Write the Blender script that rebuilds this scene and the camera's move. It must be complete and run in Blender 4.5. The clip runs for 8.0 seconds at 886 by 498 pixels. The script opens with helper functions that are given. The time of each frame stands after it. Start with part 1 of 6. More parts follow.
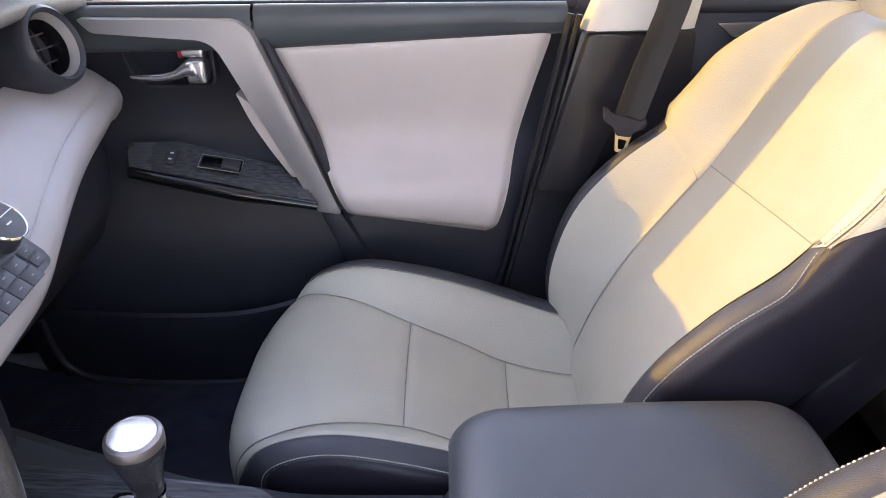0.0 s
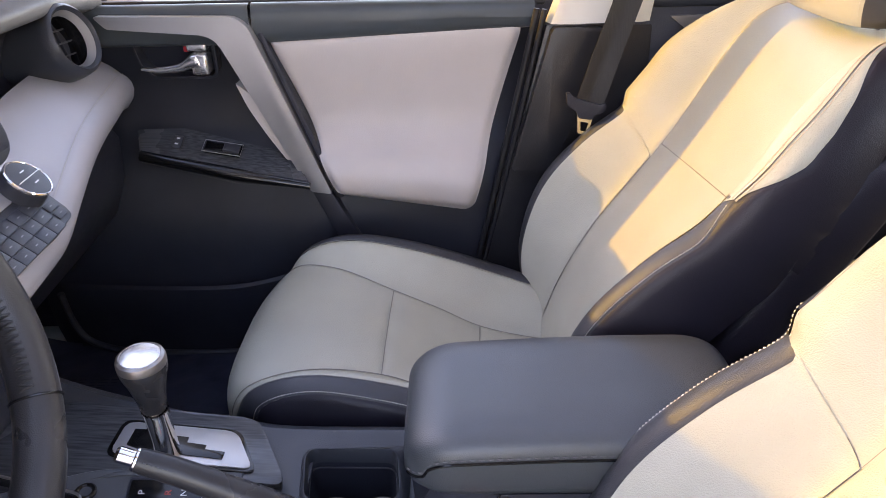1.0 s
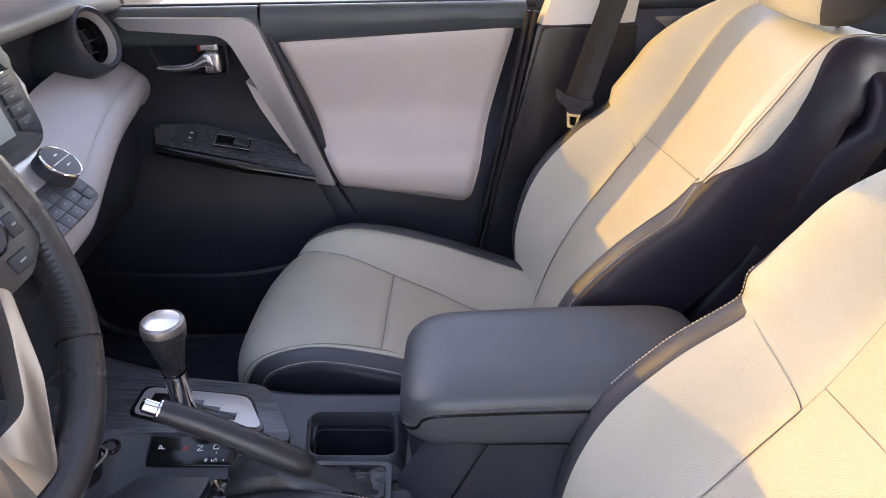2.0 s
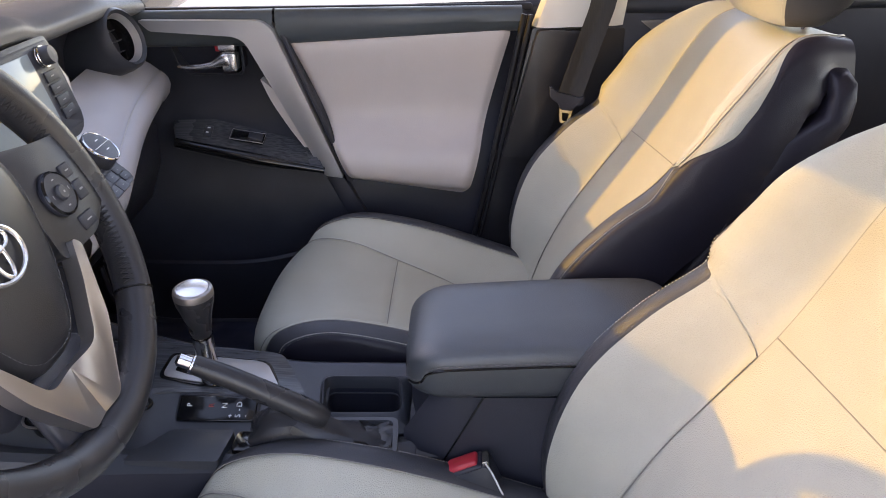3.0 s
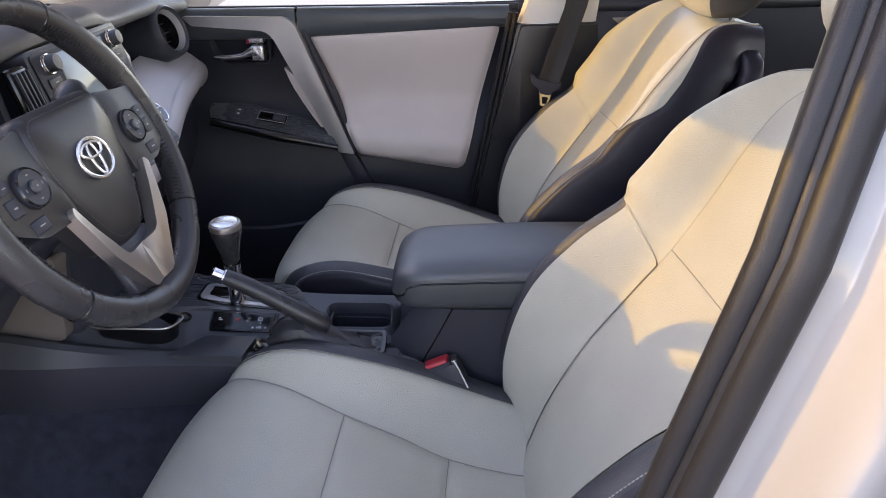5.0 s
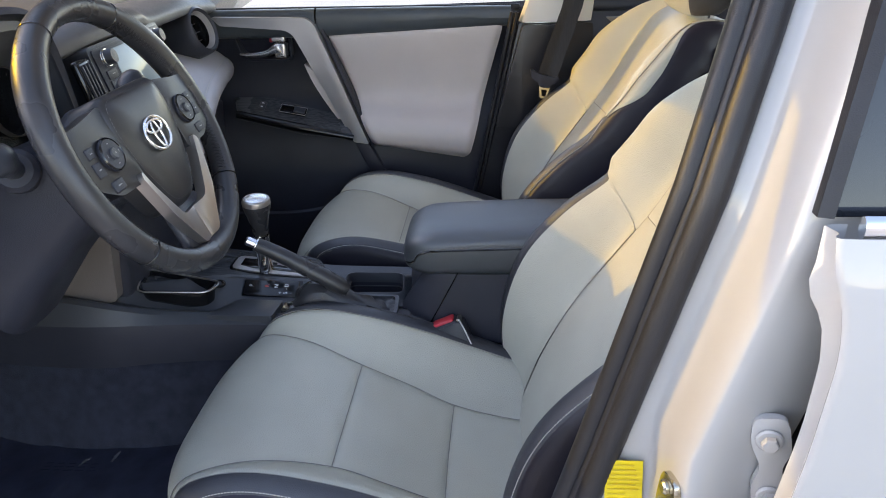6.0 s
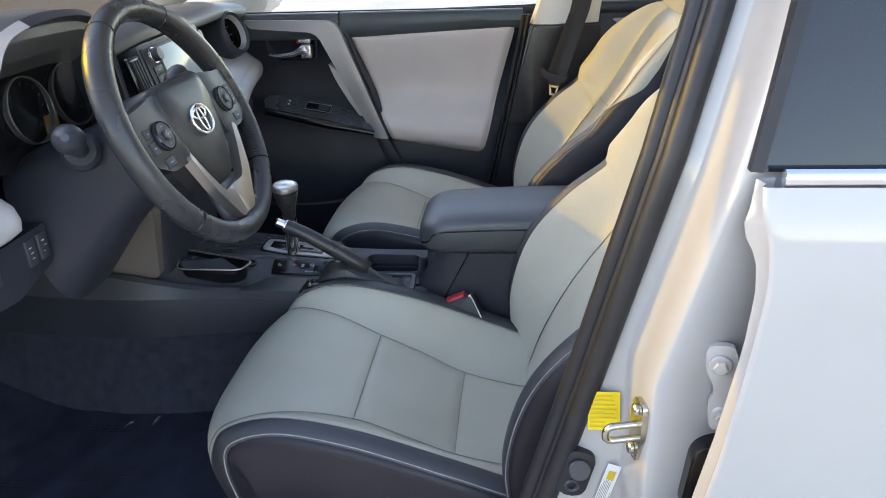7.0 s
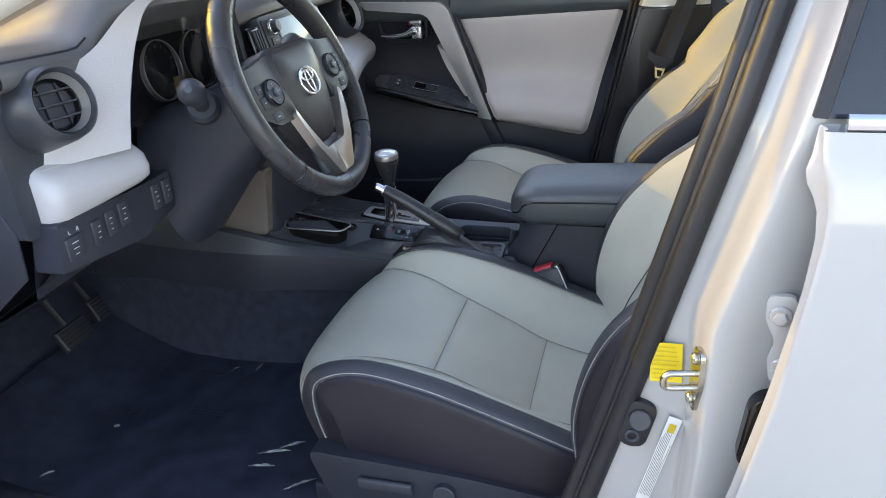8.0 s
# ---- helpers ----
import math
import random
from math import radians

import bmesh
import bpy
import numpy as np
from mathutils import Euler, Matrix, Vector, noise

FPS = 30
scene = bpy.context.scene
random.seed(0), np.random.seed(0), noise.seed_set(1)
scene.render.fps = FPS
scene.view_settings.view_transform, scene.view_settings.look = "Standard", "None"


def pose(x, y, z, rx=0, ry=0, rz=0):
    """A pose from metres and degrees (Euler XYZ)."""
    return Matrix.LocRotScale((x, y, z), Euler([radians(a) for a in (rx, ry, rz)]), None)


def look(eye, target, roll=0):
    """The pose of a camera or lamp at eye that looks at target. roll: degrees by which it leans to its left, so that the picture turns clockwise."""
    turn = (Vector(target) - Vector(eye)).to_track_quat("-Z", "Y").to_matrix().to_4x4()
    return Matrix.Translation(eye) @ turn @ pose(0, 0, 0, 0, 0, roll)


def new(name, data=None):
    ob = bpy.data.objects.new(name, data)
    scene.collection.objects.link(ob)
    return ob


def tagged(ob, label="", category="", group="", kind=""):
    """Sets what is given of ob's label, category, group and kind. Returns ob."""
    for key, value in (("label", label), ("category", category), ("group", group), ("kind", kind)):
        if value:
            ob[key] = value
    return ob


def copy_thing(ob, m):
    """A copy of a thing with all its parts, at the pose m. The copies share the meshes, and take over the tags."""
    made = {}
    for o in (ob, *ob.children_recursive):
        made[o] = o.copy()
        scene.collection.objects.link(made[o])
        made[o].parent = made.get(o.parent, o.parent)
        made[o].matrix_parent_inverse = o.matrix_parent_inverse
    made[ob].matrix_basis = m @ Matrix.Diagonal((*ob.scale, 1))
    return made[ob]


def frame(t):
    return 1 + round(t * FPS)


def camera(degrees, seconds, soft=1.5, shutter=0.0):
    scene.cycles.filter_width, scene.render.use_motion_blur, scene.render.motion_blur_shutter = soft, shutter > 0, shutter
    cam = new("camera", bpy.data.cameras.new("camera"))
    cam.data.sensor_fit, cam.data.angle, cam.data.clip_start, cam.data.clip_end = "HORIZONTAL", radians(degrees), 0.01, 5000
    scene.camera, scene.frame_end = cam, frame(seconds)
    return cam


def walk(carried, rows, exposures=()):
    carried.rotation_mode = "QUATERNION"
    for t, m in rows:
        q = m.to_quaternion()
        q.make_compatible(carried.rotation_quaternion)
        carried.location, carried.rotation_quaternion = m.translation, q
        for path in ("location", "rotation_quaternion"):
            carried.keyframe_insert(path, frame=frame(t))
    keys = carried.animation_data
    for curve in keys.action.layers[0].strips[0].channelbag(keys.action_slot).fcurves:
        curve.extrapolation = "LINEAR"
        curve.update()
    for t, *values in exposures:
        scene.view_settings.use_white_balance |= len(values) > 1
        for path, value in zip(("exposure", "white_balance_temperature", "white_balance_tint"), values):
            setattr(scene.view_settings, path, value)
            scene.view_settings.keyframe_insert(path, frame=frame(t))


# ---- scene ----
cam = camera(62.5, 8.0, soft=0.9)
PATH = [
    (0, (0.066, -0.516, 1.33), (0.048, 1.249, 0.39), -0.9),
    (0.5, (0.111, -0.583, 1.33), (0.07, 1.189, 0.403), -1.3),
    (1, (0.125, -0.651, 1.331), (0.074, 1.124, 0.411), -1.6),
    (1.5, (0.14, -0.696, 1.332), (0.078, 1.082, 0.42), -1.8),
    (3, (0.139, -0.847, 1.343), (0.079, 0.945, 0.457), -1.5),
    (3.5, (0.145, -0.908, 1.344), (0.08, 0.888, 0.466), -1.5),
    (4, (0.157, -0.96, 1.345), (0.073, 0.838, 0.472), -1.7),
    (4.5, (0.191, -1.027, 1.345), (0.083, 0.774, 0.481), -1.7),
    (5.8, (0.236, -1.229, 1.353), (0.081, 0.575, 0.504), -2.0),
    (6, (0.236, -1.26, 1.36), (0.078, 0.544, 0.511), -2.1),
    (6.5, (0.241, -1.33, 1.358), (0.07, 0.477, 0.519), -2.3),
    (7, (0.26, -1.384, 1.366), (0.047, 0.422, 0.533), -2.6),
    (7.5, (0.269, -1.444, 1.359), (-0.021, 0.354, 0.532), -3.0),
    (8, (0.309, -1.444, 1.332), (-0.199, 0.305, 0.507), -3.5),
]
walk(cam, [(t, look(eye, target, roll)) for t, eye, target, roll in PATH], [(0, 3.84, 8350, 29), (1.5, 3.60, 8500, 31), (3, 3.32, 8500, 29), (4.5, 3.16, 8300, 30), (6.2, 3.13, 7850, 18), (8, 3.24, 7850, 15)])

# ---- light ----
SUN_ELEV, SUN_AZ = 23.5, -10.5      # degrees; azimuth: turn of the rays towards the passenger side
world = bpy.data.worlds.new("world")
scene.world = world
world.use_nodes = True
wn = world.node_tree
sky = wn.nodes.new("ShaderNodeTexSky")
sky.sky_type, sky.sun_disc = "NISHITA", False
sky.dust_density, sky.air_density, sky.ozone_density = 0.5, 0.8, 0.6
sky.sun_elevation, sky.sun_rotation = radians(SUN_ELEV), radians(-90 - SUN_AZ)
wn.links.new(sky.outputs["Color"], wn.nodes["Background"].inputs["Color"])
wn.nodes["Background"].inputs["Strength"].default_value = 0.12
sun = new("sun", bpy.data.lights.new("sun", "SUN"))
sun.data.energy, sun.data.angle, sun.data.color = 0.31, radians(0.6), (1.0, 0.67, 0.0)
ray = Vector((math.cos(radians(SUN_ELEV)) * math.cos(radians(SUN_AZ)), math.cos(radians(SUN_ELEV)) * math.sin(radians(SUN_AZ)), -math.sin(radians(SUN_ELEV))))
sun.matrix_world = look((0, 0, 5), Vector((0, 0, 5)) + ray)


# ---- materials ----
def material(name, colour, rough=0.5, metal=0.0, grain=0.0, grain_scale=500.0, vary=0.12, vary_scale=9.0, coat=0.0, spec=0.5, wave=None, second=None):
    """A surface with two scales of variation: broad tint and roughness drift, and fine relief."""
    m = bpy.data.materials.new(name)
    m.use_nodes = True
    t = m.node_tree
    b = t.nodes["Principled BSDF"]
    b.inputs["Roughness"].default_value, b.inputs["Metallic"].default_value = rough, metal
    b.inputs["Specular IOR Level"].default_value = spec
    b.inputs["Coat Weight"].default_value, b.inputs["Coat Roughness"].default_value = coat, 0.04
    co = t.nodes.new("ShaderNodeTexCoord")
    n1 = t.nodes.new("ShaderNodeTexNoise")
    n1.inputs["Scale"].default_value, n1.inputs["Detail"].default_value = vary_scale, 4
    t.links.new(co.outputs["Object"], n1.inputs["Vector"])
    mix = t.nodes.new("ShaderNodeMix")
    mix.data_type = "RGBA"
    other = second or [c * (1 - vary) for c in colour]
    mix.inputs[6].default_value, mix.inputs[7].default_value = (*colour, 1), (*other, 1)
    ramp = t.nodes.new("ShaderNodeMapRange")
    ramp.inputs[1].default_value, ramp.inputs[2].default_value = 0.35, 0.7
    t.links.new(n1.outputs["Fac"], ramp.inputs[0])
    fac = ramp.outputs[0]
    if wave:
        mp = t.nodes.new("ShaderNodeMapping")
        mp.inputs["Scale"].default_value = wave
        n2 = t.nodes.new("ShaderNodeTexNoise")
        n2.inputs["Scale"].default_value, n2.inputs["Detail"].default_value = 1.0, 6
        t.links.new(co.outputs["Object"], mp.inputs["Vector"])
        t.links.new(mp.outputs[0], n2.inputs["Vector"])
        t.links.new(n2.outputs["Fac"], ramp.inputs[0])
    t.links.new(fac, mix.inputs[0])
    t.links.new(mix.outputs[2], b.inputs["Base Color"])
    rr = t.nodes.new("ShaderNodeMapRange")
    rr.inputs[3].default_value, rr.inputs[4].default_value = max(rough - 0.05, 0.02), min(rough + 0.07, 1)
    t.links.new(n1.outputs["Fac"], rr.inputs[0])
    t.links.new(rr.outputs[0], b.inputs["Roughness"])
    if grain:
        v = t.nodes.new("ShaderNodeTexVoronoi")
        v.feature = "F1"
        v.inputs["Scale"].default_value = grain_scale
        bump = t.nodes.new("ShaderNodeBump")
        bump.inputs["Strength"].default_value, bump.inputs["Distance"].default_value = grain, 0.0006
        n3 = t.nodes.new("ShaderNodeTexNoise")
        n3.inputs["Scale"].default_value, n3.inputs["Detail"].default_value = 28, 2
        b2 = t.nodes.new("ShaderNodeBump")
        b2.inputs["Strength"].default_value, b2.inputs["Distance"].default_value = 0.34, 0.0016
        t.links.new(co.outputs["Object"], v.inputs["Vector"])
        t.links.new(co.outputs["Object"], n3.inputs["Vector"])
        t.links.new(v.outputs["Distance"], bump.inputs["Height"])
        t.links.new(n3.outputs["Fac"], b2.inputs["Height"])
        t.links.new(b2.outputs[0], bump.inputs["Normal"])
        t.links.new(bump.outputs[0], b.inputs["Normal"])
    return m


def glass(name, tint=(1, 1, 1), rough=0.0, opaque=0.0):
    m = bpy.data.materials.new(name)
    m.use_nodes = True
    t = m.node_tree
    out = t.nodes["Material Output"]
    tr, gl, mix = t.nodes.new("ShaderNodeBsdfTransparent"), t.nodes.new("ShaderNodeBsdfGlossy"), t.nodes.new("ShaderNodeMixShader")
    fr = t.nodes.new("ShaderNodeFresnel")
    fr.inputs["IOR"].default_value = 1.5
    tr.inputs["Color"].default_value = (*tint, 1)
    gl.inputs["Roughness"].default_value = rough
    t.links.new(fr.outputs[0], mix.inputs[0])
    t.links.new(tr.outputs[0], mix.inputs[1])
    t.links.new(gl.outputs[0], mix.inputs[2])
    t.links.new(mix.outputs[0], out.inputs["Surface"])
    return m


def glow(name, colour, strength):
    m = bpy.data.materials.new(name)
    m.use_nodes = True
    b = m.node_tree.nodes["Principled BSDF"]
    b.inputs["Base Color"].default_value = (0.02, 0.02, 0.02, 1)
    b.inputs["Emission Color"].default_value, b.inputs["Emission Strength"].default_value = (*colour, 1), strength
    return m


LEATHER = material("light_grey_leather", (0.485, 0.472, 0.392), 0.36, grain=0.75, grain_scale=700, vary=0.10, vary_scale=9)
BLACK_LEATHER = material("black_leather", (0.046, 0.048, 0.056), 0.42, grain=0.45, grain_scale=800, vary=0.3)
DOOR_PAD = material("beige_vinyl", (0.60, 0.535, 0.505), 0.40, grain=0.3, grain_scale=560, vary=0.05)
DASH_PAD = material("pale_vinyl", (0.43, 0.415, 0.43), 0.45, grain=0.3, grain_scale=560, vary=0.05)
PLASTIC = material("dark_plastic", (0.030, 0.032, 0.044), 0.42, grain=0.3, grain_scale=1000, vary=0.25, spec=0.35)
SOFT = material("soft_black_plastic", (0.038, 0.041, 0.051), 0.34, grain=0.3, grain_scale=900, vary=0.2, spec=0.45)
CONSOLE = material("charcoal_console_plastic", (0.052, 0.056, 0.065), 0.36, grain=0.35, grain_scale=900, vary=0.2)
GLOSS = material("gloss_black", (0.008, 0.008, 0.009), 0.12, vary=0.2)
WOOD = material("brushed_dark_trim", (0.036, 0.040, 0.046), 0.25, wave=(8, 300, 300), second=(0.095, 0.10, 0.11), vary=0.3)
SILVER = material("satin_silver", (0.52, 0.50, 0.49), 0.34, 0.65, vary=0.06, grain=0.06, grain_scale=1500)
CAP = material("polished_silver_cap", (0.78, 0.77, 0.76), 0.20, 0.9, vary=0.08)
RIM_LEATHER = material("worn_rim_leather", (0.033, 0.033, 0.037), 0.27, grain=0.25, grain_scale=1100, vary=0.35, vary_scale=14)
CHROME = material("chrome", (0.82, 0.82, 0.83), 0.09, 1.0, vary=0.05)
BRIGHT = material("satin_chrome", (0.80, 0.79, 0.78), 0.22, 0.9, vary=0.05)
STEEL = material("zinc_plated_steel", (0.62, 0.58, 0.48), 0.24, 1.0, vary=0.2, vary_scale=60)
PAINT = material("silver_white_car_paint", (0.37, 0.362, 0.352), 0.45, 0.0, vary=0.04, coat=1.0, spec=0.2)
RUBBER = material("black_rubber", (0.017, 0.017, 0.020), 0.42, vary=0.25, vary_scale=30, grain=0.2, grain_scale=900, spec=0.4)
CARPET = material("black_carpet", (0.024, 0.028, 0.048), 0.9, grain=1.0, grain_scale=700, vary=0.4, vary_scale=40)
FILM = material("plastic_film_over_mat", (0.036, 0.040, 0.062), 0.36, vary=0.4, vary_scale=25, grain=0.5, grain_scale=45, spec=0.3)
# base painted paler than the film, so that its folds read as glints
FOLD = material("glossy_clear_film", (0.11, 0.115, 0.13), 0.10, vary=0.3, vary_scale=90)
CREAM = material("cream_trim", (0.72, 0.68, 0.61), 0.6, grain=0.3, grain_scale=700, vary=0.05)
WEBBING = material("black_webbing", (0.022, 0.020, 0.019), 0.6, grain=0.7, grain_scale=900, vary=0.2, wave=(700, 40, 40), second=(0.035, 0.03, 0.027))
THREAD = material("pale_thread", (0.58, 0.55, 0.50), 0.7, vary=0.1)
# seam lines, with the groove's shade put into the colour
SEAM = material("seam_line_tone", (0.27, 0.255, 0.23), 0.8, vary=0.1)
TAN_THREAD = material("tan_thread", (0.62, 0.50, 0.38), 0.7, vary=0.15)
SYMBOL = material("dim_marking", (0.30, 0.30, 0.31), 0.5)
DARK_THREAD = material("grey_thread", (0.12, 0.12, 0.125), 0.7, vary=0.1)
THREAD_BLACK = material("waxed_black_thread", (0.012, 0.012, 0.014), 0.45, vary=0.2)
# slate tint stands in for the sky reflected on the black band
BAND = material("sky_tinted_vinyl", (0.056, 0.068, 0.076), 0.33, grain=0.22, grain_scale=900, vary=0.2)
# black skin painted paler, standing in for the windscreen's glare on it
DASH_TOP = material("soft_dash_skin", (0.10, 0.10, 0.105), 0.45, grain=0.3, grain_scale=900, vary=0.2, spec=0.6)
PILLAR = material("smooth_dark_plastic", (0.024, 0.023, 0.026), 0.30, grain=0.2, grain_scale=420, vary=0.2)
# darker copy of the satin silver, with shade put into its colour
SPOKE = material("shaded_satin_trim", (0.42, 0.39, 0.37), 0.30, 0.85, vary=0.1)
SIDE_LEATHER = material("black_side_leather", (0.018, 0.016, 0.024), 0.36, grain=0.34, grain_scale=800, vary=0.3, spec=0.32)
# bluish base carries part of the sky's sheen on the black lid
LID = material("armrest_leather", (0.050, 0.057, 0.064), 0.35, grain=0.4, grain_scale=800, vary=0.15, spec=0.8)
HUB = material("hub_leather_grain", (0.022, 0.022, 0.025), 0.36, grain=0.14, grain_scale=900, vary=0.2)
RED = material("red_plastic", (0.55, 0.03, 0.045), 0.35, vary=0.1)
YELLOW = material("yellow_label", (0.80, 0.60, 0.02), 0.4, vary=0.06, vary_scale=40)
YELLOW_PRINT = material("ochre_print", (0.60, 0.42, 0.02), 0.5)
PAPER = material("white_label", (0.72, 0.72, 0.70), 0.5, vary=0.05)
PRINT = material("grey_print", (0.16, 0.16, 0.16), 0.6)
MARK = material("white_marking", (0.75, 0.75, 0.75), 0.5)
REDMARK = material("red_marking", (0.5, 0.06, 0.05), 0.5)
# pale base colour stands in for the screen's bright reflection
SCREEN = material("screen_reflection", (0.30, 0.36, 0.38), 0.08, vary=0.05)
CONCRETE = material("pale_concrete", (0.47, 0.43, 0.385), 0.85, vary=0.2, vary_scale=0.7, grain=0.6, grain_scale=90)
GREY_PLASTIC = material("grey_brown_plastic", (0.13, 0.11, 0.10), 0.5, grain=0.4, grain_scale=420, vary=0.1)
GLASS = glass("clear_glass", (0.93, 0.96, 0.95))
DARK_GLASS = material("tinted_glass", (0.012, 0.014, 0.018), 0.04, vary=0.1)


# ---- mesh helpers ----
def finish(bm, smooth=True, sharp=38):
    me = bpy.data.meshes.new("m")
    bmesh.ops.recalc_face_normals(bm, faces=bm.faces[:])
    bm.to_mesh(me)
    bm.free()
    if smooth:
        me.polygons.foreach_set("use_smooth", [True] * len(me.polygons))
        me.set_sharp_from_angle(angle=radians(sharp))
    return me


def part(name, bm, mat, parent, label="", sharp=38):
    me = finish(bm, sharp=sharp)
    me.name = name
    me.materials.append(mat)
    ob = new(name, me)
    ob.parent = parent
    if label:
        ob["label"] = label
    return ob


def thing(name, label, category, group="", kind="", at=(0, 0, 0)):
    ob = new(name)
    ob.empty_display_size = 0.05
    ob.location = at
    return tagged(ob, label, category, group, kind)


def single(name, bm, mat, label, category, kind="", sharp=38):
    ob = part(name, bm, mat, None, sharp=sharp)
    return tagged(ob, label, category, kind=kind)


def grid(rows, close_u=False, close_v=False, bm=None):
    """A sheet through rows of points."""
    bm = bm or bmesh.new()
    V = [[bm.verts.new(p) for p in r] for r in rows]
    nu, nv = len(V), len(V[0])
    for i in range(nu if close_u else nu - 1):
        for j in range(nv if close_v else nv - 1):
            q = (V[i][j], V[i][(j + 1) % nv], V[(i + 1) % nu][(j + 1) % nv], V[(i + 1) % nu][j])
            bm.faces.new(q)
    return bm


def loft(rings, cap=True, bm=None):
    """A closed body through rings of points."""
    bm = bm or bmesh.new()
    V = [[bm.verts.new(p) for p in r] for r in rings]
    n = len(V[0])
    for a, b in zip(V, V[1:]):
        for j in range(n):
            bm.faces.new((a[j], a[(j + 1) % n], b[(j + 1) % n], b[j]))
    if cap:
        bm.faces.new(V[0][::-1])
        bm.faces.new(V[-1])
    return bm


def sweep(path, radius, seg=10, closed=False, bm=None, squash=1.0, cap=True):
    """A tube along a path; radius: a number or one for each point."""
    P = [Vector(p) for p in path]
    n = len(P)
    R = radius if isinstance(radius, (list, tuple)) else [radius] * n
    up = None
    rings = []
    for i in range(n):
        d = (P[(i + 1) % n] - P[i - 1]) if closed else (P[min(i + 1, n - 1)] - P[max(i - 1, 0)])
        d.normalize()
        if up is None:
            up = Vector((0, 0, 1)) if abs(d.z) < 0.9 else Vector((1, 0, 0))
        side = d.cross(up).normalized()
        up = side.cross(d).normalized()
        rings.append([P[i] + R[i] * (math.cos(a) * side * squash + math.sin(a) * up) for a in (2 * math.pi * k / seg for k in range(seg))])
    if closed:
        return grid(rings, True, True, bm)
    return loft(rings, cap, bm)


def box(x0, x1, y0, y1, z0, z1, bevel=0.004, seg=3, bm=None, m=None):
    made = bm or bmesh.new()
    tmp = bmesh.new()
    bmesh.ops.create_cube(tmp, size=1)
    for v in tmp.verts:
        v.co = ((x0 + x1) / 2 + v.co.x * (x1 - x0), (y0 + y1) / 2 + v.co.y * (y1 - y0), (z0 + z1) / 2 + v.co.z * (z1 - z0))
    if bevel:
        bmesh.ops.bevel(tmp, geom=tmp.edges[:], offset=bevel, segments=seg, profile=0.5, affect="EDGES")
    if m:
        tmp.transform(m)
    return merge(made, tmp)


def merge(bm, other):
    me = bpy.data.meshes.new("tmp")
    other.to_mesh(me)
    other.free()
    bm.from_mesh(me)
    bpy.data.meshes.remove(me)
    return bm


def prism(points, lo, hi, axis="y", bevel=0.003, seg=2, bm=None, m=None):
    """A slab with the outline points in the two other axes, from lo to hi along the axis."""
    made = bm or bmesh.new()
    tmp = bmesh.new()

    def at(p, d):
        return {"y": (p[0], d, p[1]), "x": (d, p[0], p[1]), "z": (p[0], p[1], d)}[axis]
    a = [tmp.verts.new(at(p, lo)) for p in points]
    b = [tmp.verts.new(at(p, hi)) for p in points]
    n = len(points)
    tmp.faces.new(a[::-1])
    tmp.faces.new(b)
    for i in range(n):
        tmp.faces.new((a[i], a[(i + 1) % n], b[(i + 1) % n], b[i]))
    if bevel:
        bmesh.ops.bevel(tmp, geom=tmp.edges[:], offset=bevel, segments=seg, profile=0.5, affect="EDGES", clamp_overlap=True)
    if m:
        tmp.transform(m)
    return merge(made, tmp)


def rounded(points, r, n=5):
    """The outline with its corners rounded."""
    out = []
    k = len(points)
    for i in range(k):
        p, a, b = Vector(points[i]), Vector(points[i - 1]), Vector(points[(i + 1) % k])
        ri = r[i] if isinstance(r, (list, tuple)) else r
        da, db = (a - p), (b - p)
        ri = min(ri, da.length * 0.45, db.length * 0.45)
        s, e = p + da.normalized() * ri, p + db.normalized() * ri
        for j in range(n + 1):
            t = j / n
            out.append(tuple((1 - t) ** 2 * s + 2 * t * (1 - t) * p + t * t * e))
    return out


def spline(points, n):
    """Points along a smooth curve through the given ones."""
    P = [np.array(p, float) for p in points]
    P = [2 * P[0] - P[1]] + P + [2 * P[-1] - P[-2]]
    k = len(P) - 3
    out = []
    for i in range(n):
        t = i / (n - 1) * k
        j = min(int(t), k - 1)
        t -= j
        a, b, c, d = P[j:j + 4]
        out.append(0.5 * (2 * b + (c - a) * t + (2 * a - 5 * b + 4 * c - d) * t * t + (3 * b - a - 3 * c + d) * t ** 3))
    return out


def table(rows, u):
    """Row u of a table, between the rows along a smooth curve."""
    k = len(rows) - 1
    u = min(max(u, 0.0), k)
    j = min(int(u), k - 1)
    t = u - j
    b, c = np.array(rows[j], float), np.array(rows[j + 1], float)
    a = np.array(rows[j - 1], float) if j else 2 * b - c
    d = np.array(rows[j + 2], float) if j + 2 <= k else 2 * c - b
    return 0.5 * (2 * b + (c - a) * t + (2 * a - 5 * b + 4 * c - d) * t * t + (3 * b - a - 3 * c + d) * t ** 3)


def disc(centre, normal, radius, depth, seg=28, bm=None, bevel=0.0015, inner=0.0):
    """A short round body, or a ring, whose axis is the normal."""
    q = Vector(normal).to_track_quat("Z", "Y").to_matrix().to_4x4()
    m = Matrix.Translation(centre) @ q
    h, b = depth / 2, bevel
    prof = [(radius - b, -h), (radius, -h + b), (radius, h - b), (radius - b, h)]
    if inner:
        prof += [(inner + b, h), (inner, h - b), (inner, -h + b), (inner + b, -h)]
    else:
        prof = [(0.0001, -h)] + prof + [(0.0001, h)]
    rows = [[m @ Vector((r * math.cos(a), r * math.sin(a), z)) for r, z in prof] for a in (2 * math.pi * k / seg for k in range(seg))]
    return grid(rows, True, bool(inner), bm)


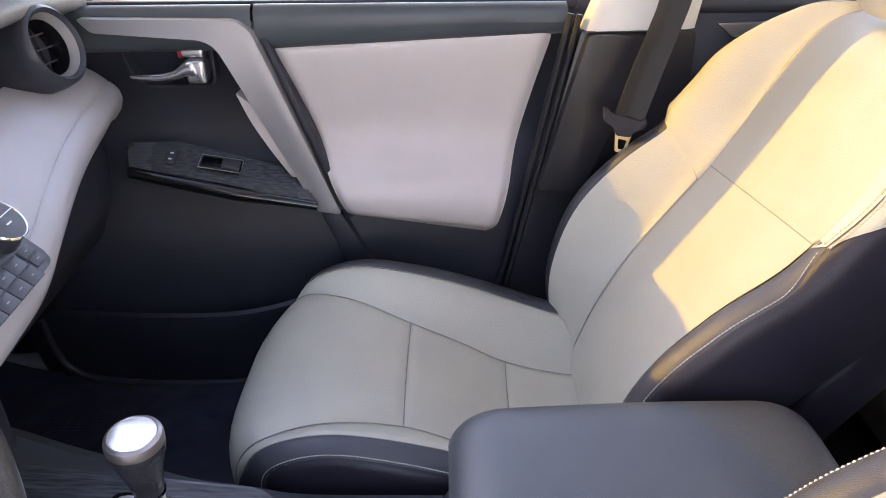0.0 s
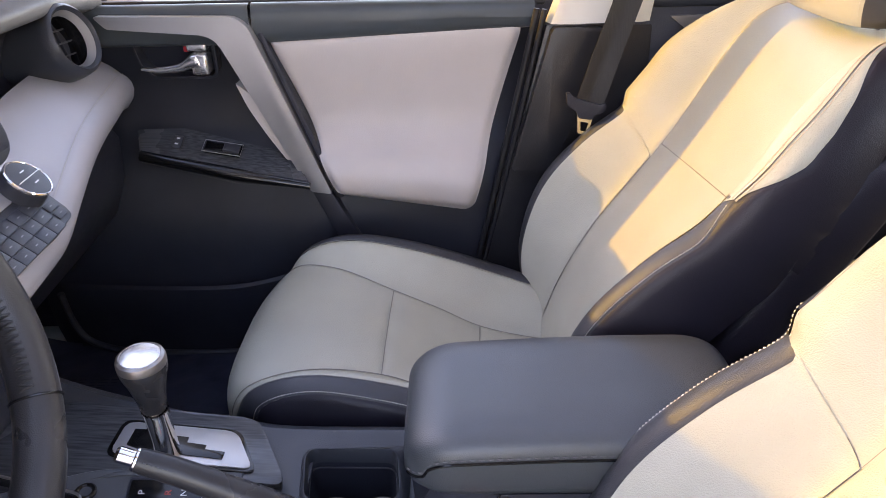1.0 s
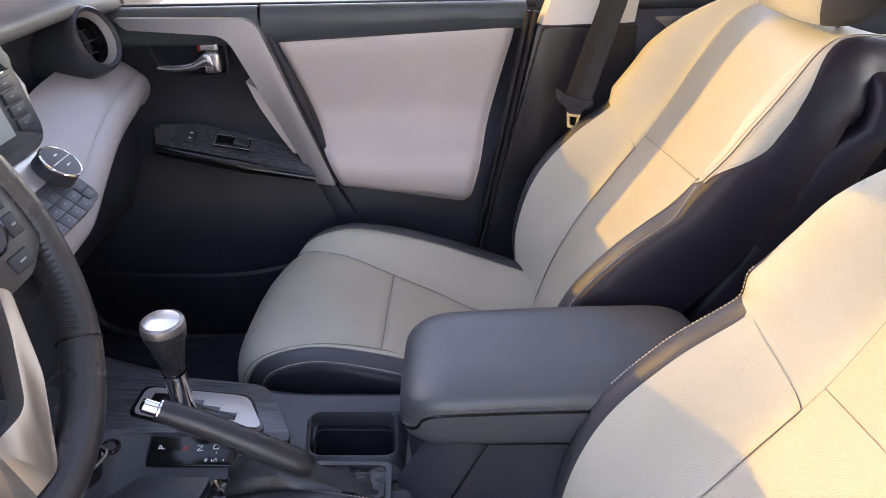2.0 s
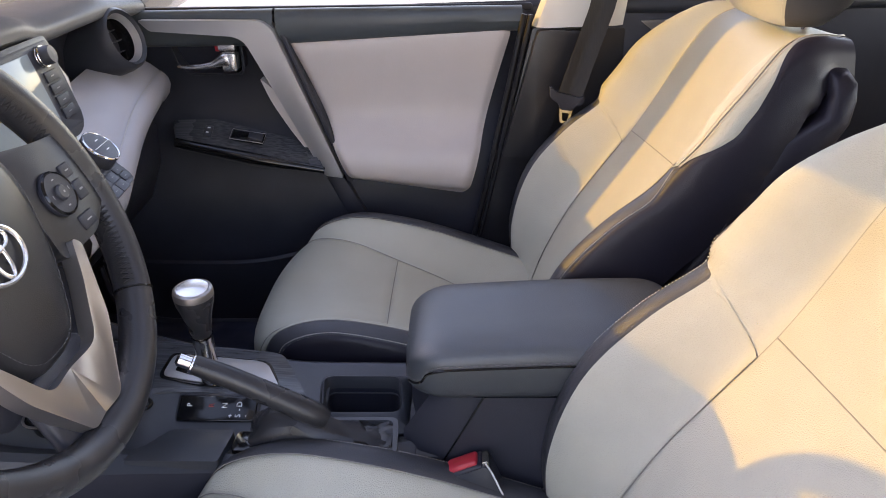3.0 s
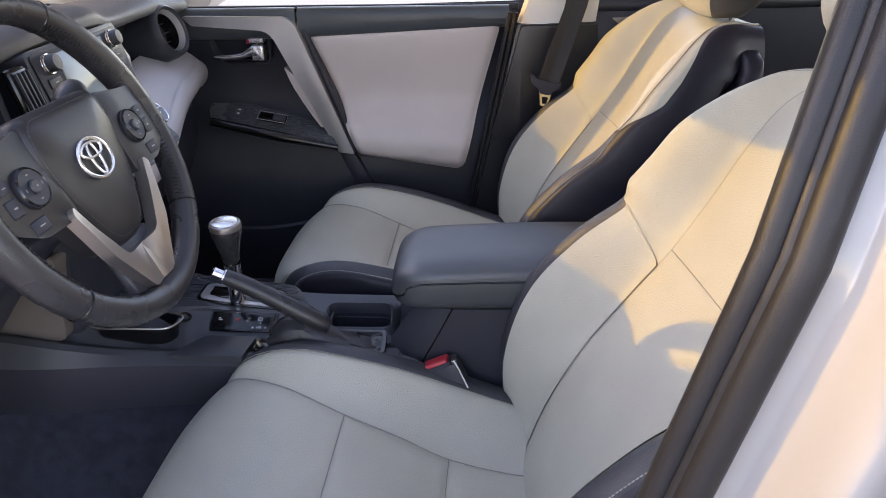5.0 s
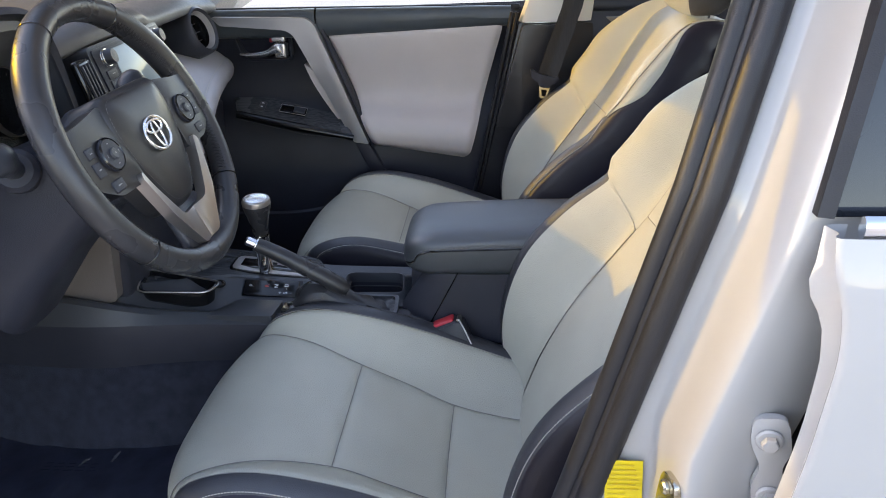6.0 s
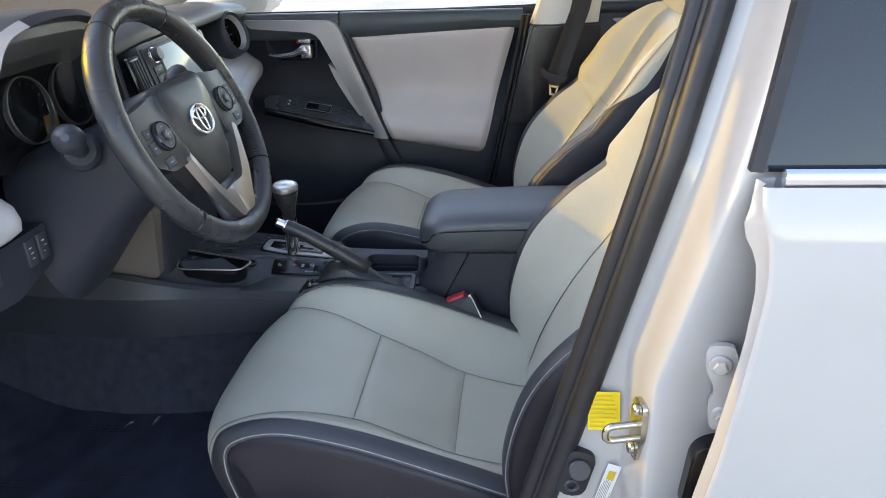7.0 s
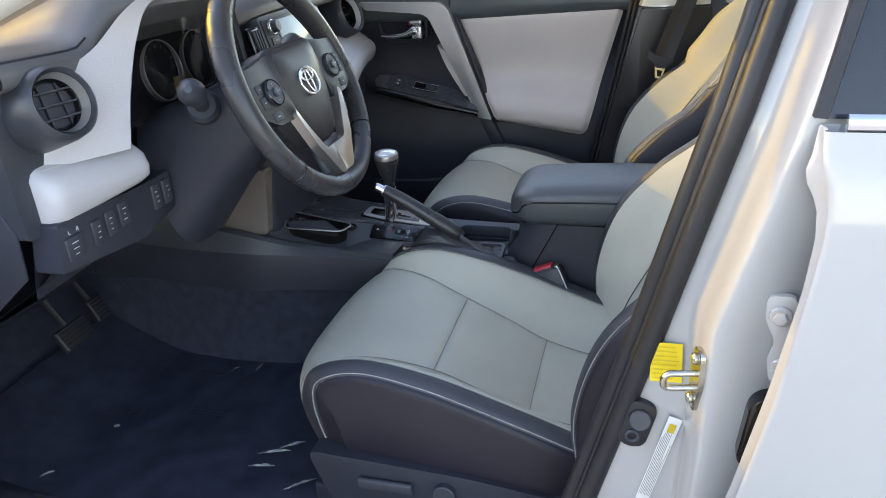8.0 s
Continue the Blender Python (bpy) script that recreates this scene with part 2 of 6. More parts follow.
def revolve(profile, centre, normal=(0, 0, 1), seg=28, bm=None):
    """A turned body; profile: (radius, height) along the normal."""
    q = Vector(normal).to_track_quat("Z", "Y").to_matrix().to_4x4()
    m = Matrix.Translation(centre) @ q
    rows = [[m @ Vector((r * math.cos(a), r * math.sin(a), z)) for r, z in profile] for a in (2 * math.pi * k / seg for k in range(seg))]
    return grid(rows, True, False, bm)


def dashes(path, lift, size=0.0012, length=0.0031, gap=0.0014, bm=None):
    """Stitches along a path of (point, normal): short, slightly raised threads."""
    bm = bm or bmesh.new()
    pts = [(Vector(p), Vector(n)) for p, n in path]
    acc, on, cur = 0.0, True, []
    for (a, na), (b, nb) in zip(pts, pts[1:]):
        L = (b - a).length
        pos = 0.0
        while pos < L:
            lim = length if on else gap
            step = min(lim - acc, L - pos)
            if on and acc == 0:
                t = pos / L
                cur = [(a.lerp(b, t), na.lerp(nb, t))]
            acc += step
            pos += step
            if acc >= lim - 1e-9:
                if on and cur:
                    t = pos / L
                    p0, n0 = cur[0]
                    p1, n1 = a.lerp(b, t), na.lerp(nb, t)
                    d = (p1 - p0)
                    if d.length > 1e-5:
                        s = d.normalized().cross(n0).normalized() * size * 0.5
                        o0, o1 = n0.normalized() * lift, n1.normalized() * lift
                        h = n0.normalized() * size * 0.6
                        q = [bm.verts.new(v) for v in (p0 + o0 - s - h, p0 + o0 + s - h, p1 + o1 + s - h, p1 + o1 - s - h, p0 + o0 * 0.4, p0.lerp(p1, 0.5) + (o0 + o1) / 2 + h, p1 + o1 * 0.4)]
                        for f in ((0, 4, 5), (0, 5, 3), (3, 5, 6), (1, 5, 4), (1, 2, 5), (2, 6, 5)):
                            bm.faces.new([q[i] for i in f])
                on, acc = not on, 0.0
    return bm


def bar(centre, along, normal, length, width, thick=0.0004, bm=None):
    """A flat printed bar lying on a surface."""
    bm = bm or bmesh.new()
    a, n = Vector(along).normalized(), Vector(normal).normalized()
    s = n.cross(a).normalized()
    c = Vector(centre) + n * thick
    q = [bm.verts.new(c + a * (i * length / 2) + s * (j * width / 2)) for i, j in ((-1, -1), (1, -1), (1, 1), (-1, 1))]
    bm.faces.new(q)
    return bm


def smoothstep(t):
    t = min(max(t, 0.0), 1.0)
    return t * t * (3 - 2 * t)


def panel_rows(surf, u0, u1, va, vb, nu, nv, sink=0.004, wide=0.011, sides="udlr"):
    """A sewn panel of the surface surf(u, v): its border is drawn into the seam."""
    P = []
    for i in range(nu):
        row = []
        for j in range(nv):
            a, b = j / (nv - 1), i / (nu - 1)
            a = a - 0.10 * math.sin(2 * math.pi * a)
            b = b - 0.08 * math.sin(2 * math.pi * b)
            ua, ub = u0(a) if callable(u0) else u0, u1(a) if callable(u1) else u1
            u = ua + (ub - ua) * b
            v0, v1 = va(u) if callable(va) else va, vb(u) if callable(vb) else vb
            row.append((u, v0 + (v1 - v0) * a))
        P.append(row)
    pts = [[Vector(surf(u, v)) for u, v in r] for r in P]
    out = []
    for i in range(nu):
        row = []
        for j in range(nv):
            p = pts[i][j]
            du = pts[min(i + 1, nu - 1)][j] - pts[max(i - 1, 0)][j]
            dv = pts[i][min(j + 1, nv - 1)] - pts[i][max(j - 1, 0)]
            n = du.cross(dv)
            n = n.normalized() if n.length > 1e-9 else Vector((0, 0, 1))
            drop = 0.0
            for key, d in (("u", (p - pts[0][j]).length), ("d", (p - pts[-1][j]).length), ("l", (p - pts[i][0]).length), ("r", (p - pts[i][-1]).length)):
                if key in sides:
                    drop = max(drop, math.exp(-(d / wide) ** 2 * 2.2))
            row.append((p, n, drop))
        out.append(row)
    return out


def sewn(surf, u0, u1, va, vb, nu, nv, inside, sink=0.004, wide=0.011, sides="udlr", bm=None):
    rows = panel_rows(surf, u0, u1, va, vb, nu, nv, sink, wide, sides)
    p, n, _ = rows[nu // 2][nv // 2]
    sign = -1 if n.dot(Vector(inside) - p) > 0 else 1
    return grid([[q - m * sign * sink * d for q, m, d in r] for r in rows], bm=bm)


def seam_path(surf, uv, inside):
    """Points and outward normals along a line of (u, v) on the surface."""
    out = []
    for u, v in uv:
        p = Vector(surf(u, v))
        a = Vector(surf(u + 0.05, v)) - Vector(surf(u - 0.05, v))
        b = Vector(surf(u, v + 0.05)) - Vector(surf(u, v - 0.05))
        n = a.cross(b)
        n = n.normalized() if n.length > 1e-9 else Vector((0, 0, 1))
        if n.dot(Vector(inside) - p) > 0:
            n = -n
        out.append((p, n))
    return out


# ---- the ground and the shell of the car ----
CAR = Matrix.Rotation(radians(3.5), 4, "Z")      # the car's own axes


def settle_side(root, s, at):
    """Stand a side part in the car's axes: at is its place on the passenger side, mirrored for s = -1."""
    p = CAR.inverted() @ Vector((at[0], abs(at[1]), at[2]))
    root.matrix_basis = CAR @ Matrix.Translation((p.x, s * p.y, p.z))


FLOOR = 0.42
bm = bmesh.new()
bmesh.ops.create_grid(bm, x_segments=60, y_segments=60, size=400)
single("ground", bm, CONCRETE, "pale sunlit concrete of a car park", "ground", "structure")

# carpeted floor pan, tunnel side and firewall
bm = box(-1.15, 2.2, -0.72, 0.72, FLOOR - 0.06, FLOOR, 0.01)
single("floor", bm, CARPET, "black carpeted floor of the car", "floor", "structure")
rows = [[(x, y, z) for y in (-0.74, -0.4, 0.0, 0.4, 0.74)] for x, z in ((-0.78, FLOOR - 0.01), (-0.9, FLOOR + 0.03), (-1.0, FLOOR + 0.14), (-1.08, FLOOR + 0.3), (-1.1, 0.9), (-1.12, 1.04))]
rows += [[(p[0] - 0.06, p[1], p[2]) for p in r] for r in rows[::-1]]
single("firewall", grid(rows, True), CARPET, "black carpeted firewall below the dashboard", "firewall", "structure")

# side walls of the footwell, ahead of the doors
for s in (-1, 1):
    kick = box(-0.24, 0.24, -0.025, 0.025, -0.33, 0.31, 0.012)
    ob = single("wall_footwell", kick, CARPET, "black carpeted side wall of the footwell", "footwell wall", "structure")
    settle_side(ob, s, (-0.93, 0.735, 0.73))

# roof with its cream lining, closed to the rear; unseen opening added for overhead light
ROOF_GAP = (0.02, 0.50, 0.38)      # front and rear edge, half width
ROOF_LINE = ((-0.09, 1.509), (-0.03, 1.537), (0.02, 1.556), (0.12, 1.585), (0.3, 1.62), (0.5, 1.639), (0.6, 1.645), (1.2, 1.64), (1.9, 1.58), (2.25, 1.47))
ROOF_Y = (-0.62, -0.58, -0.53, -0.48, -0.43, -0.38, -0.2, 0.0, 0.2, 0.38, 0.43, 0.48, 0.53, 0.58, 0.62)
roof_rows = [[(x, y, z - 0.09 * abs(y / 0.62) ** 3.2) for y in ROOF_Y] for x, z in ROOF_LINE]
outer = [[(p[0], p[1] * 1.04, p[2] + 0.045) for p in r] for r in roof_rows]


def roof_sheet(rows):
    bm = grid(rows)
    hole = [f for f in bm.faces if ROOF_GAP[0] < f.calc_center_median().x < ROOF_GAP[1] and abs(f.calc_center_median().y) < ROOF_GAP[2]]
    bmesh.ops.delete(bm, geom=hole, context="FACES")
    return bm


single("ceiling", roof_sheet(roof_rows), CREAM, "cream cloth headliner of the car", "headliner", "structure")
single("roof", roof_sheet([outer[0]] + outer + [outer[-1]]), PAINT, "white painted roof of the car with an added opening", "roof", "structure")
edge = [(x, y * ROOF_GAP[2]) for x, z in ROOF_LINE[2:6] for y in (-1,)] + [(ROOF_GAP[1], 0.2), (ROOF_GAP[1], ROOF_GAP[2])] + [(x, ROOF_GAP[2]) for x, z in ROOF_LINE[2:6]][::-1][1:] + [(ROOF_GAP[0], -0.2)]
lip = lambda x, y: float(np.interp(x, [p[0] for p in ROOF_LINE], [p[1] for p in ROOF_LINE])) - 0.09 * abs(y / 0.62) ** 3.2
single("roof_gap_lining", grid([[(x, y, lip(x, y) - 0.004) for x, y in edge], [(x, y * 1.04, lip(x, y) + 0.047) for x, y in edge]], False, True), CREAM, "cream lining round the added roof opening", "moonroof", "structure")
bm = box(2.2, 2.3, -0.74, 0.74, 0.3, 1.02, 0.02)
single("wall_rear", bm, PLASTIC, "dark rear wall of the load space", "wall", "structure")


def side_frame(s):
    """Sill, pillars and roof rail of one side, s = -1 for the driver's side."""
    root = thing("side_frame", "white painted body side frame with sill, pillars and roof rail", "car body", kind="structure", at=(0.3, s * 0.74, 0.3))

    def put(name, bm, mat, label=""):
        bm.transform(Matrix.Translation((-0.3, -s * 0.74, -0.3)))
        return part(name, bm, mat, root, label)
    put("sill", box(-1.1, 2.2, s * 0.785 - 0.045, s * 0.785 + 0.045, 0.28, 0.44, 0.02), PAINT)
    put("roof_rail", sweep(spline([(-0.11, s * 0.655 - 0.028, 1.464), (0.04, s * 0.65 - 0.02, 1.50), (0.25, s * 0.645, 1.56), (0.9, s * 0.64, 1.59), (1.7, s * 0.62, 1.54), (2.2, s * 0.60, 1.42)], 30), 0.045, 12), PAINT)
    put("windscreen_pillar", sweep(spline([(-1.12, s * 0.787, 1.02), (-0.61, s * 0.725 - 0.013, 1.249), (-0.368, s * 0.703 - 0.021, 1.350), (-0.155, s * 0.672 - 0.027, 1.444), (-0.05, s * 0.655 - 0.028, 1.489)], 18), 0.042, 12), CREAM)
    put("rear_pillar", sweep([(1.45, s * 0.66, 1.05), (1.62, s * 0.63, 1.55)], 0.06, 12), CREAM)
    settle_side(root, s, (0.3, 0.74, 0.3))
    return root


side_frame(-1)
side_frame(1)

# windscreen with its frame
rows = [[(x, y * w, z + 0.03 * (1 - (y / 0.6) ** 2)) for y in np.linspace(-0.6, 0.6, 11)] for x, z, w in ((-1.14, 1.03, 1.13), (-0.74, 1.204, 1.08), (-0.38, 1.368, 1.02), (-0.10, 1.484, 0.98))]
pane = single("windscreen", grid(rows), GLASS, "clear curved windscreen", "windscreen", "structure")
pane.visible_shadow = False


# ---- seats ----
CUSHION = [  # x, z, half width of the middle, half width at the crest, height of the crest, sweep of the corners
    (-0.185, 0.46, 0.175, 0.200, 0.000, 0.085), (-0.225, 0.53, 0.178, 0.203, 0.000, 0.100), (-0.248, 0.60, 0.180, 0.206, 0.002, 0.105),
    (-0.238, 0.650, 0.180, 0.209, 0.010, 0.092), (-0.190, 0.682, 0.174, 0.212, 0.024, 0.054), (-0.100, 0.686, 0.150, 0.214, 0.042, 0.020),
    (0.000, 0.656, 0.124, 0.216, 0.060, 0.0), (0.080, 0.620, 0.119, 0.218, 0.072, 0.0), (0.155, 0.584, 0.113, 0.218, 0.080, 0.0),
    (0.250, 0.560, 0.110, 0.218, 0.070, 0.0), (0.340, 0.550, 0.110, 0.218, 0.050, 0.0)]
BACK = [  # x, z, half width of the middle, half width at the crest, height of the crest
    (0.262, 0.530, 0.150, 0.226, 0.020), (0.281, 0.586, 0.150, 0.234, 0.040), (0.312, 0.672, 0.152, 0.238, 0.083), (0.360, 0.764, 0.155, 0.240, 0.106),
    (0.415, 0.845, 0.155, 0.240, 0.097), (0.465, 0.915, 0.156, 0.238, 0.073), (0.507, 0.980, 0.164, 0.232, 0.065), (0.540, 1.038, 0.170, 0.222, 0.062),
    (0.572, 1.090, 0.172, 0.207, 0.048), (0.598, 1.120, 0.166, 0.190, 0.032), (0.630, 1.136, 0.156, 0.172, 0.016), (0.675, 1.139, 0.142, 0.156, 0.005)]


def seat_section(v, inner, crest, h, wall, depth):
    """Across a seat: from the middle (0) over the seam (1), the crest (2) and its rounding (3) down the side (4) to the rear (5)."""
    s, a = (1 if v >= 0 else -1), abs(v)
    if a <= 1:
        y, n = a * inner, 0.006 * a * a
    elif a <= 2:
        t = a - 1
        y, n = inner + (crest - inner) * t, 0.006 + (h - 0.006) * smoothstep(t) ** 0.9
    elif a <= 3:
        t = (a - 2) * math.pi / 2
        y, n = crest + wall * math.sin(t), h - wall * (1 - math.cos(t))
    elif a <= 4:
        t = a - 3
        y, n = crest + wall + 0.006 * math.sin(math.pi * t), h - wall - depth * t
    else:
        t = a - 4
        y, n = (crest + wall) * (1 - t), h - wall - depth - 0.02 * math.sin(t * math.pi / 2)
    return s * y, n


def seat_surface(rows, wall, depth, puff=None):
    def surf(u, v):
        r = table(rows, u)
        d = table(rows, min(u + 0.3, len(rows) - 1)) - table(rows, max(u - 0.3, 0))
        L = math.hypot(d[0], d[1])
        nx, nz = -d[1] / L, d[0] / L
        y, n = seat_section(v, r[2], r[3], r[4], wall, depth(u) if callable(depth) else depth)
        if puff:
            n += puff(u, v) * smoothstep((abs(v) - 1.0) / 0.8) * (1 - smoothstep((abs(v) - 2.4) / 0.8))
            y += math.copysign(0.5 * puff(u, v) * smoothstep((abs(v) - 1.3) / 0.8) * (1 - smoothstep((abs(v) - 3.2) / 0.8)), v)
        sweep_x = r[5] * min(abs(y) / 0.25, 1.05) ** 3 if len(r) > 5 else 0.0
        return (r[0] + nx * n + sweep_x, y, r[1] + nz * n)
    return surf


cushion_surf = seat_surface(CUSHION, 0.030, 0.120)
back_surf = seat_surface(BACK, 0.030, lambda u: float(np.interp(u, (0, 2, 3, 4, 5, 6, 8, 11), (0.08, 0.08, 0.11, 0.105, 0.092, 0.090, 0.068, 0.040))), lambda u, v: 0.013 * smoothstep((u - 5.02) / 0.40) * (1 - smoothstep((u - 6.4) / 2.2)) if v > 0 else 0.0)


def front_seat(x, y, label):
    root = thing("front_seat", label, "car seat", "front seats", at=(0.05, 0, FLOOR))
    inC, inB = (0.05, 0, 0.5), (0.60, 0, 0.75)
    E, ST = 1.03, 2.50
    rim_at = {-1: 1.80, 1: 1.82}
    C, B = cushion_surf, back_surf
    edge_at, SC = {-1: 1.95, 1: 1.82}, 2.60      # the same on the cushion
    wrap = lambda u, s: 1.02 + (edge_at[s] - 1.02) * smoothstep((u - 1.8) / 1.7)     # the black edge wraps round the front corner
    cushion = part("seat_cushion", sewn(C, 0, 6, -E, E, 40, 16, inC, sink=0.003, wide=0.010), LEATHER, root, "pale grey leather seat cushion with sewn panels")
    part("middle_panel", sewn(C, 6, 8, -E, E, 16, 14, inC), LEATHER, cushion)
    part("rear_panel", sewn(C, 8, 10, -E, E, 14, 14, inC), LEATHER, cushion)
    for s in (-1, 1):
        part("cushion_bolster", sewn(C, 0, 10, s * 0.995, lambda u: s * wrap(u, s), 56, 12, inC, sink=0.003, wide=0.008, sides="lr"), LEATHER, cushion)
        part("cushion_rim", sewn(C, 0, 10, lambda u: s * wrap(u, s), s * SC, 56, 10, inC, sink=0.0012, wide=0.004, sides="lr"), BLACK_LEATHER, cushion, "black leather edge band")
        part("cushion_side", sewn(C, 0, 10, s * SC, s * 4.0, 50, 12, inC, sink=0.0012, wide=0.004, sides="l"), SIDE_LEATHER, cushion, "black leather side of the cushion")
        part("stitching", dashes(seam_path(C, [(0.6 + 0.1 * k, s * (SC - 0.07)) for k in range(93)], inC), 0.0006), THREAD, cushion, "pale contrast stitching")
    back = part("backrest", sewn(B, 0, lambda a: 5.36 - 0.36 * a, -E, E, 40, 18, inB, sink=0.0014, wide=0.006), LEATHER, root, "pale grey leather backrest with sewn panels")
    part("upper_panel", sewn(B, lambda a: 5.36 - 0.36 * a, 11, -E, E, 40, 18, inB, sink=0.0014, wide=0.006), LEATHER, back)
    fold = lambda u: 2.12 + 0.36 * math.sin(math.pi * min(max((u - 5.4) / 4.3, 0), 1)) - 0.26 * smoothstep((u - 7.0) / 2.8)      # the stitched fold of the shoulder
    band = lambda u, s: ST - (0.33 * smoothstep((u - 4.7) / 0.9) if s < 0 else 0.0)      # outer edge of the black band, running into the fold
    side_edge = lambda u: 2.20 + 0.86 * smoothstep((u - 5.48) / 1.3) - 1.02 * smoothstep((u - 7.2) / 2.6)      # where the pale shoulder meets the black shell
    for s in (-1, 1):
        def wing(a):
            return (4.85 + 0.75 * a if s < 0 else 4.65 + 0.40 * a)
        part("lower_bolster", sewn(B, 0, wing, s * 0.995, s * rim_at[s], 44, 14, inB, sink=0.0012, wide=0.005, sides="lrd"), LEATHER, back)
        part("lower_rim", sewn(B, 0, lambda a: 5.60 if s < 0 else 5.05 + 0.1 * a, s * rim_at[s], lambda u: s * band(u, s), 44, 10, inB, sink=0.0010, wide=0.004, sides="lr"), BLACK_LEATHER, back, "black leather edge band")
        part("lower_side", sewn(B, 0, lambda a: 5.62 - 0.4 * a, lambda u: s * band(u, s), s * 5.0, 40, 16, inB, sink=0.0010, wide=0.004, sides="l"), SIDE_LEATHER, back, "black leather side and rear")
        part("shoulder_bolster", sewn(B, wing, 11, s * 0.995, lambda u: s * fold(u), 44, 18, inB, sink=0.0010, wide=0.004, sides="lru"), LEATHER, back)
        part("shoulder_side", sewn(B, lambda a: 5.58 - 0.06 * a if s < 0 else 5.05, 11, lambda u: s * fold(u), lambda u: s * side_edge(u), 40, 12, inB, sink=0.0010, wide=0.004, sides="lru"), LEATHER, back)
        part("upper_shell", sewn(B, lambda a: 5.42 - 0.30 * a, 11, lambda u: s * (side_edge(u) - 0.01), s * 5.0, 34, 18, inB, sink=0.002, wide=0.006, sides="l"), SIDE_LEATHER, back, "black rear of the backrest")
        part("stitching", dashes(seam_path(B, [(0.3 + 0.1 * k, s * (band(0.3 + 0.1 * k, s) - 0.08)) for k in range(53)], inB), 0.0006), THREAD, back, "pale contrast stitching")
        turn = fold(9.7)
        loop = [(9.72, s * (turn - 0.07)), (9.82, s * (turn - 0.02)), (9.82, s * (turn + 0.03)), (9.72, s * (turn + 0.08))]
        bm = dashes(seam_path(B, [(5.6 + 0.1 * k, s * (fold(5.6 + 0.1 * k) - 0.09)) for k in range(41)] + loop, inB), 0.0011)
        dashes(seam_path(B, [(5.6 + 0.1 * k, s * (fold(5.6 + 0.1 * k) + 0.08)) for k in range(42)], inB), 0.0011, bm=bm)
        if s < 0:
            part("stitching", bm, TAN_THREAD, back, "double row of tan stitching")
        else:
            bm.free()
        bm = dashes(seam_path(B, [(10.15, s * (1.0 + 0.08 * k)) for k in range(12)], inB), 0.0008)
        dashes(seam_path(B, [(10.0, s * (1.0 + 0.08 * k)) for k in range(12)], inB), 0.0008, bm=bm)
        part("stitching", bm, THREAD, back, "short double row of pale stitching")
    # dark seam lines between the panels and along one crease, standing in for groove shade
    lines = [(C, inC, [(6, v) for v in np.linspace(-1, 1, 24)], cushion), (C, inC, [(8, v) for v in np.linspace(-1, 1, 24)], cushion), (B, inB, [(5.18 - 0.18 * v, v) for v in np.linspace(-1, 1, 24)], back)]
    for s in (-1, 1):
        lines += [(C, inC, [(u, s * 1.0) for u in np.linspace(0.5, 10, 50)], cushion), (C, inC, [(u, s * wrap(u, s)) for u in np.linspace(0.5, 10, 50)], cushion)]
        lines += [(B, inB, [(u, s * 1.0) for u in np.linspace(0.2, 10.8, 50)], back), (B, inB, [(u, s * rim_at[s]) for u in np.linspace(0.2, 5.45, 40)], back), (B, inB, [((4.85 + 0.75 * a if s < 0 else 4.65 + 0.40 * a), s * (0.995 + (rim_at[s] - 0.995) * a)) for a in np.linspace(0, 1, 14)], back)]
        lines += [(B, inB, [(u, s * fold(u)) for u in np.linspace(5.6, 9.7, 40)], back), (B, inB, [(u, s * (fold(u) - 0.09 - 0.30 * smoothstep((9.75 - u) / 1.0) * smoothstep((u - 6.8) / 1.2))) for u in np.linspace(6.9, 9.75, 30)], back)][:2 if s < 0 else 1]
    for surf, inside, uv, owner in lines:
        part("seam", sweep([p - n * 0.0012 for p, n in seam_path(surf, uv, inside)], 0.0007, 6), SEAM, owner)
    rings = []
    for sz, sx, sw in ((0.54, 0.375, 0.225), (0.62, 0.415, 0.245), (0.74, 0.480, 0.266), (0.86, 0.552, 0.272), (0.96, 0.612, 0.266), (1.02, 0.650, 0.258), (1.05, 0.662, 0.252), (1.08, 0.670, 0.242), (1.10, 0.672, 0.230), (1.112, 0.671, 0.20), (1.116, 0.668, 0.12)):
        deep = 0.035 if sz < 0.7 else 0.046 if sz < 1.04 else 0.022
        rings.append([(sx - deep + deep * math.copysign(abs(math.cos(q)) ** 0.35, math.cos(q)), sw * math.copysign(abs(math.sin(q)) ** 0.4, math.sin(q)), sz - 0.01 * math.cos(q)) for q in (2 * math.pi * k / 36 for k in range(36))])
    part("rear_shell", loft(rings), SIDE_LEATHER, back, "black rear shell of the backrest", sharp=60)
    # headrest: a cushion split by a seam into a pale front and a black rear

    def head(p, q):
        """p: 0 to 1 round from the front middle to the rear middle; q: up."""
        a = p * math.pi
        w, d = 0.150, 0.080
        f = 1 - 0.5 * abs(2 * q - 1) ** 3.2
        e = 0.62
        cx = -d * math.copysign(abs(math.cos(a)) ** e, math.cos(a)) * f
        cy = w * abs(math.sin(a)) ** e * (1 - 0.22 * abs(2 * q - 1) ** 3)
        return cx, cy, q
    rest = thing_part("headrest", root)
    for name, p0, p1, mat, lab in (("front_cover", -0.33, 0.33, LEATHER, "pale grey leather front"), ("rear_cover", 0.33, 1.67, BLACK_LEATHER, "black leather rear")):
        rows = []
        for i in range(15):
            q = i / 14
            row = []
            for j in range(25):
                p = p0 + (p1 - p0) * j / 24
                pp = p if p <= 1 else p - 2
                cx, cy, _ = head(abs(pp), q)
                cy = math.copysign(cy, pp) if pp else 0
                row.append((0.632 + cx + 0.035 * q, cy, 1.152 + 0.20 * q))
